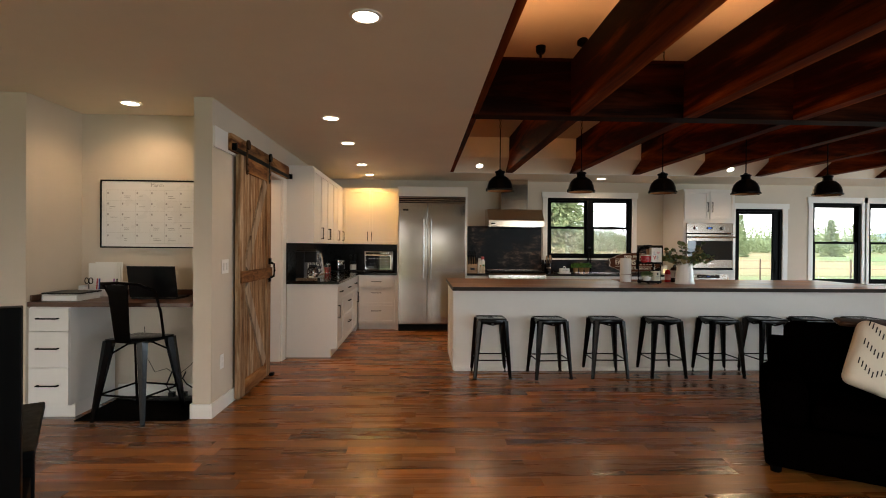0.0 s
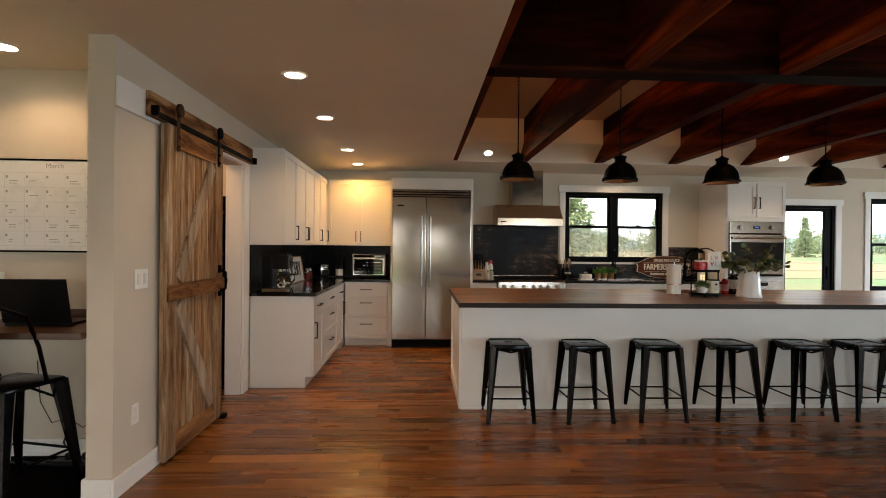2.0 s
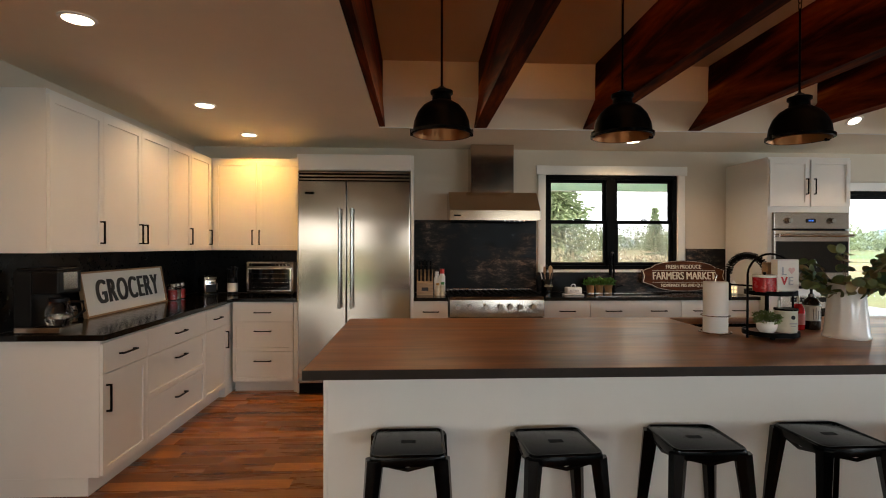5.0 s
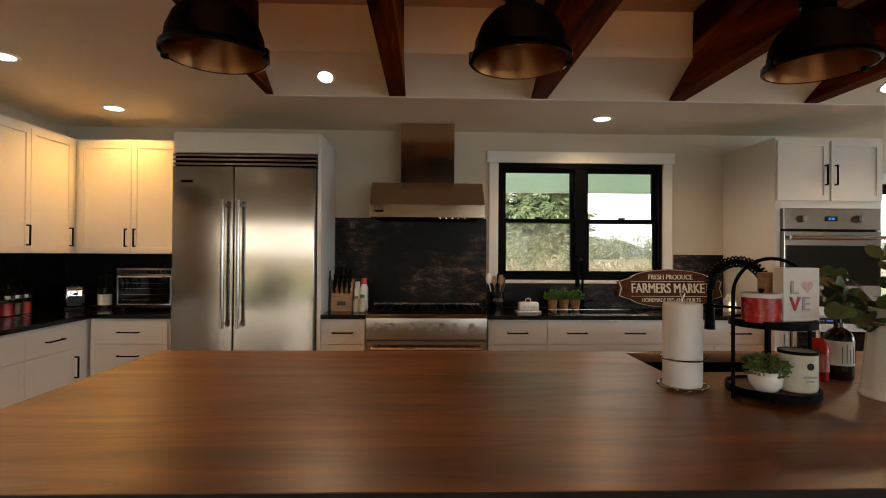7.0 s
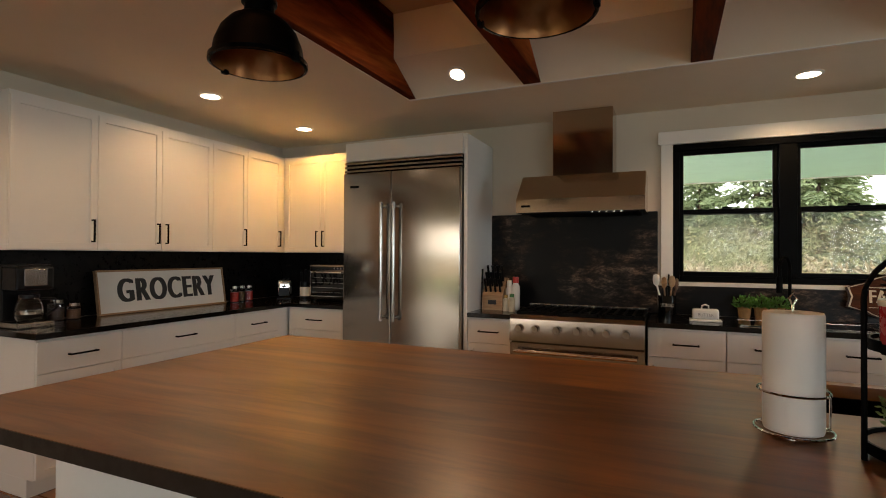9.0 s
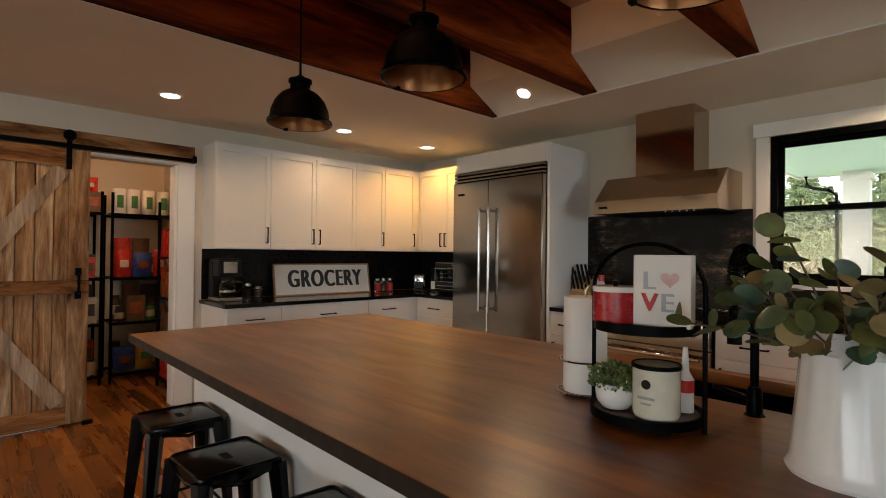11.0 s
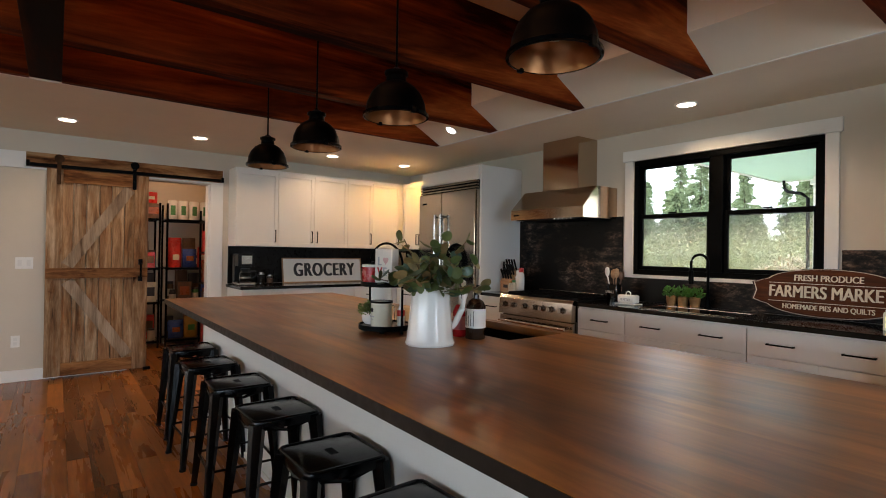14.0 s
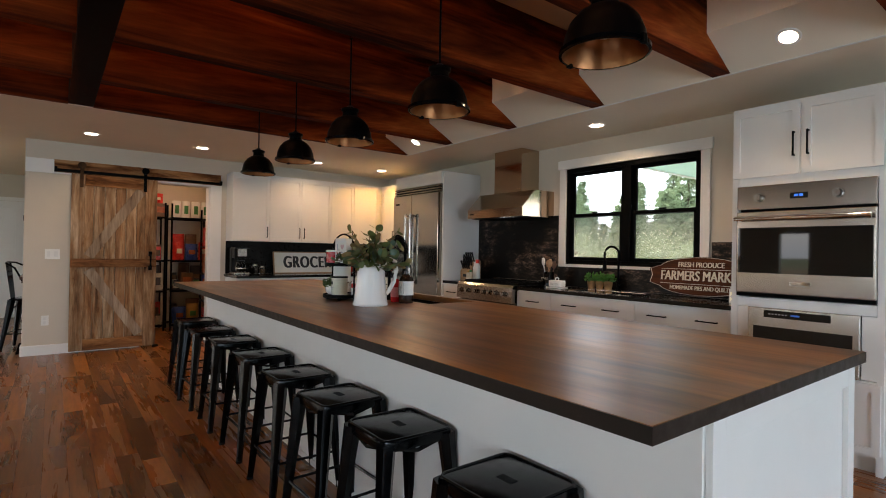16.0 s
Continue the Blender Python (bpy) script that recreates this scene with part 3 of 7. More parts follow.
# refrigerator
def refrigerator():
    s = thing("refrigerator_surround", (-0.26, 8.86, 0), "white painted panel surround over and beside the refrigerator", "cabinet panel")
    part("side_panel", boxes((1.10, 0.02, 0, 1.13, 0.635, 2.315), bevel=0.002), WHITE, s)
    part("side_panel", boxes((0, 0.02, 0, 0.018, 0.635, 2.315), bevel=0.002), WHITE, s)
    part("top_panel", boxes((0.019, 0.0, 2.16, 1.099, 0.635, 2.315), bevel=0.002), WHITE, s)
    ob = thing("refrigerator", (-0.24, 8.86, 0), "tall brushed steel built-in refrigerator with two doors", "refrigerator")
    part("body", boxes((0.0, 0.05, 0.05, 1.075, 0.63, 2.155)), STEELV, ob)
    for a, b, hx, side in ((0.002, 0.462, 0.405, -1), (0.466, 1.073, 0.52, 1)):
        bm = B()
        box(bm, a, -0.04, 0.11, b, 0.045, 2.05, 0.008)
        dr = part("door", bm, STEELV, ob)
        bm = B()
        tube(bm, (hx, -0.1, 0.83), (hx, -0.1, 1.79), 0.014)
        for z in (0.86, 1.76):
            tube(bm, (hx, -0.1, z), (hx, -0.04, z), 0.012)
            tube(bm, (hx, -0.1, z - 0.02), (hx, -0.1, z + 0.02), 0.018)
        part("handle", bm, KNOB, dr, "long satin tubular handle", True)
    for k in range(3):
        part("grille_slat", boxes((0.0, -0.025, 2.062 + k * 0.033, 1.075, 0.012, 2.079 + k * 0.033), bevel=0.003), STEEL, ob)
    part("grille_backing", boxes((0.0, 0.013, 2.056, 1.075, 0.049, 2.156)), BLACK, ob)
    part("toe_grille", boxes((0.01, 0.0, 0.0, 1.06, 0.04, 0.1)), BLACK, ob)
    part("badge", boxes((0.07, -0.043, 1.925, 0.155, -0.0405, 1.945), bevel=0.001), BLACK, ob)


refrigerator()


# range hood
def hood():
    ob = thing("range_hood", (1.69, 8.98, 1.69), "brushed steel chimney range hood", "range hood")
    bm = B()
    prism(bm, [(0.0, 0.0), (0.0, 0.1), (0.20, 0.30), (0.515, 0.30), (0.515, 0.0)], "x", -0.46, 0.46)
    part("canopy", bm, FLUE, ob)
    part("chimney", boxes((-0.225, 0.22, 0.302, 0.225, 0.515, 0.805), bevel=0.002), FLUE, ob)
    part("filter", boxes((-0.42, 0.04, -0.006, 0.42, 0.48, -0.001)), IRON, ob)
    for k in range(5):
        part("button", quick(tube, (0.1 + k * 0.05, 0.03, -0.012), (0.1 + k * 0.05, 0.03, -0.001), 0.009), CHROME, ob)
    part("badge", boxes((-0.42, -0.004, 0.04, -0.35, -0.001, 0.055)), BLACK, ob)


hood()


def knob(parent, x, y, z, r=0.024):
    bm = B()
    tube(bm, (x, y, z), (x, y - 0.012, z), r * 1.25, r * 1.2, 20)
    tube(bm, (x, y - 0.012, z), (x, y - 0.04, z), r, r * 0.85, 20)
    box(bm, x - 0.003, y - 0.043, z - r, x + 0.003, y - 0.03, z + r)
    return part("knob", bm, KNOB, parent, "dark polished control knob", True)


def cooker():
    ob = thing("range", (1.69, 8.83, 0), "wide brushed steel cooking range with black grates", "range")
    w = 0.465
    part("body", boxes((-w, 0.06, 0.1, w, 0.64, 0.905)), STEEL, ob)
    part("toe_kick", boxes((-w + 0.02, 0.1, 0, w - 0.02, 0.6, 0.099)), BLACK, ob)
    bm = B()
    prism(bm, [(0.0, 0.76), (0.012, 0.90), (0.03, 0.93), (0.08, 0.93), (0.08, 0.74), (0.0, 0.74)], "x", -w, w)
    panel = part("control_panel", bm, STEEL, ob)
    for x in (-0.39, -0.27, -0.115, 0.025, 0.12, 0.22, 0.35):
        knob(panel, x, 0.004, 0.835)
    dr = part("oven_door", boxes((-w, 0.02, 0.16, w, 0.058, 0.725), bevel=0.004), STEEL, ob)
    part("door_window", boxes((-0.28, 0.016, 0.28, 0.28, 0.0195, 0.55)), GLOSSBLACK, dr)
    bm = B()
    tube(bm, (-0.42, -0.04, 0.675), (0.42, -0.04, 0.675), 0.014)
    for s in (-0.39, 0.39):
        tube(bm, (s, -0.04, 0.675), (s, 0.02, 0.675), 0.01)
    part("handle", bm, CHROME, dr, smooth=True)
    part("cooktop", boxes((-w, 0.085, 0.906, w, 0.64, 0.925)), IRON, ob)
    part("back_guard", boxes((-w, 0.6, 0.926, w, 0.64, 0.965), bevel=0.003), STEEL, ob)
    for k in range(3):
        gx = -w + 0.02 + k * 0.305
        bm = B()
        for i in range(5):
            xx = gx + 0.02 + i * 0.065
            box(bm, xx, 0.1, 0.93, xx + 0.014, 0.58, 0.955)
        for yy in (0.1, 0.225, 0.34, 0.45, 0.566):
            box(bm, gx + 0.01, yy, 0.926, gx + 0.295, yy + 0.014, 0.948)
        part("grate", bm, IRON, ob)


cooker()


# oven tower
def oven_tower():
    ob = thing("oven_cabinet", (4.395, 8.80, 0), "tall white cabinet holding a wall oven and a drawer microwave", "cabinet")
    w = 0.855
    for nm, r in (("side_panel", (0, 0.0, 0.0, 0.045, 0.695, 2.325)), ("side_panel", (w - 0.035, 0.0, 0.0, w, 0.695, 2.325)), ("top_box", (0.046, 0.0, 1.775, w - 0.036, 0.69, 2.325)),
                  ("shelf", (0.046, 0.0, 0.94, w - 0.036, 0.69, 1.005)), ("bottom_box", (0.046, 0.0, 0.105, w - 0.036, 0.69, 0.55)), ("toe_kick", (0.046, 0.06, 0, w - 0.036, 0.69, 0.104)), ("back_panel", (0.046, 0.3, 0.551, w - 0.036, 0.69, 0.939)), ("back_panel", (0.046, 0.3, 1.006, w - 0.036, 0.69, 1.774))):
        part(nm, boxes(r), WHITE, ob)
    for k in (0, 1):
        dr = shaker("door", ob, k * w / 2 + 0.008, (k + 1) * w / 2 - 0.008, 1.83, 2.30)
        bar_handle(dr, w / 2 + (0.04 if k else -0.04), 2.03, 0.16, True, -0.02)
    dr = shaker("drawer_front", ob, 0.01, w - 0.01, 0.12, 0.54)
    bar_handle(dr, w / 2, 0.45, 0.16, False, -0.02)
    o = thing("wall_oven", (4.442, 8.80, 1.008), "brushed steel single wall oven with a black glass door", "oven")
    ow = 0.772
    part("body", boxes((0.01, 0.0, 0.003, ow - 0.01, 0.29, 0.76)), BLACK, o)
    pn = part("control_panel", boxes((0, -0.035, 0.60, ow, -0.001, 0.763), bevel=0.004), STEEL, o)
    for x in (0.14, 0.585):
        knob(pn, x, -0.035, 0.68, 0.026)
    dp = part("display", boxes((0.325, -0.039, 0.662, 0.425, -0.0355, 0.70), bevel=0.001), GLOSSBLACK, pn)
    part("clock", boxes((0.35, -0.0405, 0.674, 0.372, -0.0392, 0.69), (0.378, -0.0405, 0.674, 0.40, -0.0392, 0.69)), emitter("clock_glow", (0.03, 0.12, 0.5), 0.7), dp)
    dr = part("door", boxes((0, -0.04, 0.03, ow, -0.001, 0.585), bevel=0.005), STEEL, o)
    part("door_glass", boxes((0.012, -0.0435, 0.165, ow - 0.012, -0.0405, 0.475), bevel=0.001), GLOSSBLACK, dr)
    bm = B()
    tube(bm, (0.01, -0.1, 0.535), (ow - 0.01, -0.1, 0.535), 0.015)
    for s in (0.04, ow - 0.04):
        tube(bm, (s, -0.1, 0.535), (s, -0.04, 0.535), 0.012)
    part("handle", bm, CHROME, dr, smooth=True)
    part("badge", boxes((0.33, -0.0435, 0.09, 0.45, -0.0405, 0.115), bevel=0.001), CHROME, dr)
    part("vent", boxes((0, -0.03, 0.004, ow, -0.001, 0.028)), BLACK, o)
    m = thing("microwave_drawer", (4.52, 8.80, 0.555), "brushed steel microwave drawer with a black control strip", "microwave")
    part("trim_panel", boxes((-0.077, 0.0, 0.0, -0.002, 0.29, 0.382), bevel=0.002), WHITE, m)
    part("trim_panel", boxes((0.622, 0.0, 0.0, 0.697, 0.29, 0.382), bevel=0.002), WHITE, m)
    part("body", boxes((0.02, 0.0, 0.003, 0.6, 0.29, 0.375)), BLACK, m)
    part("front", boxes((0, -0.03, 0.0, 0.62, -0.001, 0.385), bevel=0.004), PALESTEEL, m)
    cs = part("control_strip", boxes((0.10, -0.036, 0.322, 0.475, -0.0305, 0.37), bevel=0.002), GLOSSBLACK, m)
    part("display", boxes((0.26, -0.0378, 0.34, 0.31, -0.0362, 0.352)), emitter("timer_glow", (0.02, 0.06, 0.25), 0.4), cs)
    for k in range(6):
        part("button", boxes((0.13 + 0.02 * k, -0.0375, 0.343, 0.14 + 0.02 * k, -0.0362, 0.35)), INKGREY, cs)
    part("door_window", boxes((0.035, -0.034, 0.06, 0.585, -0.0305, 0.26), bevel=0.001), GLOSSBLACK, m)


oven_tower()


# island
def island():
    ob = thing("kitchen_island", (0.50, 6.19, 0), "long white panelled kitchen island base", "kitchen island")
    w, d = 4.965, 1.10
    a0, a1, c0, c1 = 2.60 - 0.50, 3.38 - 0.50, 6.86 - 6.19, 7.28 - 6.19
    bm = boxes((0, 0, 0, w, d, 0.66), (0, 0, 0.66, a0, d, 0.898), (a1, 0, 0.66, w, d, 0.898), (a0, 0, 0.66, a1, c0, 0.898), (a0, c1, 0.66, a1, d, 0.898))
    bmesh.ops.remove_doubles(bm, verts=bm.verts, dist=1e-5)
    part("body", bm, WHITE, ob)
    for x in (-0.018, w + 0.0005):
        for y0, y1 in ((0.0, 0.07), (d - 0.07, d)):
            part("end_stile", boxes((x, y0, 0.0, x + 0.0175, y1, 0.894), bevel=0.002), WHITE, ob)
        for z0, z1 in ((0.0, 0.12), (0.82, 0.894)):
            part("end_rail", boxes((x, 0.0705, z0, x + 0.0175, d - 0.0705, z1), bevel=0.002), WHITE, ob)
    part("front_panel", boxes((0.002, -0.012, 0.0, w - 0.002, -0.0005, 0.889), bevel=0.001), WHITE, ob)
    part("skirting", boxes((0.001, -0.024, 0.0, w - 0.001, -0.0125, 0.035), bevel=0.002), WHITE, ob)
    t = thing("island_countertop", (0.459, 5.881, 0.899), "brown streaked stone island countertop with a sink cut-out", "countertop")
    sx0, sx1, sy0, sy1 = 2.62 - 0.459, 3.36 - 0.459, 6.88 - 5.881, 7.26 - 5.881
    L, D = 5.046, 1.437
    bm = B()
    for r in ((0, 0, L, sy0), (0, sy1, L, D), (0, sy0, sx0, sy1), (sx1, sy0, L, sy1)):
        box(bm, r[0], r[1], 0, r[2], r[3], 0.04)
    bmesh.ops.remove_doubles(bm, verts=bm.verts, dist=1e-5)
    part("slab", bm, TOP, t)
    # thin strips added round the slab to carry the edge's shade as colour
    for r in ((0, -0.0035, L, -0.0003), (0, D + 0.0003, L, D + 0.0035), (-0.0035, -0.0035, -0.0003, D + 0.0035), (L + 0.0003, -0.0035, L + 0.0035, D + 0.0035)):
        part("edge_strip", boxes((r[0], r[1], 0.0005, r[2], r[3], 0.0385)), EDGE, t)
    s = thing("island_sink", (2.62, 6.88, 0.694), "black undermount sink basin in the island", "sink")
    sw, sd = sx1 - sx0, sy1 - sy0
    part("basin", boxes((-0.01, -0.01, 0, sw + 0.01, sd + 0.01, 0.01), (-0.01, -0.01, 0.01, 0.002, sd + 0.01, 0.203), (sw - 0.002, -0.01, 0.01, sw + 0.01, sd + 0.01, 0.203),
                        (0.002, -0.01, 0.01, sw - 0.002, 0.002, 0.203), (0.002, sd - 0.002, 0.01, sw - 0.002, sd + 0.01, 0.203)), BLACK, s)


island()


# pendants
def pendant(x):
    y, z = 6.495, 2.0
    ob = thing("pendant_lamp", (x, y, z), "black dome pendant lamp with a copper-toned lining", "pendant lamp", "pendants over the island")
    bm = B()
    prof = [(0.152, 0.0), (0.157, 0.012), (0.152, 0.02), (0.148, 0.028), (0.142, 0.07), (0.124, 0.115), (0.095, 0.15), (0.066, 0.168), (0.05, 0.176), (0.048, 0.205), (0.058, 0.212), (0.058, 0.226), (0.03, 0.236), (0.012, 0.25), (0, 0.25)]
    lathe(bm, prof)
    part("shade", bm, BLACK, ob, smooth=True)
    bm = B()
    lathe(bm, [(0.15, 0.003), (0.142, 0.028), (0.136, 0.07), (0.118, 0.112), (0.09, 0.145), (0.04, 0.165), (0, 0.168)])
    part("lining", bm, COPPER, ob, "brushed copper-toned lining", True)
    part("bulb", quick(lathe, [(0, 0.06), (0.02, 0.065), (0.03, 0.09), (0.022, 0.12), (0.013, 0.135), (0.013, 0.16)]), plain("unlit_bulb", (0.75, 0.72, 0.66), 0.25), ob, smooth=True)
    part("rim_band", quick(lathe, [(0.1535, 0.002), (0.161, 0.004), (0.161, 0.018), (0.1535, 0.02), (0.1535, 0.002)], (0, 0, 0), 40), GUNMETAL, ob, "glossy black rim band", True)
    for s in (-1, 1):
        part("clip", boxes((s * 0.155 - 0.008, -0.012, -0.004, s * 0.155 + 0.008, 0.012, 0.03), bevel=0.003), BLACK, ob)
    top = RIDGE_Z - 0.46 * (y - RIDGE_Y) - z
    part("rod", quick(tube, (0, 0, 0.25), (0, 0, 0.70), 0.006), BLACK, ob)
    bm = B()
    zz, k = 0.70, 0
    while zz < top - 0.05:
        o = 0.009
        if k % 2:
            pipe(bm, [(-o, 0, zz), (-o, 0, zz + 0.026), (0, 0, zz + 0.034), (o, 0, zz + 0.026), (o, 0, zz), (0, 0, zz - 0.008), (-o, 0, zz)], 0.0028, 5)
        else:
            pipe(bm, [(0, -o, zz), (0, -o, zz + 0.026), (0, 0, zz + 0.034), (0, o, zz + 0.026), (0, o, zz), (0, 0, zz - 0.008), (0, -o, zz)], 0.0028, 5)
        zz += 0.034
        k += 1
    part("chain", bm, BLACK, ob)
    part("canopy", quick(lathe, [(0.0, -0.055), (0.03, -0.05), (0.062, -0.03), (0.065, 0.04), (0, 0.04)], (0, 0, top)), BLACK, ob, smooth=True)
    return ob


for x in (1.03, 1.98, 2.945, 3.945, 4.94):
    pendant(x)


# recessed lamps
def downlight(x, y, z=CEIL, tilt=0, power=30, colour=WARM, angle=150, r=0.062):
    ob = thing("recessed_downlight", (x, y, z), "lit round white recessed ceiling downlight", "downlight", "recessed downlights")
    if tilt:
        ob.matrix_world = pose(x, y, z, tilt, 0, 0)
    part("trim_ring", quick(lathe, [(r, -0.001), (r + 0.002, -0.008), (r + 0.018, -0.006), (r + 0.021, -0.001)], (0, 0, 0), 32), TRIM, ob, smooth=True)
    part("lens", quick(lathe, [(0.0, -0.005), (r, -0.004), (r, -0.001)], (0, 0, 0), 32), LAMPON, ob, "glowing lens")
    lamp("downlight_beam", "SPOT", ob.matrix_world @ pose(0, 0, -0.012), power, colour, 0.05, spot=angle, blend=0.6)


for x, y, p in ((-0.155, 3.17, 28), (-0.69, 5.24, 13), (-0.70, 6.36, 14), (-0.715, 7.85, 15)):
    downlight(x, y, power=p, colour=WARM if y < 6 else (1.0, 0.58, 0.26))
downlight(-0.717, 8.886, power=27, colour=(1.0, 0.46, 0.07))
downlight(-2.24, 4.87, power=12)
downlight(1.0, 8.344, 2.583, -27.9, 22, r=0.047)
downlight(4.89, 8.344, 2.583, -27.9, 22, r=0.047)
downlight(3.094, 8.977)


# small uplights repeated along the cross beam, added to brighten the vault
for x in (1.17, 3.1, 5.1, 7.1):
    u = thing("beam_uplight", (x, 5.1, 3.001), "small black spotlight added on the cross beam to brighten the vault", "spotlight", "beam uplights")
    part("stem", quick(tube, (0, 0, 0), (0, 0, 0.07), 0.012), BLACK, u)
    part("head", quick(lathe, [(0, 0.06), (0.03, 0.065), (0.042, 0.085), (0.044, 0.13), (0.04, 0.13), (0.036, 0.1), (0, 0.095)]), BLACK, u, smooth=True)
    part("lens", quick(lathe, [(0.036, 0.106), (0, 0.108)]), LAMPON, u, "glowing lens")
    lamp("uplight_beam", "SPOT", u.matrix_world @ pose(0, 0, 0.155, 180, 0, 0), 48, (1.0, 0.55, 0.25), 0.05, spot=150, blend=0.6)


# stools
def stool(x, y, turn=0):
    ob = thing("counter_stool", (x, y, 0), "black sheet-metal counter stool with a square seat", "stool", "stools along the island", turn)
    h = 0.61
    bm = B()
    box(bm, -0.148, -0.148, h - 0.05, 0.148, 0.148, h - 0.003, 0.012)
    part("seat", bm, GUNMETAL, ob, smooth=True)
    rim = []
    for cx, cy, a0 in ((0.118, 0.118, 0), (-0.118, 0.118, 90), (-0.118, -0.118, 180), (0.118, -0.118, 270), (0.118, 0.118, 360)):
        for a in ((0, 30, 60, 90) if a0 < 360 else (0,)):
            rim.append((cx + 0.027 * math.cos(radians(a0 + a)), cy + 0.027 * math.sin(radians(a0 + a)), h - 0.005))
    part("seat_rim", quick(pipe, rim, 0.006, 6), GUNMETAL, ob, smooth=True)
    part("seat_slot", boxes((-0.03, -0.015, h - 0.004, 0.03, 0.015, h - 0.0018), bevel=0.0), IRON, ob)
    for sx in (-1, 1):
        for sy in (-1, 1):
            bm = B()
            a, b = 0.132, 0.182
            tube(bm, (sx * b, sy * b, 0.006), (sx * a, sy * a, h - 0.02), 0.017, 0.036, 6)
            leg = part("leg", bm, GUNMETAL, ob)
            part("foot", quick(tube, (sx * b, sy * b, 0), (sx * b, sy * b, 0.014), 0.019, 0.019, 10), IRON, leg)
    for z, ins in ((0.19, 0.168), (0.56, 0.138)):
        for k in range(4):
            bm = B()
            p = [(-ins, -ins), (ins, -ins), (ins, ins), (-ins, ins)]
            q0, q1 = p[k], p[(k + 1) % 4]
            if z < 0.3:
                tube(bm, (*q0, z), (*q1, z), 0.007, None, 8)
            else:
                mid = ((q0[0] + q1[0]) / 2, (q0[1] + q1[1]) / 2, z - 0.012)
                pipe(bm, [(*q0, z + 0.02), mid, (*q1, z + 0.02)], 0.008, 6)
            part("footrest" if z < 0.3 else "brace", bm, GUNMETAL, ob)
    return ob


for x, y, r in ((0.87, 6.0, 0), (1.49, 5.98, 3), (2.10, 6.0, -2), (2.715, 6.01, 1), (3.335, 6.0, 0), (3.865, 6.0, 2), (4.37, 6.01, -1), (4.97, 6.01, 1)):
    stool(x, y, r)


# barn door
RUST = plain("rusty_iron", (0.05, 0.024, 0.011), 0.8, 0.0, 0.5, 0.1)


def barn_door():
    ob = thing("barn_door", (-1.452, 5.09, 0.02), "weathered plank sliding barn door with braces", "door")
    w, h = 0.90, 2.115
    n = 8
    for k in range(n):
        a = k * w / n
        part("plank", boxes((-0.022, a + 0.003, 0.0, 0.0, a + w / n - 0.003, h - 0.0), bevel=0.002), BARN, ob)
    for a in (0.0, w - 0.135):
        part("stile", boxes((0.001, a, 0.0, 0.022, a + 0.135, h), bevel=0.003), BARN, ob)
    for z, t in ((0.0, 0.13), (1.0, 0.105), (h - 0.135, 0.135)):
        part("rail_board", boxes((0.001 if z != 1.0 else 0.0225, 0.136 if z != 1.0 else 0.0, z, 0.022 if z != 1.0 else 0.04, w - 0.136 if z != 1.0 else w, z + t), bevel=0.003), BARNY, ob)
    def brace(y0, z0, y1, z1):
        bm = B()
        d = Vector((0, y1 - y0, z1 - z0))
        n2 = Vector((0, -d.z, d.y)).normalized() * 0.055
        pts = [(y0 - n2.y, z0 - n2.z), (y0 + n2.y, z0 + n2.z), (y1 + n2.y, z1 + n2.z), (y1 - n2.y, z1 - n2.z)]
        prism(bm, pts, "x", 0.001, 0.02)
        part("brace", bm, BRACEWOOD, ob)
    brace(0.18, 1.13, 0.72, 1.96)
    brace(0.18, 0.97, 0.72, 0.16)
    for y in (0.10, w - 0.14):
        bm = B()
        box(bm, 0.0405, y - 0.018, h - 0.16, 0.047, y + 0.018, h + 0.11, 0.002)
        tube(bm, (0.046, y, h + 0.10), (0.062, y, h + 0.10), 0.042, None, 20)
        for z in (h - 0.13, h - 0.07):
            tube(bm, (0.046, y, z), (0.056, y, z), 0.01, None, 8)
        part("hanger", bm, BLACK if y > 0.3 else RUST, ob, "strap hanger with a wheel")
    bm = B()
    y = w - 0.07
    pipe(bm, [(0.04, y, 1.0), (0.075, y, 1.02), (0.08, y, 1.08), (0.075, y, 1.14), (0.04, y, 1.16)], 0.011)
    box(bm, 0.0225, y - 0.02, 0.96, 0.044, y + 0.02, 1.02, 0.003)
    box(bm, 0.0225, y - 0.02, 1.14, 0.044, y + 0.02, 1.2, 0.003)
    part("pull_handle", bm, BLACK, ob)
    r = thing("barn_door_rail", (-1.478, 4.925, 2.14), "weathered wood header board with a black sliding rail", "door rail")
    part("board", boxes((-0.0, 0, 0, 0.03, 1.845, 0.145), bevel=0.004), BARNY, r)
    part("track", boxes((0.034, 0.0, 0.004, 0.042, 1.85, 0.04), bevel=0.001), BLACK, r)
    for y in (0.0, 1.82):
        part("stop", boxes((0.0305, y, 0.0, 0.07, y + 0.03, 0.06), bevel=0.004), BLACK, r)
    g = thing("floor_guide", (-1.43, 5.96, 0.0), "small black floor guide for the sliding door", "door guide")
    part("bracket", boxes((-0.005, 0, 0, 0.035, 0.07, 0.03), bevel=0.005), BLACK, g)


barn_door()


# ---- baseboards and wall plates ----
def baseboard(x0, y0, x1, y1):
    structure("baseboard", boxes((x0, y0, 0.0, x1, y1, 0.115), bevel=0.003), TRIM, "white painted baseboard", "baseboard")


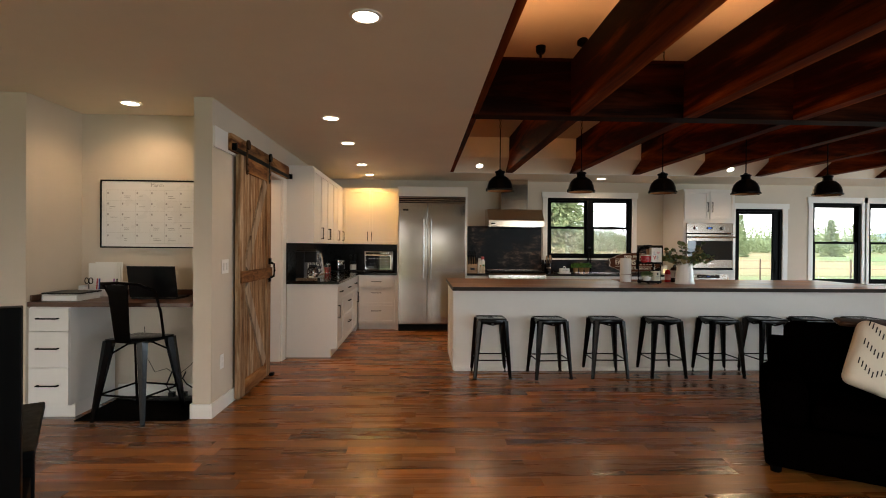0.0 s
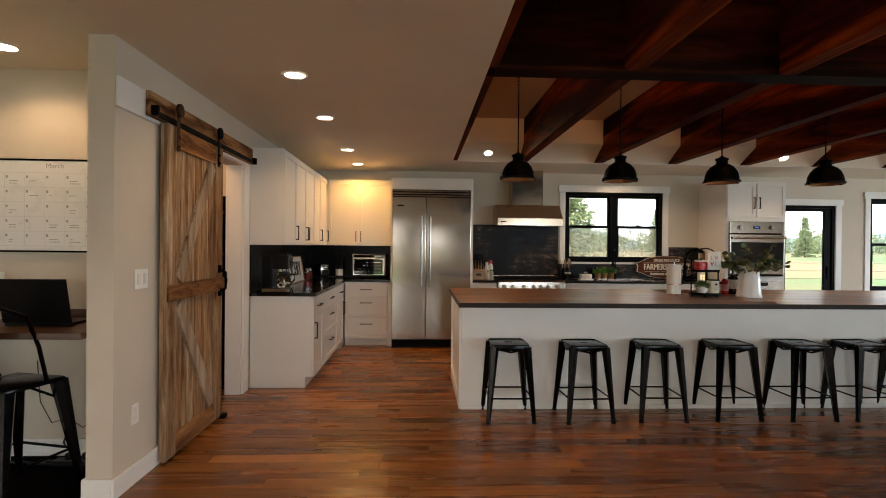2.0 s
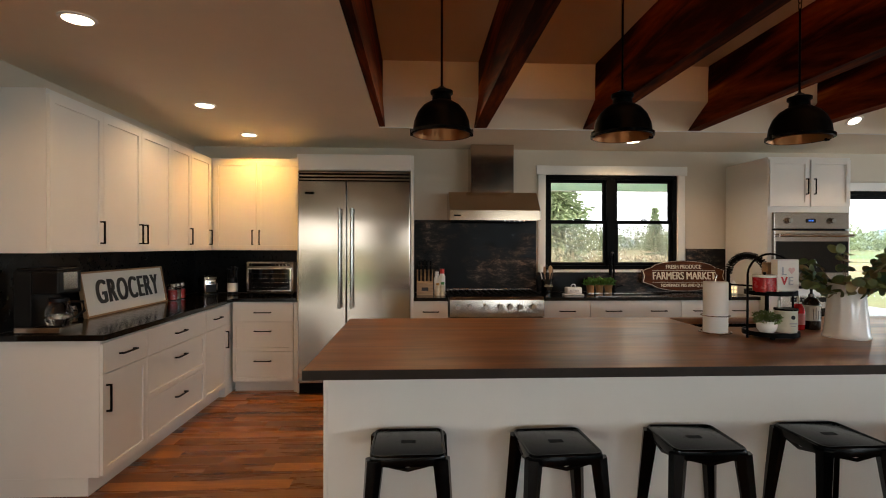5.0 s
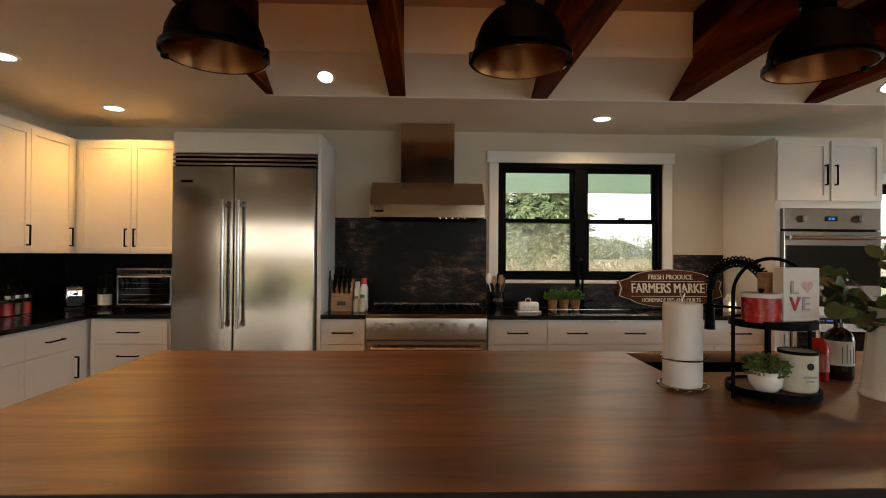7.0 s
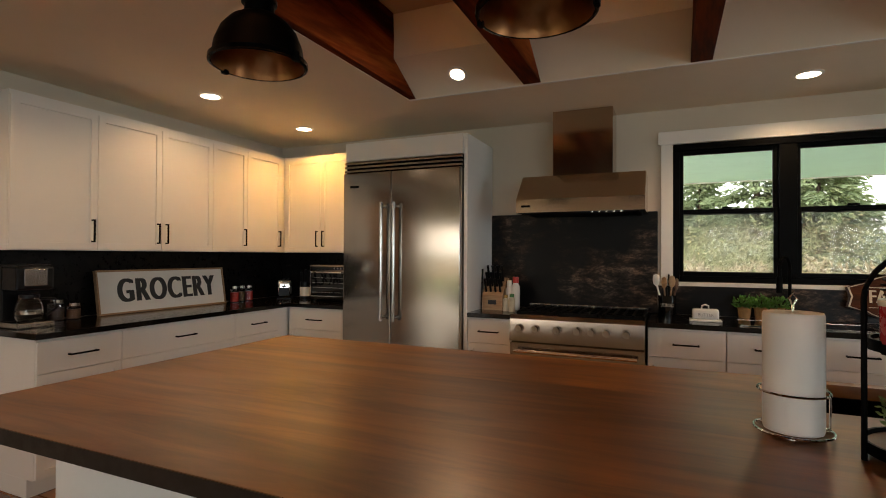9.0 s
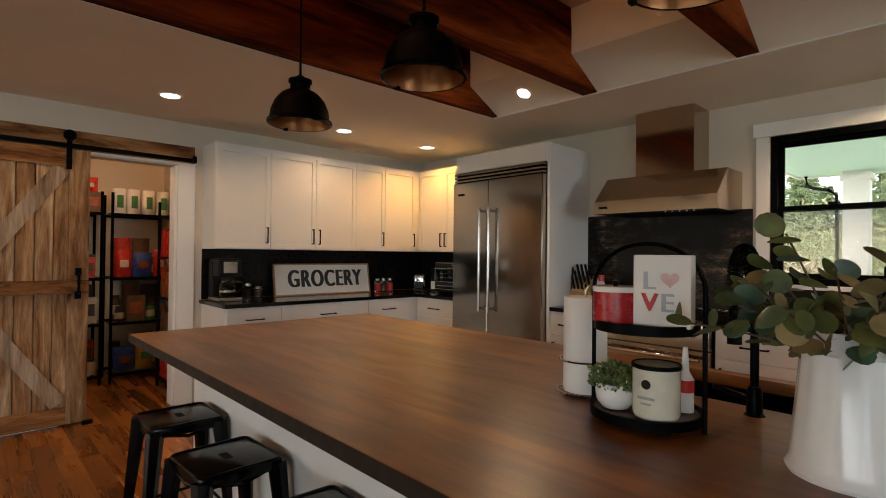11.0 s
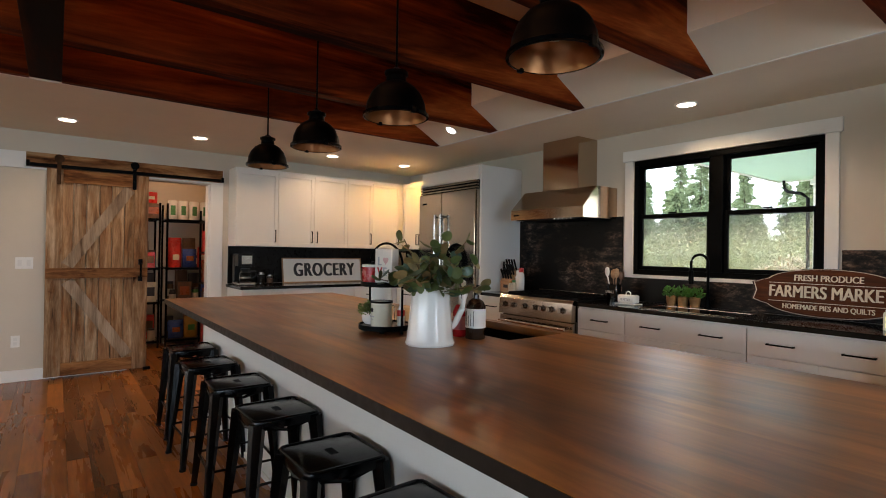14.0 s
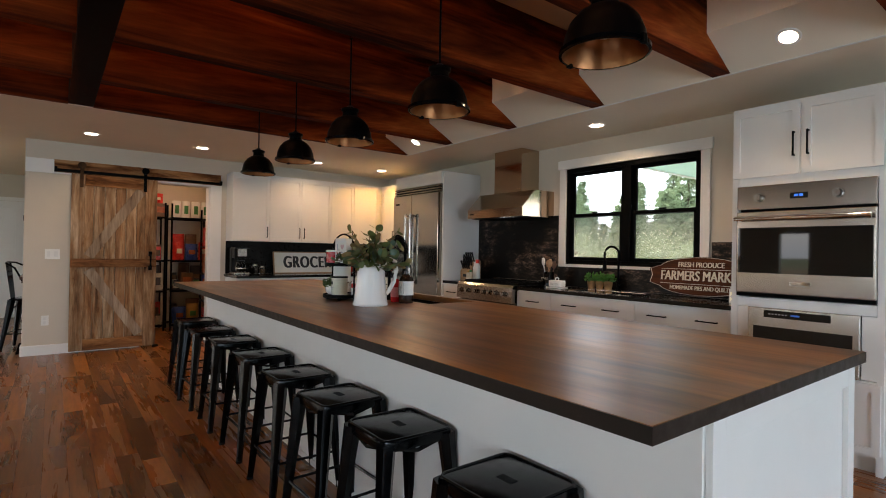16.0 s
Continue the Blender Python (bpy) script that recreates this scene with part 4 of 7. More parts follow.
baseboard(-1.499, 4.645, -1.484, 5.82)
baseboard(-1.655, 4.644, -1.4995, 4.659)
baseboard(-1.656, 4.66, -1.641, 5.245)
baseboard(-2.54, 5.244, -1.657, 5.259)
baseboard(-4.7, 4.604, -2.99, 4.619)
baseboard(5.26, 9.484, 5.60, 9.499)
baseboard(6.66, 9.484, 9.79, 9.499)
structure("crown_fillet", boxes((VX - 0.054, VN - 0.012, CEIL - 0.006, EAST, VN + 0.012, CEIL - 0.001), bevel=0.002), TRIM, "thin pale bead along the vault's lower edge", "trim")


def wall_plate(x, y, z, w, kind):
    ob = thing(kind, (x, y, z), "white plastic " + kind.replace("_", " ") + " plate on the wall", kind.replace("_", " "))
    part("plate", boxes((0, -w / 2, -0.058, 0.006, w / 2, 0.058), bevel=0.002), TRIM, ob)
    n = max(1, round(w / 0.07))
    for k in range(n):
        yy = -w / 2 + (k + 0.5) * w / n
        if kind == "light_switch":
            part("rocker", boxes((0.0062, yy - 0.016, -0.032, 0.011, yy + 0.016, 0.032), bevel=0.002), WHITE, ob)
        else:
            for zz in (-0.022, 0.022):
                part("socket", boxes((0.0062, yy - 0.015, zz - 0.015, 0.0085, yy + 0.015, zz + 0.015), bevel=0.002), WHITE, ob)


wall_plate(-1.499, 4.925, 1.175, 0.14, "light_switch")
wall_plate(-1.499, 4.868, 0.398, 0.07, "power_outlet")


# ---- desk nook ----
LAMINATE = painted("white_board", (0.78, 0.78, 0.77), 0.3, 0.03, 0.01)
PAPER = painted("paper", (0.78, 0.77, 0.73), 0.7, 0.05, 0.02)
INK = plain("grey_ink", (0.35, 0.34, 0.34), 0.7)
DARKPLASTIC = plain("black_plastic", (0.003, 0.003, 0.0032), 0.35, 0.0, 0.15, 0.2)


def nook():
    c = base_unit((-2.865, 4.66, 0), 0, 0.30, [("slab", 0.68, 0.86, ""), ("slab", 0.40, 0.68, ""), ("slab", 0.11, 0.40, "")], 0.58, 0.868, "desk drawers", "white painted drawer unit under the desk")
    d = thing("desk", (-2.865, 4.625, 0.87), "dark wood built-in desk top with a low back rail", "desk")
    part("top", boxes((0, 0, 0, 1.22, 0.628, 0.035), bevel=0.004), DESKTOP, d)
    part("back_rail", boxes((0.016, 0.612, 0.036, 1.22, 0.63, 0.085), bevel=0.003), DESKTOP, d)
    part("side_rail", boxes((0.0, 0.03, 0.036, 0.015, 0.63, 0.085), bevel=0.003), DESKTOP, d)
    # calendar board
    b = thing("calendar_whiteboard", (-2.70, 5.255, 1.32), "white dry-erase calendar board in a thin black frame", "whiteboard")
    w, h = 0.98, 0.60
    part("board", boxes((0.01, -0.012, 0.01, w - 0.01, -0.003, h - 0.01)), LAMINATE, b)
    part("frame", boxes((0, -0.018, 0, 0.012, -0.002, h), (w - 0.012, -0.018, 0, w, -0.002, h), (0.012, -0.018, 0, w - 0.012, -0.002, 0.012), (0.012, -0.018, h - 0.012, w - 0.012, -0.002, h), bevel=0.002), BLACK, b)
    bm = B()
    for k in range(8):
        x = 0.05 + k * 0.126
        box(bm, x, -0.0128, 0.04, x + 0.0015, -0.0122, h - 0.09)
    for k in range(6):
        z = 0.04 + k * 0.094
        box(bm, 0.05, -0.0132, z, 0.932, -0.0129, z + 0.0015)
    part("grid_lines", bm, plain("faded_grid_ink", (0.55, 0.54, 0.53), 0.7), b)
    rnd = random.Random(3)
    for i in range(7):
        for j in range(5):
            x, z = 0.06 + i * 0.126, 0.10 + j * 0.094
            bm = B()
            box(bm, x, -0.0138, z, x + 0.012, -0.0134, z + 0.016)
            for k in range(rnd.choice((0, 0, 1, 2))):
                box(bm, x + 0.02, -0.0138, z - 0.02 - k * 0.016, x + 0.03 + rnd.random() * 0.06, -0.0134, z - 0.016 - k * 0.016)
            part("written_note", bm, INK, b)
    words("title", "March", (0.49, -0.0135, h - 0.045), 0.045, INK, b, depth=0.0004)
    # laptop, seen from behind its lid
    l = thing("laptop", (-2.04, 4.98, 0.906), "open black laptop computer on the desk", "laptop")
    part("base", boxes((-0.18, -0.12, 0, 0.18, 0.12, 0.016), bevel=0.004), DARKPLASTIC, l)
    bm = B()
    box(bm, -0.19, -0.006, 0.0, 0.19, 0.006, 0.26, 0.004)
    bmesh.ops.transform(bm, matrix=pose(0, -0.115, 0.017, 12, 0, 0), verts=bm.verts)
    part("screen_lid", bm, DARKPLASTIC, l)
    # books and folders
    bk = thing("binder", (-2.81, 4.70, 0.906), "white ring binder lying on the desk", "binder")
    part("cover", boxes((0, 0, 0, 0.27, 0.3, 0.004), (0, 0, 0.046, 0.27, 0.3, 0.05), (0, 0, 0.004, 0.004, 0.3, 0.046), bevel=0.001), LAMINATE, bk)
    part("paper_block", boxes((0.006, 0.004, 0.005, 0.26, 0.296, 0.042)), PAPER, bk)
    f = thing("folder", (-2.82, 4.71, 0.957), "dark folder on top of the white binder", "folder")
    part("cover", boxes((0, 0, 0, 0.29, 0.28, 0.012), bevel=0.003), DARKPLASTIC, f)
    # organiser with pens, scissors and papers
    o = thing("desk_organizer", (-2.78, 5.075, 0.906), "white desk organizer holding papers and pens", "desk organizer")
    part("tray", boxes((0, 0, 0, 0.34, 0.13, 0.008), (0, 0, 0.008, 0.34, 0.006, 0.06), (0, 0.124, 0.008, 0.34, 0.13, 0.12), (0, 0.006, 0.008, 0.006, 0.124, 0.09), (0.334, 0.006, 0.008, 0.34, 0.124, 0.09), (0.006, 0.06, 0.008, 0.334, 0.065, 0.07), bevel=0.001), LAMINATE, o)
    for k, hgt in enumerate((0.28, 0.25, 0.29)):
        part("paper", boxes((0.04 + 0.02 * k, 0.075 + 0.014 * k, 0.009, 0.27 + 0.02 * k, 0.079 + 0.014 * k, hgt), bevel=0.0), PAPER, o)
    bm = B()
    for sx in (0.05, 0.085):
        pipe(bm, [(sx + 0.016 * math.cos(a), 0.035, 0.13 + 0.026 * math.sin(a)) for a in [i * math.pi / 6 for i in range(13)]], 0.004, 6)
    box(bm, 0.064, 0.033, 0.01, 0.071, 0.037, 0.106)
    part("scissors", bm, DARKPLASTIC, o)
    for x, c in ((0.13, (0.5, 0.04, 0.05)), (0.15, (0.03, 0.05, 0.3)), (0.27, (0.3, 0.05, 0.35)), (0.295, (0.02, 0.02, 0.02))):
        part("pen", quick(tube, (x, 0.035, 0.009), (x + 0.006, 0.04, 0.15), 0.005, None, 8), plain("pen_plastic", c, 0.35), o)
    part("note_block", boxes((0.165, 0.025, 0.009, 0.255, 0.04, 0.12)), DARKPLASTIC, o)
    s = thing("desk_speaker", (-1.72, 5.02, 0.906), "small black speaker on the desk", "speaker")
    part("body", boxes((-0.03, -0.05, 0, 0.05, 0.05, 0.13), bevel=0.01), DARKPLASTIC, s, smooth=True)
    # cables and power strip
    rnd = random.Random(8)
    for k in range(4):
        c = tagged(new("power_cable"), "black power cable trailing on the floor under the desk", "cable", "desk cables")
        c.location = (-2.2, 5.12, 0.009)
        x = -0.3 + 0.2 * k
        pts = [(x + 0.1 * math.sin(i * 0.9 + k) + 0.05 * i, 0.03 * math.cos(i * 1.3 + k), max(0.006, 0.25 - 0.06 * i) if k > 1 else 0.006 + 0.004 * k) for i in range(9)]
        part("lead", quick(pipe, pts, 0.006, 6), DARKPLASTIC, c, smooth=True)
    c = tagged(new("power_cable"), "thin black cord hanging down the wall under the desk", "cable", "desk cables")
    c.location = (-2.3, 5.253, 0)
    part("lead", quick(pipe, [(-0.02, 0, 0.62), (0.0, 0, 0.354), (0.073, 0, 0.218), (0.175, 0, 0.249), (0.268, 0, 0.186), (0.386, 0, 0.28), (0.44, 0, 0.36)], 0.003, 6), DARKPLASTIC, c, smooth=True)
    # thin flat black sheet over the planks under the desk
    mt = thing("floor_mat", (-2.50, 4.60, 0.001), "thin black sheet on the floor under the desk", "mat")
    part("pad", boxes((0, 0, 0, 0.84, 0.64, 0.008), bevel=0.003), plain("matt_black", (0.004, 0.003, 0.0025), 0.95, 0.0, 0.4, 0.02), mt)
    ps = thing("power_strip", (-1.95, 5.10, 0.0092), "black power strip on the floor under the desk", "power strip")
    part("body", boxes((-0.15, -0.03, 0, 0.15, 0.03, 0.035), bevel=0.005), DARKPLASTIC, ps)
    for k in range(2):
        part("plug", boxes((-0.08 + 0.1 * k, -0.02, 0.036, -0.03 + 0.1 * k, 0.02, 0.075), bevel=0.004), DARKPLASTIC, ps)


nook()


def desk_chair():
    ob = thing("metal_counter_chair", (-2.07, 4.72, 0.0092), "black sheet-metal counter chair with a low back", "chair", rz=-14)
    h = 0.62
    part("seat", quick(box, -0.17, -0.17, h - 0.028, 0.17, 0.17, h, 0.014), GUNMETAL, ob, smooth=True)
    for sx in (-1, 1):
        for sy in (-1, 1):
            part("leg", quick(tube, (sx * 0.22, sy * 0.22, 0), (sx * 0.145, sy * 0.145, h - 0.02), 0.017, 0.044, 6), GUNMETAL, ob)
    p = [(-0.19, -0.19), (0.19, -0.19), (0.19, 0.19), (-0.19, 0.19)]
    for k in range(4):
        part("stretcher", quick(tube, (*p[k], 0.2), (*p[(k + 1) % 4], 0.2), 0.008, None, 8), GUNMETAL, ob)
    for a in (45, 135):
        dx, dy = 0.2 * math.cos(radians(a)), 0.2 * math.sin(radians(a))
        part("brace", quick(pipe, [(-dx, -dy, h - 0.12), (-dx * 0.4, -dy * 0.4, h - 0.05), (dx * 0.4, dy * 0.4, h - 0.05), (dx, dy, h - 0.12)], 0.008, 6), GUNMETAL, ob)
    bm = B()
    prism(bm, [(-0.065, h - 0.02), (0.065, h - 0.02), (0.09, h + 0.42), (-0.09, h + 0.42)], "y", -0.178, -0.172)
    for v in bm.verts:
        v.co.y -= 0.12 * (v.co.z - h)
    part("back_plate", bm, GUNMETAL, ob)
    hoop = [(-0.16, 0.06, h)] + [(-0.2, -0.02, h + 0.2), (-0.215, -0.1, h + 0.37), (-0.16, -0.2, h + 0.425), (0, -0.235, h + 0.435), (0.16, -0.2, h + 0.425), (0.215, -0.1, h + 0.37), (0.2, -0.02, h + 0.2), (0.16, 0.06, h)]
    part("back_hoop", quick(pipe, hoop, 0.011), GUNMETAL, ob, smooth=True)


desk_chair()

# hall door on the west wall
d = thing("door_2", (WEST, 3.72, 0), "white panelled interior door, closed", "door", kind="structure")
part("door_leaf", boxes((0.0, 0.08, 0.01, 0.03, 0.80, 2.03), bevel=0.003), TRIM, d)
for z0, z1 in ((0.15, 0.62), (0.72, 1.2), (1.3, 1.9)):
    part("panel", boxes((0.0305, 0.19, z0, 0.038, 0.69, z1), bevel=0.004), TRIM, d)
part("door_frame", boxes((0, 0, 0, 0.02, 0.078, 2.1), (0, 0.802, 0, 0.02, 0.88, 2.1), (0, 0.078, 2.035, 0.02, 0.802, 2.1), bevel=0.002), TRIM, d)
part("hinge", boxes((0.0205, 0.79, 1.7, 0.04, 0.806, 1.8)), BLACK, d)


# ---- lounge ----
LEATHER = plain("dark_brown_leather", (0.0009, 0.0005, 0.0004), 0.5, 0.0, 0.4, 0.0)
CANVAS = painted("cream_woven_cotton", (0.70, 0.62, 0.50), 0.9, 0.08, 0.35, 240)


def cushion(bm, x0, y0, z0, x1, y1, z1, r=0.05, m=None):
    box(bm, x0, y0, z0, x1, y1, z1, 0.0, m)
    bmesh.ops.bevel(bm, geom=list(bm.edges), offset=r, segments=4, profile=0.5, affect="EDGES")
    return bm


def sofa():
    ob = thing("sofa", (2.20, 3.62, 0), "dark brown leather sofa with padded arms", "sofa", rz=-33)
    L, D = 2.2, 0.92
    part("base", quick(cushion, 0.02, 0.02, 0.04, L - 0.02, D - 0.02, 0.30, 0.03), LEATHER, ob, smooth=True)
    part("armrest", quick(cushion, 0.0, 0.0, 0.28, 0.24, D - 0.18, 0.56, 0.07), LEATHER, ob, smooth=True)
    part("armrest", quick(cushion, L - 0.24, 0.0, 0.28, L, D - 0.18, 0.56, 0.07), LEATHER, ob, smooth=True)
    for k in range(2):
        a = 0.25 + k * 0.86
        part("seat_cushion", quick(cushion, a, 0.0, 0.30, a + 0.84, D - 0.26, 0.45, 0.05), LEATHER, ob, smooth=True)
        part("back_cushion", quick(cushion, a - 0.1, D - 0.26, 0.40, a + 0.85, D - 0.02, 0.84, 0.07), LEATHER, ob, smooth=True)
    part("back_frame", quick(cushion, 0.06, D - 0.14, 0.28, L - 0.06, D, 0.72, 0.03), LEATHER, ob, smooth=True)
    for x in (0.08, L - 0.08):
        for y in (0.08, D - 0.08):
            part("foot", quick(tube, (x, y, 0), (x, y, 0.05), 0.03, 0.035, 10), BLACK, ob)
    p = thing("throw_pillow", (2.20, 3.62, 0.46), "cream throw pillow with black stitched zigzag marks", "pillow", rz=-33)
    m = pose(0.70, 0.50, 0.185, -24, 20, 6)
    part("cover", quick(cushion, -0.23, -0.06, -0.22, 0.23, 0.06, 0.22, 0.055, m), CANVAS, p, smooth=True)
    bm = B()
    for r in range(3):
        for i in range(19):
            x = -0.19 + i * 0.021
            z = 0.13 - r * 0.13 + 0.06 * abs((i % 8) - 4) / 4
            box(bm, x, -0.0625, z - 0.02, x + 0.006, -0.0605, z + 0.02)
    bmesh.ops.transform(bm, matrix=m, verts=bm.verts)
    part("stitching", bm, DARKPLASTIC, p)
    t = thing("throw_blanket", (2.20, 3.62, 0.84), "dark patterned blanket folded over the sofa back", "blanket", rz=-33)
    part("fold", quick(cushion, 0.45, D - 0.27, 0.003, 1.5, D + 0.0, 0.035, 0.015), plain("dark_brown_knit", (0.05, 0.025, 0.018), 0.95, 0, 0.5), t, smooth=True)


sofa()


def armchair():
    ob = thing("wooden_armchair", (-1.60, 2.34, 0), "black-stained wooden armchair with flat arms", "chair", rz=-147)
    for x in (-0.36, 0.30):
        part("front_leg", boxes((x, -0.32, 0, x + 0.07, -0.25, 0.60), bevel=0.004), BLACK, ob)
        part("back_post", boxes((x, 0.28, 0, x + 0.07, 0.35, 1.07), bevel=0.004), BLACK, ob)
        part("arm", boxes((x - 0.03, -0.36, 0.601, x + 0.10, 0.279, 0.63), bevel=0.006), BLACK, ob)
        part("side_rail", boxes((x + 0.01, -0.249, 0.3, x + 0.06, 0.279, 0.38), bevel=0.003), BLACK, ob)
    part("seat", quick(cushion, -0.28, -0.3, 0.32, 0.29, 0.279, 0.46, 0.04), LEATHER, ob, smooth=True)
    part("back_cushion", quick(cushion, -0.28, 0.2, 0.46, 0.29, 0.34, 1.02, 0.04), LEATHER, ob, smooth=True)
    part("top_rail", boxes((-0.289, 0.29, 1.02, 0.299, 0.34, 1.07), bevel=0.004), BLACK, ob)
    ob.scale = (1.0, 1.0, 1.08)


armchair()


# ---- pantry ----
def colour_mat(name, c, rough=0.4):
    return plain(name, c, rough, 0.0, 0.25)


GOODS = [colour_mat("red_foil", (0.55, 0.03, 0.02), 0.3), colour_mat("yellow_card", (0.38, 0.22, 0.04)), colour_mat("blue_foil", (0.03, 0.07, 0.3), 0.3), colour_mat("brown_card", (0.13, 0.065, 0.03), 0.7),
         colour_mat("cream_card", (0.62, 0.54, 0.40), 0.6), colour_mat("green_card", (0.05, 0.20, 0.05)), colour_mat("orange_foil", (0.32, 0.08, 0.015), 0.3), colour_mat("dark_card", (0.04, 0.03, 0.03), 0.5)]
TINT = ("red", "yellow", "blue", "brown", "cream", "green", "orange", "dark")
GREEN = GOODS[5]


def bag(x, y, z, w, h, d, k):
    """A pillow-shaped snack bag with crimped ends, its face towards +x."""
    ob = thing("snack_bag", (x, y, z), TINT[k] + " printed snack bag on a pantry shelf", "food bag", "pantry goods")
    bm = B()
    n, mm = 8, 8
    g = {}
    for s in (1, -1):
        for i in range(n + 1):
            for j in range(mm + 1):
                u, v = i / n, j / mm
                bulge = s * d / 2 * (math.sin(math.pi * u) ** 0.6) * (math.sin(math.pi * (0.06 + 0.88 * v)) ** 0.7) * (1 + 0.12 * math.sin(9 * u + 7 * v + k))
                g[s, i, j] = bm.verts.new((bulge, (u - 0.5) * w, v * h))
        for i in range(n):
            for j in range(mm):
                bm.faces.new((g[s, i, j], g[s, i + 1, j], g[s, i + 1, j + 1], g[s, i, j + 1]))
    bmesh.ops.remove_doubles(bm, verts=bm.verts, dist=0.0008)
    part("pouch", bm, GOODS[k], ob, smooth=True)
    part("printed_panel", boxes((d / 2 * 0.98, -w * 0.26, h * 0.36, d / 2 * 1.06 + 0.002, w * 0.26, h * 0.62), bevel=0.001), GOODS[(k + 4) % 8], ob)


def carton(x, y, z, w, h, d, k):
    ob = thing("food_box", (x, y, z), TINT[k] + " printed food carton on a pantry shelf", "food box", "pantry goods")
    part("carton", boxes((-d / 2, -w / 2, 0, d / 2, w / 2, h), bevel=0.002), GOODS[k], ob)
    part("printed_panel", boxes((d / 2 + 0.0004, -w * 0.36, h * 0.3, d / 2 + 0.0016, w * 0.36, h * 0.75)), GOODS[(k + 3) % 8], ob)


def jar(x, y, z, r, h, k, name="food_jar"):
    ob = thing(name, (x, y, z), "jar of " + TINT[k] + " food with a dark lid", "jar", "pantry goods")
    part("glass_body", quick(lathe, [(0, 0), (r * 0.95, 0), (r, 0.01), (r, h * 0.78), (r * 0.8, h * 0.85), (r * 0.8, h * 0.86)], (0, 0, 0), 18), GOODS[k], ob, smooth=True)
    part("lid", quick(lathe, [(r * 0.84, h * 0.86), (r * 0.84, h), (0, h)], (0, 0, 0), 18), GOODS[7], ob, smooth=True)
    part("paper_label", quick(lathe, [(r * 1.012, h * 0.2), (r * 1.012, h * 0.6)], (0, 0, 0), 18), GOODS[4], ob, smooth=True)


def paper_roll(x, y, z):
    ob = thing("paper_towel_pack", (x, y, z), "wrapped white paper towel roll with a green label", "paper towels", "pantry goods")
    part("roll", quick(lathe, [(0, 0), (0.055, 0), (0.06, 0.01), (0.06, 0.25), (0.055, 0.26), (0.02, 0.262), (0, 0.255)], (0, 0, 0), 20), PAPER, ob, smooth=True)
    bm = B()
    for i in range(5):
        a0, a1 = -0.5 + i * 0.2, -0.5 + (i + 1) * 0.2
        bm.faces.new([bm.verts.new((0.0608 * math.cos(a), 0.0608 * math.sin(a), zz)) for a, zz in ((a0, 0.06), (a1, 0.06), (a1, 0.19), (a0, 0.19))])
    part("green_label", bm, GREEN, ob)


def rack(y0, y1, seed):
    ob = thing("pantry_rack", (-2.90, y0, 0), "black wire pantry rack loaded with food", "shelf rack", "pantry racks")
    w = y1 - y0
    for x in (-0.2, 0.2):
        for y in (0.015, w - 0.015):
            part("post", quick(tube, (x, y, 0), (x, y, 1.95), 0.014, None, 8), BLACK, ob)
    for z in (0.1, 0.62, 1.08, 1.74):
        ws = part("wire_shelf", boxes((0.194, 0, z - 0.03, 0.206, w, z)), BLACK, ob)
        part("back_rail", boxes((-0.206, 0, z - 0.03, -0.194, w, z)), BLACK, ws)
        for k in range(int(w / 0.03) + 1):
            part("wire", boxes((-0.193, k * 0.03, z - 0.006, 0.193, k * 0.03 + 0.005, z)), BLACK, ws)
    rnd = random.Random(seed)
    for z, top in ((0.1, 0.5), (0.62, 0.38), (1.08, 0.5)):
        for xo in (0.1, -0.1):
            y = y0 + 0.06
            while y < y1 - 0.06:
                k = rnd.choice((0, 0, 0, 0, 4, 2, 0, 6, 7)) if z > 1 else rnd.choice((0, 1, 2, 3, 4, 4, 5, 7, 7))
                tall = 1.0
                if xo < 0:
                    k, tall = rnd.choice((7, 3, 7, 0, 7, 3)), 1.3
                q = rnd.random()
                if q < 0.66:
                    ww = min(rnd.uniform(0.14, 0.2), y1 - 0.03 - y)
                    if ww < 0.06:
                        break
                    bag(-2.90 + xo, y + ww / 2, z, ww, rnd.uniform(0.25, 0.32) * tall, 0.1, k)
                elif q < 0.82:
                    ww = min(rnd.uniform(0.09, 0.17), y1 - 0.03 - y)
                    if ww < 0.06:
                        break
                    carton(-2.90 + xo, y + ww / 2, z, ww, rnd.uniform(0.18, 0.27) * tall, 0.1, k)
                else:
                    ww = min(rnd.uniform(0.08, 0.11), y1 - 0.03 - y)
                    if ww < 0.06:
                        break
                    jar(-2.90 + xo, y + ww / 2, z, ww / 2 - 0.004, rnd.uniform(0.13, 0.2) * tall, k)
                y += ww + 0.012


rack(6.36, 6.93, 1)
nr = thing("narrow_rack", (-2.35, 6.70, 0), "narrow black rack against the pantry wall", "shelf rack", "pantry racks")
for x in (0.015, 0.585):
    for y in (0.015, 0.225):
        part("post", quick(tube, (x, y, 0), (x, y, 1.85), 0.014, None, 8), BLACK, nr)
part("back_panel", boxes((0.03, 0.226, 0.08, 0.57, 0.239, 1.85)), BLACK, nr)
for z in (0.1, 0.5, 0.9, 1.3, 1.7):
    part("shelf_board", boxes((0, 0, z - 0.02, 0.6, 0.222, z), bevel=0.003), BLACK, nr)
for z, k in ((0.1, 0), (0.5, 3), (0.9, 6), (1.3, 0)):
    for x in (-2.24, -2.08, -1.92):
        carton(x, 6.81, z + 0.001, 0.16, 0.22 + 0.03 * ((k + int(x * 10)) % 3), 0.13, (k + int(-x * 50)) % 8 if k == 3 else k)
rack(5.55, 6.30, 2)
for y in (6.45, 6.58, 6.72, 6.86):
    paper_roll(-2.80, y, 1.741)
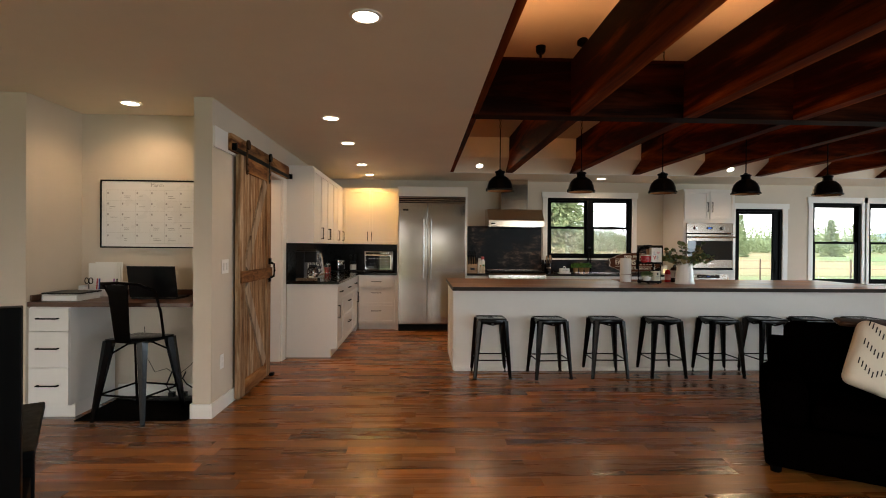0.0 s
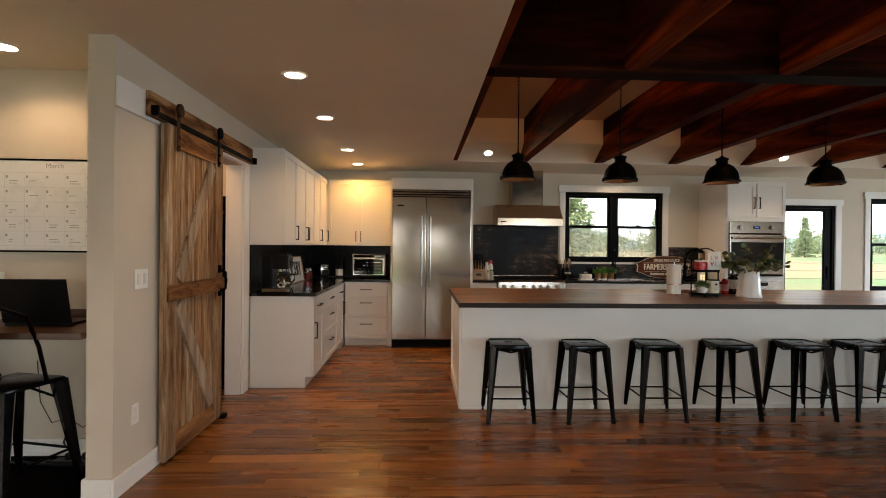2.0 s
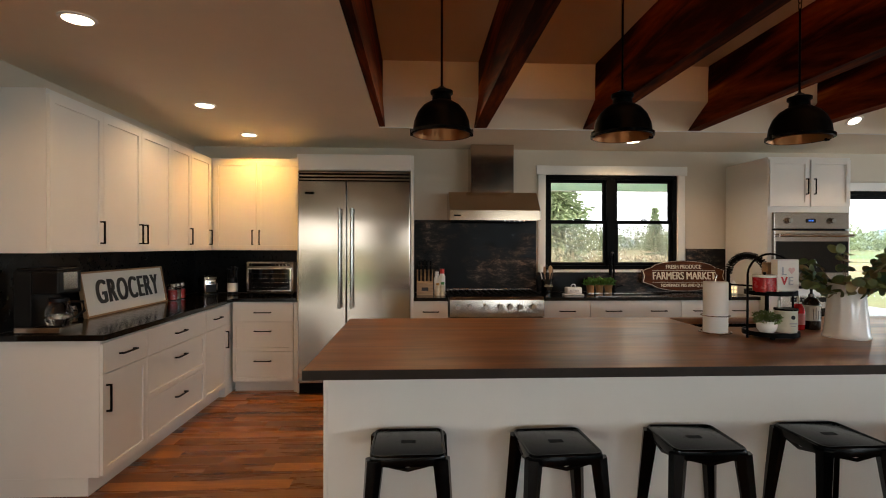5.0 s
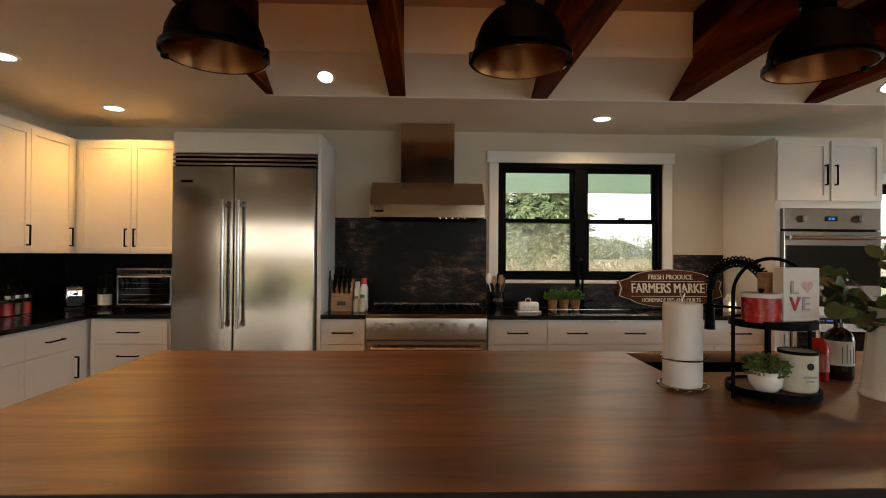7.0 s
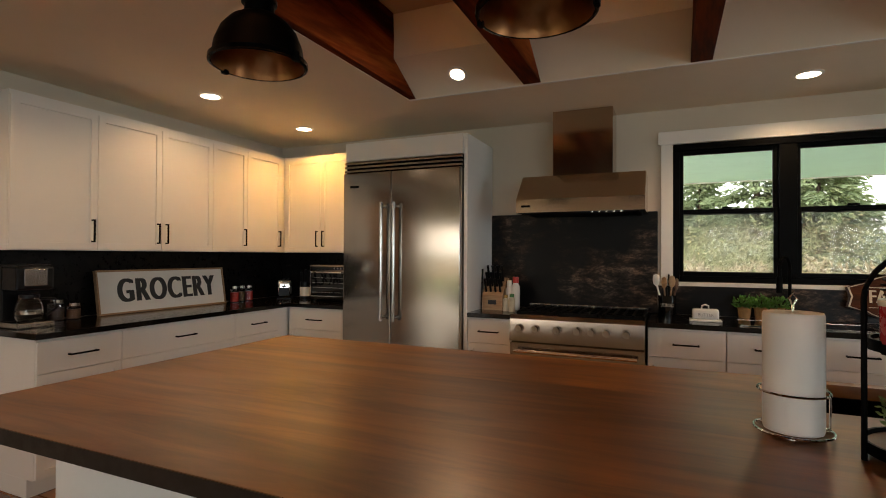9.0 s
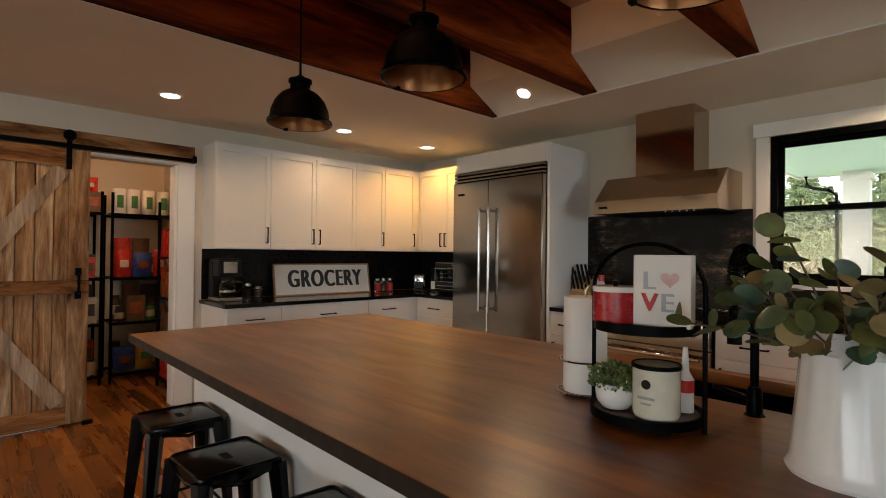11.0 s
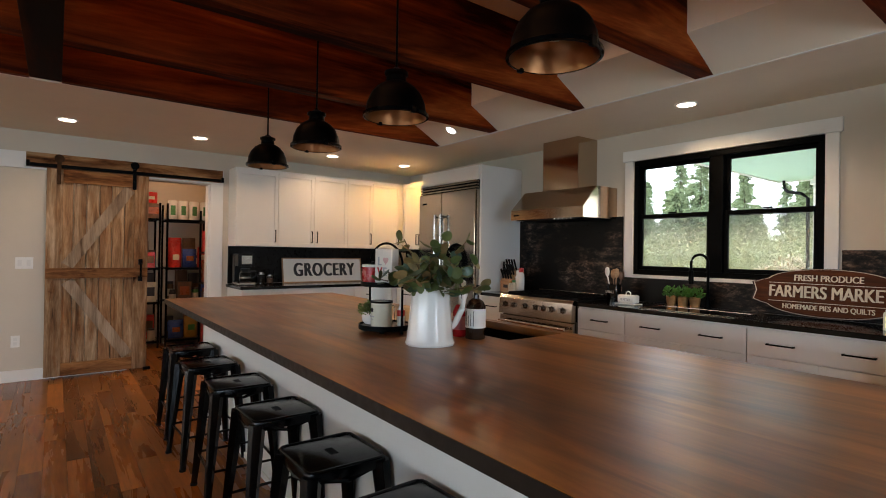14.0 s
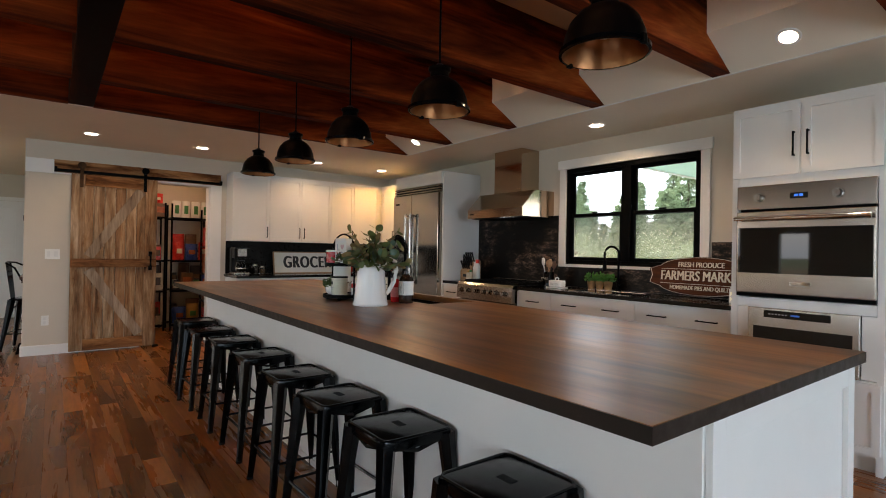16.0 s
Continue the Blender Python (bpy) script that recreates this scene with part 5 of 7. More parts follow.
carton(-2.86, 6.2, 1.741, 0.2, 0.2, 0.3, 3)
carton(-2.86, 5.85, 1.741, 0.25, 0.24, 0.3, 4)
bag(-2.86, 6.19, 1.942, 0.16, 0.16, 0.1, 0)


# ---- kitchen counter things ----
CERAMIC = painted("white_glazed_ceramic", (0.80, 0.79, 0.76), 0.14, 0.03, 0.01)
SIGNWHITE = painted("white_sign_face", (0.76, 0.74, 0.69), 0.6, 0.05, 0.05)
SIGNBLACK = plain("black_lettering", (0.02, 0.02, 0.022), 0.55)
CREAM = plain("cream_lettering", (0.72, 0.66, 0.54), 0.6)
SIGNWOOD = wood("red_brown_sign_wood", [(0.3, (0.035, 0.010, 0.003)), (0.5, (0.11, 0.030, 0.008)), (0.72, (0.22, 0.07, 0.018))], 0, 0.6, 9, 0.4, spec=0.2)
LEAF = plain("green_herb_leaf", (0.07, 0.20, 0.025), 0.5, 0, 0.45)
EUCA = plain("dusty_green_leaf", (0.09, 0.115, 0.03), 0.55, 0, 0.4)
EUCA2 = plain("olive_brown_leaf", (0.19, 0.145, 0.055), 0.55, 0, 0.4)
EUCA3 = plain("blue_green_leaf", (0.055, 0.10, 0.055), 0.4, 0, 0.4)
CLEAR = glass("clear_jar_glass")
CT = 0.9205


def grocery_sign():
    ob = thing("grocery_sign", (-1.37, 8.06, CT), "white sign lettered in black with a thin wooden frame", "sign", rz=90)
    w, h = 1.13, 0.325
    m = pose(0, 0.0, 0, -10, 0, 0)
    def add(name, bm, mat):
        bmesh.ops.transform(bm, matrix=m, verts=bm.verts)
        return part(name, bm, mat, ob)
    add("panel", boxes((-w / 2 + 0.012, -0.002, 0.012, w / 2 - 0.012, 0.012, h - 0.012)), SIGNWHITE)
    add("frame", boxes((-w / 2, -0.012, 0, -w / 2 + 0.013, 0.018, h), (w / 2 - 0.013, -0.012, 0, w / 2, 0.018, h), (-w / 2 + 0.013, -0.012, 0, w / 2 - 0.013, 0.018, 0.013), (-w / 2 + 0.013, -0.012, h - 0.013, w / 2 - 0.013, 0.018, h), bevel=0.002), LIGHTWOOD)
    t = words("lettering", "GROCERY", (0.02, -0.004, h / 2), 0.25, SIGNBLACK, ob, depth=0.001, stretch=0.69, spacing=1.15)
    t.data.transform(m)
    bold(t, 0.011)


def bold(ob, grow=0.006):
    """Thickens the strokes by laying shifted copies of the lettering beside one another."""
    bm = B()
    bm.from_mesh(ob.data)
    geom = list(bm.verts) + list(bm.edges) + list(bm.faces)
    for dx in (-grow, grow):
        g = bmesh.ops.duplicate(bm, geom=geom)
        for v in g["geom"]:
            if isinstance(v, bmesh.types.BMVert):
                v.co.x += dx
                v.co.y -= 0.0003 if dx > 0 else 0.0006
    bm.to_mesh(ob.data)
    bm.free()


grocery_sign()


def farmers_sign():
    ob = thing("farmers_market_sign", (3.87, 9.40, CT + 0.01), "shaped red-brown wooden market sign with raised cream letters", "sign")
    w, h = 0.96, 0.345
    m = pose(0, 0, 0, -7, 0, 0)
    def outline(s):
        top = [(w / 2 * 0.80 * math.cos(a), h * 0.72 + h * 0.28 * math.sin(a)) for a in [i * math.pi / 16 for i in range(1, 16)]]
        bot = [(-w / 2 * 0.80 * math.cos(a), h * 0.26 - h * 0.26 * math.sin(a)) for a in [i * math.pi / 16 for i in range(1, 16)]]
        pts = [(w / 2, h * 0.3), (w / 2 * 0.96, h * 0.5), (w / 2, h * 0.68), (w / 2 * 0.88, h * 0.74)] + top + [(-w / 2 * 0.88, h * 0.74), (-w / 2, h * 0.68), (-w / 2 * 0.96, h * 0.5), (-w / 2, h * 0.3), (-w / 2 * 0.88, h * 0.24)] + bot + [(w / 2 * 0.88, h * 0.24)]
        return [(x * s, (z - h / 2) * s + h / 2) for x, z in pts]
    for name, s, y0, y1, mat in (("backing", 1.0, 0.0, 0.012, plain("dark_sign_edge", (0.03, 0.012, 0.008), 0.6)), ("rim", 0.975, -0.004, -0.0002, CREAM), ("face", 0.955, -0.008, -0.0042, SIGNWOOD)):
        bm = prism(B(), outline(s), "y", y0, y1)
        bmesh.ops.transform(bm, matrix=m, verts=bm.verts)
        part(name, bm, mat, ob)
    for txt, z, sz, st, g in (("FRESH PRODUCE", 0.272, 0.062, 0.85, 0.0016), ("FARMERS MARKET", 0.170, 0.122, 0.72, 0.003), ("HOMEMADE PIES AND QUILTS", 0.066, 0.050, 0.78, 0.0012)):
        t = words("lettering", txt, (0, -0.010, z), sz, CREAM, ob, depth=0.0015, stretch=st)
        t.data.transform(m)
        bold(t, g)
    part("stripe", quick(lambda bm: bmesh.ops.transform(bm, matrix=m, verts=boxes_into(bm, (-0.36, -0.0095, 0.232, 0.36, -0.0083, 0.236), (-0.36, -0.0095, 0.100, 0.36, -0.0083, 0.104)))), CREAM, ob)


def boxes_into(bm, *rows):
    for r in rows:
        box(bm, *r)
    return list(bm.verts)


farmers_sign()


def coffee_maker():
    ob = thing("coffee_maker", (-1.26, 6.98, CT), "black and steel drip coffee maker with a glass carafe", "coffee maker", rz=90)
    part("base", boxes((-0.1, -0.13, 0, 0.1, 0.13, 0.035), bevel=0.006), STEEL, ob)
    part("column", boxes((-0.1, 0.03, 0.036, 0.1, 0.13, 0.36), bevel=0.008), DARKPLASTIC, ob)
    bh = part("brew_head", boxes((-0.1, -0.12, 0.225, 0.1, 0.029, 0.36), bevel=0.01), DARKPLASTIC, ob)
    part("steel_plate", boxes((-0.06, -0.123, 0.25, 0.06, -0.1205, 0.35), bevel=0.001), STEEL, bh, "brushed steel front plate")
    part("lid", boxes((-0.09, -0.11, 0.361, 0.09, 0.12, 0.375), bevel=0.004), DARKPLASTIC, ob)
    c = part("carafe", quick(lathe, [(0, 0), (0.06, 0.003), (0.07, 0.03), (0.068, 0.09), (0.05, 0.13), (0.045, 0.135)], (0, -0.055, 0.04), 24), CLEAR, ob, smooth=True)
    part("carafe_lid", quick(lathe, [(0.05, 0.135), (0.05, 0.155), (0, 0.16)], (0, -0.055, 0.04), 24), DARKPLASTIC, c, smooth=True)
    part("carafe_handle", quick(pipe, [(0.045, -0.09, 0.17), (0.1, -0.13, 0.165), (0.105, -0.135, 0.11), (0.07, -0.1, 0.07)], 0.009), DARKPLASTIC, c, smooth=True)
    part("steel_band", quick(lathe, [(0.0705, 0.04), (0.0705, 0.055)], (0, -0.055, 0.04), 24), STEEL, c, smooth=True)


coffee_maker()


def canister(x, y, r, h, content, name="glass_canister", label="small glass jar with a metal lid on the counter"):
    ob = thing(name, (x, y, CT), label, "jar")
    part("glass_body", quick(lathe, [(0, 0), (r, 0.002), (r, h * 0.8), (r * 0.85, h * 0.84)], (0, 0, 0), 20), CLEAR, ob, smooth=True)
    part("contents", quick(lathe, [(0, 0.006), (r * 0.92, 0.007), (r * 0.92, h * 0.62), (0, h * 0.64)], (0, 0, 0), 20), content, ob, smooth=True)
    part("lid", quick(lathe, [(r * 0.9, h * 0.84), (r * 0.9, h), (0, h)], (0, 0, 0), 20), STEEL, ob, smooth=True)
    return ob


canister(-1.37, 7.22, 0.045, 0.14, GOODS[7])
canister(-1.37, 7.33, 0.04, 0.11, GOODS[3])
for k, y in enumerate((8.72, 8.80, 8.89)):
    canister(-1.36, y, 0.038, 0.15, GOODS[(0, 3, 0)[k]], label="glass jar of red and brown sweets on the counter")


def toaster():
    ob = thing("toaster", (-1.27, 9.30, CT), "small polished steel toaster on the counter", "toaster", rz=35)
    part("body", quick(cushion, -0.075, -0.12, 0.012, 0.075, 0.12, 0.19, 0.03), CHROME, ob, smooth=True)
    part("base", boxes((-0.07, -0.115, 0, 0.07, 0.115, 0.013), bevel=0.004), DARKPLASTIC, ob)
    part("slot", boxes((-0.03, -0.09, 0.1895, -0.012, 0.09, 0.1915), (0.012, -0.09, 0.1895, 0.03, 0.09, 0.1915)), DARKPLASTIC, ob)
    part("front_plate", boxes((-0.05, -0.124, 0.03, 0.05, -0.1205, 0.11), bevel=0.003), DARKPLASTIC, ob)
    part("lever", boxes((-0.02, -0.145, 0.12, 0.02, -0.121, 0.135), bevel=0.003), DARKPLASTIC, ob)


toaster()


def knife_crock():
    ob = thing("utensil_jar", (-1.02, 9.30, CT), "jar with a white label holding dark utensils", "utensil jar")
    part("jar_body", quick(lathe, [(0, 0), (0.05, 0.002), (0.052, 0.17), (0.046, 0.172), (0.044, 0.01), (0, 0.01)], (0, 0, 0), 20), DARKPLASTIC, ob, smooth=True)
    part("paper_label", quick(lathe, [(0.0528, 0.03), (0.0528, 0.12)], (0, 0, 0), 20), PAPER, ob, smooth=True)
    rnd = random.Random(4)
    for k in range(6):
        a = k * 1.1
        part("utensil", quick(tube, (0.015 * math.cos(a), 0.015 * math.sin(a), 0.012), (0.05 * math.cos(a), 0.05 * math.sin(a), rnd.uniform(0.26, 0.34)), 0.006, 0.012, 8), DARKPLASTIC, ob)


knife_crock()


def toaster_oven():
    ob = thing("toaster_oven", (-0.58, 9.10, CT), "steel countertop toaster oven with a dark glass door", "toaster oven")
    w, h, d = 0.47, 0.345, 0.35
    part("body", boxes((-w / 2, 0.0, 0.02, w / 2, d, h), bevel=0.012), STEEL, ob, smooth=True)
    dr = part("door", boxes((-w / 2 + 0.02, -0.018, 0.045, w / 2 - 0.02, -0.0005, h - 0.06), bevel=0.006), CHROME, ob)
    part("door_glass", boxes((-w / 2 + 0.035, -0.021, 0.06, w / 2 - 0.035, -0.0185, h - 0.075)), GLOSSBLACK, dr)
    bm = B()
    for k in range(4):
        box(bm, -w / 2 + 0.06, -0.0225, 0.09 + k * 0.045, w / 2 - 0.06, -0.0215, 0.093 + k * 0.045)
    part("rack", bm, CHROME, dr)
    part("handle", quick(pipe, [(-0.16, -0.018, h - 0.066), (-0.16, -0.045, h - 0.066), (0.16, -0.045, h - 0.066), (0.16, -0.018, h - 0.066)], 0.006), CHROME, dr)
    part("control_strip", boxes((-w / 2 + 0.03, -0.006, h - 0.045, w / 2 - 0.03, -0.0008, h - 0.015)), GLOSSBLACK, ob)
    for k in range(4):
        part("button", quick(tube, (0.06 + 0.035 * k, -0.0065, h - 0.03), (0.06 + 0.035 * k, -0.012, h - 0.03), 0.008), CHROME, ob)
    for x in (-0.2, 0.2):
        for y in (0.04, d - 0.04):
            part("foot", quick(tube, (x, y, 0), (x, y, 0.021), 0.014), DARKPLASTIC, ob)


toaster_oven()


def knife_block():
    ob = thing("knife_block", (0.985, 9.25, CT), "light wood knife block full of black-handled knives", "knife block", rz=0)
    part("block", prism(B(), [(-0.10, 0), (0.10, 0), (0.10, 0.25), (0.03, 0.26), (-0.10, 0.12)], "x", -0.085, 0.085), LIGHTWOOD, ob)
    part("printed_mark", boxes((-0.035, -0.1012, 0.045, 0.035, -0.1002, 0.08)), SIGNBLACK, ob)
    n = 0
    for r in range(3):
        for c in range(4):
            x = -0.06 + c * 0.04
            y = -0.07 + r * 0.04
            z = 0.12 + (y + 0.10) * 1.08
            part("knife_handle", quick(tube, (x, y, z - 0.01), (x, y - 0.045, z + 0.10 + 0.01 * r), 0.009, 0.011, 8), DARKPLASTIC, ob)
    part("steel_rod", quick(tube, (-0.115, -0.05, 0.0), (-0.115, -0.02, 0.33), 0.008, 0.012, 8), DARKPLASTIC, ob)


knife_block()


def shaker_bottle(x, y, r, h, body, cap, label):
    ob = thing("spice_bottle", (x, y, CT), label, "bottle", "bottles beside the range")
    part("bottle_body", quick(lathe, [(0, 0), (r, 0.002), (r, h * 0.7), (r * 0.65, h * 0.8), (r * 0.6, h * 0.82)], (0, 0, 0), 16), body, ob, smooth=True)
    part("cap", quick(lathe, [(r * 0.7, h * 0.82), (r * 0.7, h), (0, h)], (0, 0, 0), 16), cap, ob, smooth=True)


shaker_bottle(1.115, 9.10, 0.024, 0.13, GOODS[4], GOODS[1], "spice jar with a yellow lid")
shaker_bottle(1.165, 9.10, 0.026, 0.14, GOODS[4], GREEN, "spice jar with a green lid")
shaker_bottle(1.165, 9.21, 0.034, 0.27, PAPER, GOODS[0], "tall white spray can with a red cap")
shaker_bottle(1.11, 9.22, 0.03, 0.24, PAPER, PAPER, "tall pale oil bottle")


def utensil_crock():
    ob = thing("utensil_crock", (2.29, 9.26, CT), "black utensil crock with wooden spoons and spatulas", "utensil crock")
    part("crock", quick(lathe, [(0, 0), (0.058, 0.002), (0.062, 0.16), (0.056, 0.16), (0.053, 0.01), (0, 0.01)], (0, 0, 0), 24), GLOSSBLACK, ob, smooth=True)
    words("lettering", "UTENSILS", (0, -0.0635, 0.09), 0.034, CREAM, ob, stretch=0.6, depth=0.0008)
    for k, (mat, tx, ty, hh) in enumerate(((PAPER, -0.07, 0.0, 0.30), (LIGHTWOOD, 0.03, -0.01, 0.29), (LIGHTWOOD, -0.02, 0.02, 0.28), (SHELFWOOD, 0.06, 0.02, 0.27), (DARKPLASTIC, 0.01, 0.05, 0.30))):
        bm = B()
        tube(bm, (tx * 0.2, ty * 0.2, 0.012), (tx, ty, hh - 0.07), 0.006, None, 8)
        g = quick(lathe, [(0, -0.05), (0.02, -0.03), (0.026, 0.0), (0.02, 0.035), (0, 0.045)], (0, 0, 0), 14)
        bmesh.ops.transform(g, matrix=pose(tx * 1.05, ty, hh - 0.03, 8 * ty, 14 * tx, 20 * k) @ Matrix.Diagonal((1, 0.3, 1, 1)), verts=g.verts)
        me = finish(g)
        bm.from_mesh(me)
        part("utensil", bm, mat, ob, smooth=True)


utensil_crock()


def butter_dish():
    ob = thing("butter_dish", (2.53, 9.12, CT), "white ceramic butter dish with a handled cover", "butter dish")
    part("plate", quick(cushion, -0.1, -0.06, 0, 0.1, 0.06, 0.014, 0.006), CERAMIC, ob, smooth=True)
    part("cover", quick(cushion, -0.082, -0.045, 0.0145, 0.082, 0.045, 0.085, 0.014), CERAMIC, ob, smooth=True)
    part("handle", quick(pipe, [(-0.022, 0, 0.084), (-0.02, 0, 0.105), (0, 0, 0.114), (0.02, 0, 0.105), (0.022, 0, 0.084)], 0.006), CERAMIC, ob, smooth=True)
    words("lettering", "BUTTER", (0, -0.0457, 0.045), 0.03, INK, ob, stretch=0.9, depth=0.0006)


butter_dish()


def leaf_mesh(bm, centre, direction, length, width, rnd):
    """A small bent leaf of four faces."""
    d = Vector(direction).normalized()
    side = d.cross(Vector((rnd.uniform(-1, 1), rnd.uniform(-1, 1), rnd.uniform(-1, 1)))).normalized() * width / 2
    up = side.cross(d).normalized() * length * 0.12
    c = Vector(centre)
    p = [c, c + d * length * 0.3 + side * 0.85 + up, c + d * length * 0.65 + side, c + d * length, c + d * length * 0.65 - side, c + d * length * 0.3 - side * 0.85 + up, c + d * length * 0.5 - up]
    v = [bm.verts.new(q) for q in p]
    for a, b in ((0, 1), (1, 2), (2, 3), (3, 4), (4, 5), (5, 0)):
        bm.faces.new((v[6], v[a], v[b]))


def round_leaf(bm, centre, direction, length, width, rnd):
    """A round, slightly cupped leaf."""
    d = Vector(direction).normalized()
    side = d.cross(Vector((rnd.uniform(-1, 1), rnd.uniform(-1, 1), rnd.uniform(-1, 1)))).normalized()
    up = side.cross(d).normalized()
    c = Vector(centre)
    n, cup = 12, length * rnd.uniform(0.05, 0.16)
    mid = bm.verts.new(c + d * length * 0.5 - up * cup)
    ring = []
    for i in range(n):
        a = 2 * math.pi * i / n
        ring.append(bm.verts.new(c + d * length * (0.5 - 0.5 * math.cos(a)) + side * (width / 2 * math.sin(a)) + up * cup * 0.4 * math.sin(2 * a + 1)))
    for i in range(n):
        bm.faces.new((mid, ring[i], ring[(i + 1) % n]))


def foliage(bm, centre, r, h, n, size, rnd):
    for k in range(n):
        a, q = rnd.uniform(0, 6.283), rnd.random() ** 0.5
        zz = rnd.uniform(0, h) * (1 - 0.4 * q)
        c = (centre[0] + q * r * math.cos(a), centre[1] + q * r * math.sin(a), centre[2] + zz)
        leaf_mesh(bm, c, (math.cos(a) * q + rnd.uniform(-0.6, 0.6), math.sin(a) * q + rnd.uniform(-0.6, 0.6), rnd.uniform(0.1, 1.0)), size * rnd.uniform(0.7, 1.3), size * 0.6, rnd)


def herb_pot(x, y, seed):
    rnd = random.Random(seed)
    ob = thing("herb_pot", (x, y, CT), "small tan woven pot of leafy green herbs", "potted plant", "herb pots")
    part("pot", quick(lathe, [(0, 0), (0.034, 0), (0.044, 0.085), (0.046, 0.09), (0.04, 0.09), (0.036, 0.07), (0, 0.07)], (0, 0, 0), 16), plain("tan_basket", (0.36, 0.19, 0.07), 0.7, 0, 0.4), ob, smooth=True)
    bm = B()
    foliage(bm, (0, 0, 0.085), 0.062, 0.09, 130, 0.026, rnd)
    part("leaves", bm, LEAF, ob)


for k, x in enumerate((2.79, 2.89, 2.99)):
    herb_pot(x, 9.35, k)


def gooseneck(x, y, z, h, reach, ang, name, label, spring=False):
    ob = thing(name, (x, y, z), label, "faucet", rz=ang)
    part("base", quick(lathe, [(0, 0), (0.03, 0), (0.03, 0.01), (0.02, 0.02), (0.018, 0.08), (0.014, 0.09), (0, 0.09)], (0, 0, 0), 18), BLACK, ob, smooth=True)
    arc = [(0, 0, 0.08), (0, 0, h - reach / 2)] + [(0, -reach / 2 + reach / 2 * math.cos(a), h - reach / 2 + reach / 2 * math.sin(a)) for a in [i * math.pi / 12 for i in range(1, 13)]]
    arc.append((0, -reach, h - reach / 2 - 0.06))
    part("neck", quick(pipe, arc, 0.011, 10), BLACK, ob, smooth=True)
    part("spray_head", quick(tube, (0, -reach, h - reach / 2 - 0.06), (0, -reach, h - reach / 2 - 0.17), 0.017, 0.021, 14), BLACK, ob, smooth=True)
    part("lever", quick(tube, (0.02, 0, 0.06), (0.10, 0, 0.085), 0.007, 0.006, 8), BLACK, ob)
    if spring:
        bm = B()
        pts = []
        path = [Vector(p) for p in arc[1:-1]]
        turns = 26
        n = turns * 8
        for i in range(n + 1):
            u = i / n * (len(path) - 1)
            k = min(int(u), len(path) - 2)
            c = path[k].lerp(path[k + 1], u - k)
            t = (path[k + 1] - path[k]).normalized()
            nx = Vector((1, 0, 0))
            ny = t.cross(nx)
            a = 2 * math.pi * i / 8
            pts.append(c + 0.021 * (math.cos(a) * nx + math.sin(a) * ny))
        part("spring_coil", quick(pipe, pts, 0.0035, 5), BLACK, ob, smooth=True)
        part("spray_bracket", boxes((-0.006, -reach, h - reach / 2 - 0.075, 0.006, 0.0, h - reach / 2 - 0.065)), BLACK, ob)
    return ob


gooseneck(3.07, 9.40, CT, 0.44, 0.14, -35, "kitchen_faucet", "black gooseneck faucet under the window")
gooseneck(2.985, 6.80, 0.925, 0.45, 0.23, -151, "island_faucet", "black spring-neck faucet on the island", True)


def sink_under_window():
    ob = thing("counter_sink", (2.72, 8.96, CT), "dark drop-in sink with a steel rim in the counter", "sink")
    part("rim", boxes((0, 0, 0, 0.75, 0.02, 0.006), (0, 0.34, 0, 0.75, 0.36, 0.006), (0, 0.02, 0, 0.02, 0.34, 0.006), (0.73, 0.02, 0, 0.75, 0.34, 0.006), bevel=0.002), STEEL, ob)
    part("basin", boxes((0.021, 0.021, 0.0003, 0.729, 0.339, 0.002)), GLOSSBLACK, ob)


sink_under_window()


def lantern():
    ob = thing("house_lantern", (4.27, 9.18, CT), "small white house-shaped candle lantern with cut-out windows", "lantern")
    bm = B()
    prism(bm, [(-0.04, 0), (0.04, 0), (0.04, 0.10), (0, 0.155), (-0.04, 0.10)], "y", -0.035, 0.035)
    part("house", bm, CERAMIC, ob)
    glow = emitter("candle_glow", (1.0, 0.7, 0.3), 2.0)
    for x in (-0.02, 0.02):
        for z in (0.03, 0.07):
            part("window_opening", boxes((x - 0.008, -0.037, z - 0.012, x + 0.008, -0.0355, z + 0.012)), glow, ob)
    part("roof", boxes((-0.03, -0.038, 0.118, 0.03, 0.038, 0.124)), CERAMIC, ob)


lantern()


# ---- island things ----
IT = 0.9392


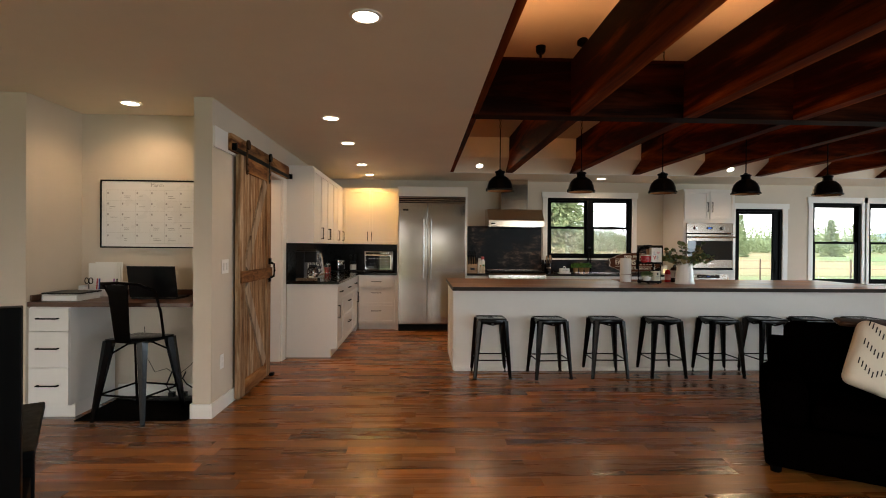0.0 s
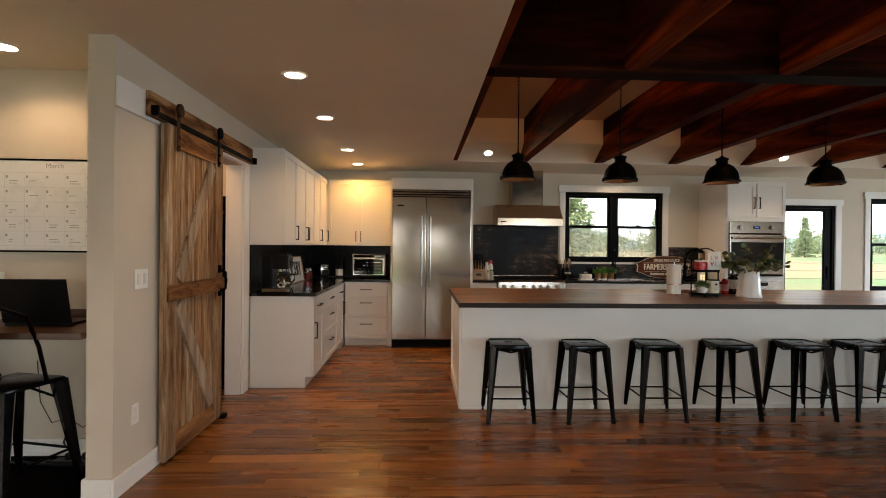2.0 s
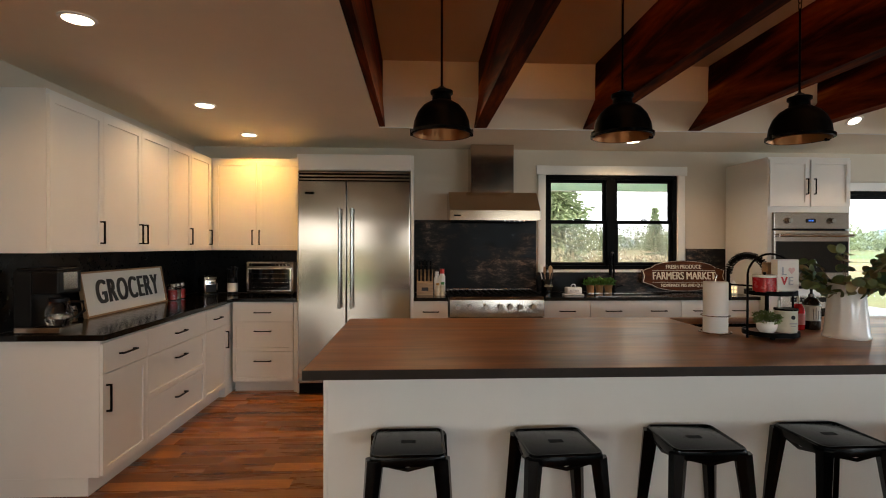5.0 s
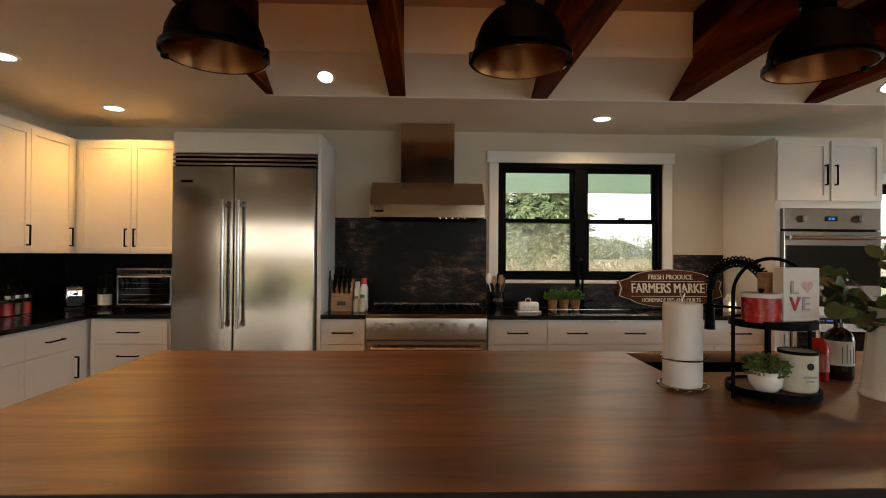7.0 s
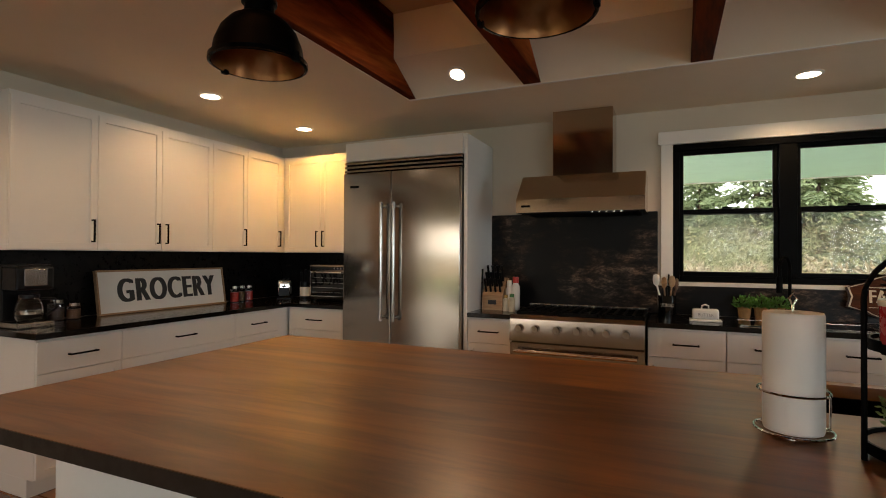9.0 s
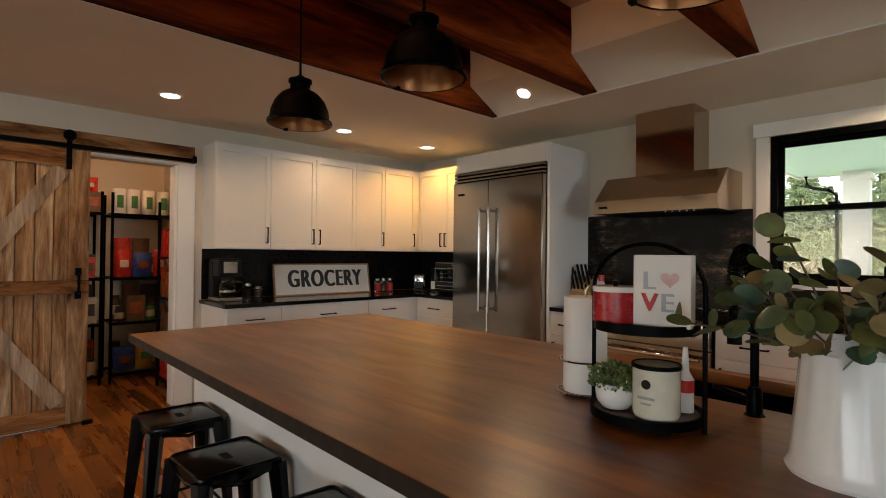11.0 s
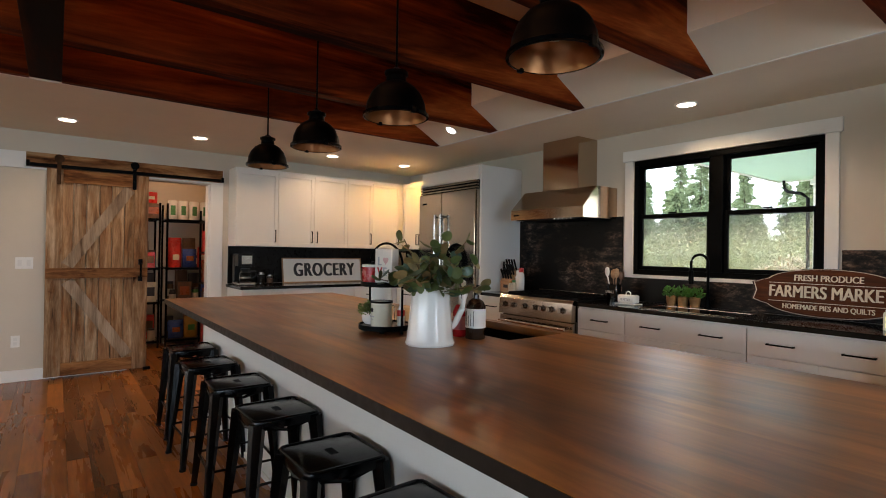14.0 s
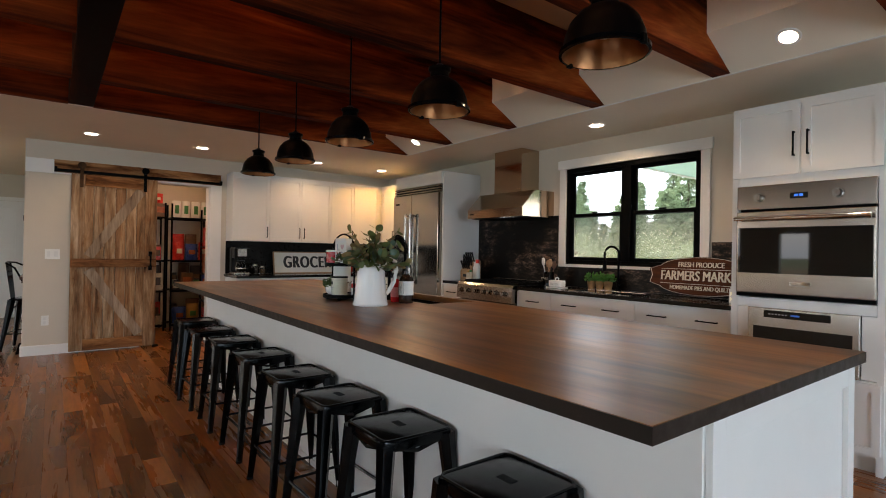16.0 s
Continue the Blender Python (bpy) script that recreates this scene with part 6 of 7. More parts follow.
def towel_holder():
    ob = thing("paper_towel_holder", (2.575, 6.64, IT), "chrome wire holder with a roll of white paper towels", "paper towels")
    part("roll", quick(lathe, [(0.018, 0.012), (0.062, 0.012), (0.064, 0.02), (0.064, 0.285), (0.062, 0.293), (0.018, 0.293), (0.018, 0.012)], (0, 0, 0), 32), PAPER, ob, smooth=True)
    def ring(r, z, t=0.003):
        return quick(pipe, [(r * math.cos(a), r * math.sin(a), z) for a in [i * math.pi / 16 for i in range(33)]], t, 6)
    part("ring", ring(0.082, 0.012), CHROME, ob, smooth=True)
    part("ring", ring(0.074, 0.105), CHROME, ob, smooth=True)
    part("rod", quick(pipe, [(0, 0, 0.01), (0, 0, 0.31), (0.008, 0, 0.325), (0, 0, 0.338), (-0.008, 0, 0.325), (0, 0, 0.31)], 0.003, 6), CHROME, ob, smooth=True)
    for a in (0.3, 2.4, 4.5):
        x, y = 0.082 * math.cos(a), 0.082 * math.sin(a)
        part("foot", quick(lathe, [(0, 0), (0.008, 0.003), (0.008, 0.01), (0, 0.013)], (x, y, 0), 10), CHROME, ob, smooth=True)
    part("upright", quick(pipe, [(0.078, 0.02, 0.012), (0.079, 0.02, 0.1), (0.07, 0.02, 0.11)], 0.003, 6), CHROME, ob, smooth=True)
    part("upright", quick(pipe, [(0.05, 0.062, 0.012), (0.05, 0.06, 0.1), (0.045, 0.055, 0.11)], 0.003, 6), CHROME, ob, smooth=True)


towel_holder()
TX, TY = 2.815, 6.530


def tiered_tray():
    ob = thing("tiered_tray", (TX, TY, IT), "two-tier round wooden tray with a black metal frame and hoop", "tiered tray")
    for z, r in ((0.02, 0.135), (0.235, 0.125)):
        part("tray_board", quick(lathe, [(0, z), (r - 0.01, z), (r - 0.01, z + 0.012), (0, z + 0.012)], (0, 0, 0), 36), SHELFWOOD, ob, smooth=True)
        part("tray_rim", quick(lathe, [(r - 0.009, z - 0.004), (r, z - 0.004), (r, z + 0.02), (r - 0.006, z + 0.02), (r - 0.009, z - 0.004)], (0, 0, 0), 36), BLACK, ob, smooth=True)
    hoop = [(-0.138, 0, 0.0), (-0.138, 0, 0.34)] + [(-0.138 * math.cos(a), 0, 0.335 + 0.115 * math.sin(a)) for a in [i * math.pi / 16 for i in range(1, 16)]] + [(0.138, 0, 0.34), (0.138, 0, 0.0)]
    bm = quick(pipe, hoop, 0.006, 8)
    bmesh.ops.rotate(bm, verts=bm.verts, matrix=Matrix.Rotation(radians(6), 3, "Z"))
    part("hoop", bm, BLACK, ob, smooth=True)
    for a in (0.9, 2.6, 4.2, 5.6):
        part("foot", quick(lathe, [(0, 0), (0.013, 0.003), (0.011, 0.014), (0, 0.019)], (0.1 * math.cos(a), 0.1 * math.sin(a), 0), 12), BLACK, ob, smooth=True)


tiered_tray()


def love_block():
    ob = thing("love_block", (TX + 0.058, TY - 0.03, IT + 0.249), "white decorative block with grey and red letters", "decoration", rz=8)
    part("block", boxes((-0.066, -0.022, 0, 0.066, 0.022, 0.172), bevel=0.003), SIGNWHITE, ob)
    grey, red, pink = plain("grey_letter", (0.40, 0.43, 0.46), 0.6), plain("red_letter", (0.48, 0.03, 0.035), 0.5), plain("pink_heart", (0.66, 0.43, 0.42), 0.6)
    for ch, x, z, mat in (("L", -0.028, 0.108, grey), ("V", -0.026, 0.056, red), ("E", 0.014, 0.056, grey)):
        bold(words("letter", ch, (x, -0.0232, z), 0.062, mat, ob, depth=0.0008), 0.002)
    pts = []
    for i in range(24):
        a = 2 * math.pi * i / 24
        pts.append((0.02 + 0.0013 * 16 * math.sin(a) ** 3, 0.114 + 0.0013 * (13 * math.cos(a) - 5 * math.cos(2 * a) - 2 * math.cos(3 * a) - math.cos(4 * a))))
    part("heart", prism(B(), pts, "y", -0.0236, -0.0225), pink, ob)
    ob2 = thing("wood_block", (TX + 0.04, TY + 0.03, IT + 0.249), "plain wooden block behind the lettered one", "decoration", rz=8)
    part("block", boxes((-0.06, -0.02, 0, 0.06, 0.02, 0.155), bevel=0.003), LIGHTWOOD, ob2)


love_block()


def red_tin():
    ob = thing("red_canister", (TX - 0.062, TY - 0.04, IT + 0.249), "red round tin with a white rim", "canister")
    part("tin", quick(lathe, [(0, 0), (0.055, 0.001), (0.056, 0.08), (0, 0.08)], (0, 0, 0), 28), plain("red_enamel", (0.42, 0.015, 0.02), 0.25), ob, smooth=True)
    part("rim", quick(lathe, [(0.057, 0.078), (0.058, 0.09), (0.052, 0.092), (0, 0.09)], (0, 0, 0), 28), CERAMIC, ob, smooth=True)
    part("knob", quick(lathe, [(0.006, 0.09), (0.01, 0.104), (0, 0.108)], (0, 0, 0), 12), DARKPLASTIC, ob, smooth=True)


red_tin()


def small_plant():
    ob = thing("potted_plant", (TX - 0.055, TY - 0.05, IT + 0.034), "small leafy plant in a white round pot", "potted plant")
    part("pot", quick(lathe, [(0, 0), (0.032, 0.001), (0.047, 0.02), (0.05, 0.045), (0.044, 0.062), (0.04, 0.062), (0.04, 0.05), (0, 0.05)], (0, 0, 0), 24), CERAMIC, ob, smooth=True)
    bm = B()
    foliage(bm, (0, 0, 0.05), 0.062, 0.07, 420, 0.014, random.Random(9))
    part("leaves", bm, plain("pale_green_leaf", (0.14, 0.20, 0.055), 0.5, 0, 0.5), ob)


small_plant()


def candle():
    ob = thing("candle_jar", (TX + 0.05, TY - 0.05, IT + 0.034), "cream candle jar with a black rim and pale lid", "candle")
    part("jar_body", quick(lathe, [(0, 0), (0.05, 0.001), (0.054, 0.012), (0.054, 0.118), (0, 0.118)], (0, 0, 0), 28), plain("cream_wax_glass", (0.66, 0.64, 0.52), 0.15), ob, smooth=True)
    part("rim", quick(lathe, [(0.0535, 0.1185), (0.0565, 0.1185), (0.0565, 0.128), (0.051, 0.128), (0.051, 0.1185), (0.0535, 0.1185)], (0, 0, 0), 28), BLACK, ob, smooth=True)
    part("lid", quick(lathe, [(0.0505, 0.1185), (0.0505, 0.126), (0, 0.127)], (0, 0, 0), 28), plain("pale_glass_lid", (0.62, 0.63, 0.55), 0.12), ob, smooth=True)
    part("seal", quick(tube, (0.0, -0.0536, 0.085), (0.0, -0.0556, 0.085), 0.011, None, 14), DARKPLASTIC, ob)
    part("printed_lines", boxes((-0.02, -0.0552, 0.05, 0.02, -0.054, 0.056), (-0.012, -0.0552, 0.038, 0.012, -0.054, 0.042)), INK, ob)
    ob = thing("small_bottle", (TX + 0.08, TY + 0.045, IT + 0.034), "slim bottle with a white pump on the tray", "bottle")
    part("bottle_body", quick(lathe, [(0, 0), (0.02, 0.001), (0.02, 0.08), (0.009, 0.1), (0.009, 0.12), (0, 0.12)], (0, 0, 0), 16), PAPER, ob, smooth=True)
    part("red_band", quick(lathe, [(0.0205, 0.05), (0.0205, 0.08)], (0, 0, 0), 16), GOODS[0], ob, smooth=True)
    part("pump", quick(tube, (0, 0, 0.12), (0, 0, 0.16), 0.008, 0.006, 10), CERAMIC, ob)


candle()


def pitcher():
    ob = thing("pitcher", (3.232, 6.515, IT), "white enamel pitcher filled with eucalyptus stems", "pitcher")
    prof = [(0, 0), (0.108, 0.0), (0.111, 0.008), (0.106, 0.018), (0.103, 0.03), (0.089, 0.17), (0.085, 0.22), (0.088, 0.235), (0.084, 0.24), (0.088, 0.265), (0.093, 0.28), (0.089, 0.279), (0.08, 0.24), (0.08, 0.2), (0, 0.2)]
    bm = quick(lathe, prof, (0, 0, 0), 84)
    for v in bm.verts:
        if 0.03 < v.co.z < 0.225 and v.co.xy.length > 0.082:
            f = 1 + 0.018 * math.sin(math.atan2(v.co.y, v.co.x) * 14)
            v.co.x, v.co.y = v.co.x * f, v.co.y * f
        if v.co.z > 0.23:
            k = max(0, -v.co.x / 0.09) ** 3
            v.co.x -= 0.05 * k * (v.co.z - 0.23) / 0.06
            v.co.z += 0.02 * k
    part("jug_body", bm, CERAMIC, ob, smooth=True)
    hd = [(0.08, 0.03, 0.262), (0.115, 0.04, 0.29), (0.145, 0.05, 0.272), (0.152, 0.053, 0.22), (0.138, 0.047, 0.15), (0.11, 0.038, 0.09), (0.092, 0.032, 0.07)]
    bm = quick(pipe, hd, 0.014, 10)
    bmesh.ops.rotate(bm, verts=bm.verts, matrix=Matrix.Rotation(radians(48), 3, "Z"))
    part("handle", bm, CERAMIC, ob, smooth=True)
    e = thing("eucalyptus_bunch", (3.232, 6.515, IT + 0.2), "bunch of eucalyptus stems with round dusty leaves", "foliage")
    rnd = random.Random(21)
    stems, la, lb, lc = B(), B(), B(), B()
    for s in range(26):
        a = rnd.uniform(0, 6.283)
        reach = rnd.uniform(0.10, 0.24) * (1.15 if abs(math.cos(a)) > 0.5 else 0.8)
        hgt = rnd.uniform(0.0, 0.13) if s > 3 else rnd.uniform(0.13, 0.19)
        if hgt > 0.12:
            reach *= 0.6
        pts = []
        for i in range(7):
            u = i / 6
            pts.append(Vector((reach * u ** 1.3 * math.cos(a) + 0.02 * math.cos(a), reach * u ** 1.3 * math.sin(a) + 0.02 * math.sin(a), 0.005 + (0.085 + hgt) * (u - 0.38 * u * u * (reach > 0.2)))))
        pipe(stems, pts, 0.0022, 5)
        for i in range(2, 7):
            for k in (-1, 1):
                c = pts[i] + Vector((rnd.uniform(-1, 1), rnd.uniform(-1, 1), rnd.uniform(-1, 1))) * 0.008
                ang = a + k * rnd.uniform(0.5, 1.4)
                round_leaf(rnd.choice((la, la, lb, lc)), c, (math.cos(ang), math.sin(ang), rnd.uniform(-0.5, 0.8)), rnd.uniform(0.04, 0.068), rnd.uniform(0.036, 0.058), rnd)
    part("stems", stems, plain("brown_stem", (0.10, 0.06, 0.03), 0.7), e)
    part("leaves", la, EUCA, e, smooth=True)
    part("dry_leaves", lb, EUCA2, e, smooth=True)
    part("pale_leaves", lc, EUCA3, e, smooth=True)


pitcher()


def soap_bottle():
    ob = thing("hand_soap_bottle", (3.145, 6.755, IT), "clear pump bottle of red hand soap", "soap bottle")
    part("bottle_body", quick(lathe, [(0, 0), (0.032, 0.002), (0.034, 0.02), (0.034, 0.12), (0.02, 0.15), (0.013, 0.155), (0, 0.155)], (0, 0, 0), 24), plain("red_soap", (0.5, 0.015, 0.02), 0.1), ob, smooth=True)
    part("pump", quick(pipe, [(0, 0, 0.155), (0, 0, 0.2), (-0.01, 0, 0.205), (-0.045, 0, 0.2)], 0.007, 8), CERAMIC, ob, smooth=True)
    part("paper_label", quick(lathe, [(0.0345, 0.035), (0.0345, 0.1)], (0, 0, 0), 24), plain("pale_red_label", (0.62, 0.2, 0.2), 0.4), ob, smooth=True)
    ob = thing("brown_pump_bottle", (3.24, 6.775, IT), "brown glass pump bottle with a cream paper label", "soap bottle")
    part("bottle_body", quick(lathe, [(0, 0), (0.046, 0.002), (0.048, 0.01), (0.048, 0.155), (0.035, 0.18), (0.016, 0.192), (0.015, 0.21), (0, 0.21)], (0, 0, 0), 28), plain("brown_glass", (0.018, 0.008, 0.004), 0.08), ob, smooth=True)
    part("paper_label", quick(lathe, [(0.0486, 0.055), (0.0486, 0.145)], (0, 0, 0), 28), PAPER, ob, smooth=True)
    bm = B()
    for k in range(5):
        a = -0.9 - 0.28 * k
        x, y = 0.0492 * math.cos(a), 0.0492 * math.sin(a)
        box(bm, x - 0.0008, y - 0.0008, 0.065, x + 0.0008, y + 0.0008, 0.135 - 0.01 * (k % 3))
    part("printed_lines", bm, SIGNBLACK, ob)
    part("pump", quick(pipe, [(0, 0, 0.21), (0, 0, 0.245), (0.01, 0, 0.25), (0.045, 0, 0.244)], 0.008, 8), DARKPLASTIC, ob, smooth=True)


soap_bottle()


# ---- outside ----
GZ = -0.25


def ground_material():
    k = Mat("grass_and_dry_field", (0.1, 0.15, 0.05), 0.95)
    big = k.noise(0.018, 3, 0.5, (1, 2.2, 1))
    c = k.ramp(big, [(0.40, (0.24, 0.15, 0.06)), (0.50, (0.17, 0.15, 0.05)), (0.58, (0.07, 0.14, 0.025))])
    c = k.mix(0.55, c, k.ramp(k.noise(0.9, 6, 0.7), [(0.3, (0.6, 0.55, 0.5)), (0.7, (1.15, 1.1, 1.0))]), "MULTIPLY")
    c = k.mix(0.4, c, k.ramp(k.noise(14, 4, 0.7), [(0.3, (0.6, 0.6, 0.55)), (0.7, (1.1, 1.1, 1.0))]), "MULTIPLY")
    k.colour(c)
    return k.m


bm = B()
bmesh.ops.create_grid(bm, x_segments=60, y_segments=60, size=1500, matrix=pose(0, 0, GZ))
structure("ground", bm, ground_material(), "lawn and dry field reaching the horizon", "ground")
structure("patio_slab", boxes((-4, NORTH + T, GZ + 0.004, 12, 16.9, -0.03)), plain("concrete", (0.34, 0.33, 0.31), 0.85), "pale concrete patio under the porch roof", "patio")

SOFFIT = painted("pale_green_soffit", (0.58, 0.82, 0.66), 0.7)
po = thing("porch_roof", (1.0, NORTH + T, 2.84), "covered porch roof with a pale green soffit and white posts", "porch")
part("soffit", boxes((0, 0.0, 0, 10.5, 6.95, 0.03)), SOFFIT, po)
part("roof_deck", boxes((-0.2, -0.0, 0.2, 10.7, 7.2, 0.28)), plain("dark_roofing", (0.05, 0.05, 0.05), 0.9), po)
part("fascia", boxes((-0.03, 6.95, -0.02, 10.5, 7.0, 0.199)), TRIM, po)
part("fascia", boxes((-0.05, 0.0, -0.02, -0.0005, 6.95, 0.199)), TRIM, po)
post = part("post", boxes((0.70, 6.5, -2.87, 1.05, 6.85, -0.001), bevel=0.006), TRIM, po)
part("post_cap", boxes((0.66, 6.46, -0.16, 1.09, 6.89, -0.06), bevel=0.006), TRIM, post)
part("downspout", quick(pipe, [(0.12, 6.8, -0.005), (0.14, 6.78, -0.16), (0.24, 6.7, -0.24), (0.5, 6.55, -0.3), (0.62, 6.5, -0.4), (0.64, 6.48, -2.8)], 0.03, 8), IRON, po, smooth=True)

NEEDLE = plain("conifer_needles", (0.20, 0.255, 0.13), 0.9, 0, 0.3)
BUSH = plain("olive_shrub", (0.32, 0.35, 0.17), 0.85, 0, 0.4)
DRYBUSH = plain("dry_brush", (0.46, 0.39, 0.25), 0.9, 0, 0.4)
BARK = plain("bark", (0.08, 0.055, 0.04), 0.9, 0, 0.4)


def clumps(centres, dirs, length, width, rnd_seed):
    """Many small folded leaf clumps as one mesh."""
    rs = np.random.RandomState(rnd_seed)
    n = len(centres)
    d = dirs / np.linalg.norm(dirs, axis=1, keepdims=True)
    r = rs.normal(size=(n, 3))
    s = np.cross(d, r)
    s /= np.linalg.norm(s, axis=1, keepdims=True)
    L = (length * rs.uniform(0.6, 1.4, n))[:, None]
    W = (width * rs.uniform(0.6, 1.4, n))[:, None]
    up = np.cross(s, d) * L * 0.15
    v = np.stack([centres, centres + d * L * 0.5 + s * W / 2 - up, centres + d * L, centres + d * L * 0.5 - s * W / 2 - up], 1).reshape(-1, 3)
    i = np.arange(n)[:, None] * 4
    f = np.concatenate([i + [0, 1, 2], i + [0, 2, 3]])
    me = bpy.data.meshes.new("clumps")
    me.from_pydata(v.tolist(), [], f.tolist())
    me.update()
    return me


def conifer_meshes(h, r, seed):
    rs = np.random.RandomState(seed)
    pts, dirs = [], []
    z = h * 0.06
    while z < h * 0.985:
        rr = r * (1 - z / h) ** 0.85 * rs.uniform(0.75, 1.15) + 0.1
        for b in range(rs.randint(6, 10)):
            a = rs.uniform(0, 6.283)
            ln = rr * rs.uniform(0.6, 1.12)
            m = max(4, int(ln * 7))
            for q in np.linspace(0.15, 1, m):
                for k in range(6):
                    pts.append((q * ln * math.cos(a) + rs.normal() * 0.12, q * ln * math.sin(a) + rs.normal() * 0.12, z - 0.28 * q * ln + 0.12 * q * q * ln + rs.normal() * 0.08))
                    dirs.append((math.cos(a + rs.uniform(-1, 1)), math.sin(a + rs.uniform(-1, 1)), rs.uniform(-0.7, 0.1)))
        z += h * rs.uniform(0.022, 0.036)
    me = clumps(np.array(pts), np.array(dirs), 0.34, 0.10, seed)
    me.materials.append(NEEDLE)
    return me


CON = [conifer_meshes(11, 2.4, 1), conifer_meshes(9, 2.2, 2), conifer_meshes(7, 1.9, 3)]
TRUNK = finish(quick(tube, (0, 0, 0), (0, 0, 8.5), 0.2, 0.04, 10), True)
TRUNK.materials.append(BARK)


def conifer(x, y, k, s, turn):
    ob = thing("conifer_tree", (x, y, GZ), "tall dark green conifer with drooping branches", "tree", "trees beyond the garden", turn)
    ob.scale = (s, s, s)
    t = new("trunk", TRUNK)
    t.parent = ob
    t.scale = (1, 1, (1.25, 1.0, 0.78)[k])
    c = new("crown", CON[k])
    c.parent = ob


rnd = random.Random(12)
for x, y, k, s in ((6.2, 34, 0, 1.1), (8.4, 33, 1, 1.2), (9.6, 36, 0, 1.0), (4.0, 40, 1, 1.1), (1.5, 62, 0, 1.0), (-3, 68, 1, 1.0), (-7, 64, 2, 1.2), (-10.5, 70, 0, 1.0), (-14, 66, 1, 1.1), (-17, 74, 2, 1.3), (-21, 68, 0, 0.9), (-25, 72, 1, 1.0),
                   (-28.5, 66, 2, 1.1), (-32, 74, 0, 1.0), (-36, 70, 1, 1.0), (-39.5, 78, 0, 1.1), (-44, 72, 2, 1.2), (-48, 76, 1, 1.1), (-12, 84, 0, 1.2), (-23, 86, 0, 1.1), (-34, 88, 1, 1.3), (14, 70, 2, 0.7), (17, 74, 2, 0.6), (44, 95, 1, 1.0), (62, 100, 2, 1.3), (66, 104, 0, 0.8), (84, 110, 1, 1.0), (92, 112, 2, 1.2), (24, 120, 2, 1.0), (28, 124, 1, 0.9)):
    conifer(x, y, k, s, rnd.uniform(0, 360))
for i in range(22):
    conifer(-58 + i * 2.7 + rnd.uniform(-1.2, 1.2), rnd.uniform(50, 62), (2, 1, 2, 0)[i % 4], rnd.uniform(0.75, 1.25), rnd.uniform(0, 360))
for i in range(18):
    conifer(-64 + i * 3.9 + rnd.uniform(-1, 1), rnd.uniform(86, 100), i % 3, rnd.uniform(1.2, 1.75), rnd.uniform(0, 360))


def brush(name, n, xr, yr, hr, mat, seed, label, size):
    rs = np.random.RandomState(seed)
    pts, dirs = [], []
    for b in range(n):
        cx, cy, hh = rs.uniform(*xr), rs.uniform(*yr), rs.uniform(*hr)
        for k in range(420):
            a, q = rs.uniform(0, 6.283), rs.uniform() ** 0.5
            pts.append((cx + q * hh * 0.75 * math.cos(a), cy + q * hh * 0.75 * math.sin(a), GZ + hh * rs.uniform(0, 1) * (1 - 0.5 * q * q)))
            dirs.append((rs.normal(), rs.normal(), rs.uniform(0.2, 1.4)))
    me = clumps(np.array(pts), np.array(dirs), size, size * 0.3, seed)
    me.materials.append(mat)
    tagged(new(name, me), label, "shrubs", kind="stuff")


brush("shrub_thicket", 150, (-42, 9), (27, 52), (1.6, 4.6), BUSH, 4, "thicket of olive green shrubs beyond the patio", 0.24)
brush("dry_brush", 90, (-22, 12), (18.5, 27), (0.6, 1.6), DRYBUSH, 5, "pale dry brush and tall grass beyond the patio", 0.3)
brush("far_tree_line", 110, (-120, 260), (190, 230), (6, 13), NEEDLE, 6, "far dark tree line across the fields", 1.5)

# distant hills
bm = B()
top = []
for i in range(61):
    x = -900 + i * 40
    top.append((x, 22 + 14 * math.sin(i * 0.33) + 7 * math.sin(i * 0.9 + 1)))
lo = [bm.verts.new((x, 700, GZ - 1)) for x, z in top]
hi = [bm.verts.new((x, 760, z)) for x, z in top]
bk = [bm.verts.new((x, 900, GZ - 1)) for x, z in top]
for i in range(60):
    bm.faces.new((lo[i], lo[i + 1], hi[i + 1], hi[i]))
    bm.faces.new((hi[i], hi[i + 1], bk[i + 1], bk[i]))
structure("backdrop_hills", bm, plain("hazy_blue_woods", (0.13, 0.19, 0.24), 1.0), "hazy blue wooded hills on the horizon", "hills")

# wire fence
fe = thing("wire_fence", (5, 24, GZ), "low wire fence on thin posts across the field", "fence")
for k in range(16):
    part("post", quick(tube, (k * 2.2, 0, 0), (k * 2.2, 0, 1.15), 0.035, 0.03, 8), BARK, fe)
for z in (0.35, 0.7, 1.05):
    part("wire", quick(tube, (0, -0.04, z), (33, -0.04, z), 0.006, None, 5), IRON, fe)


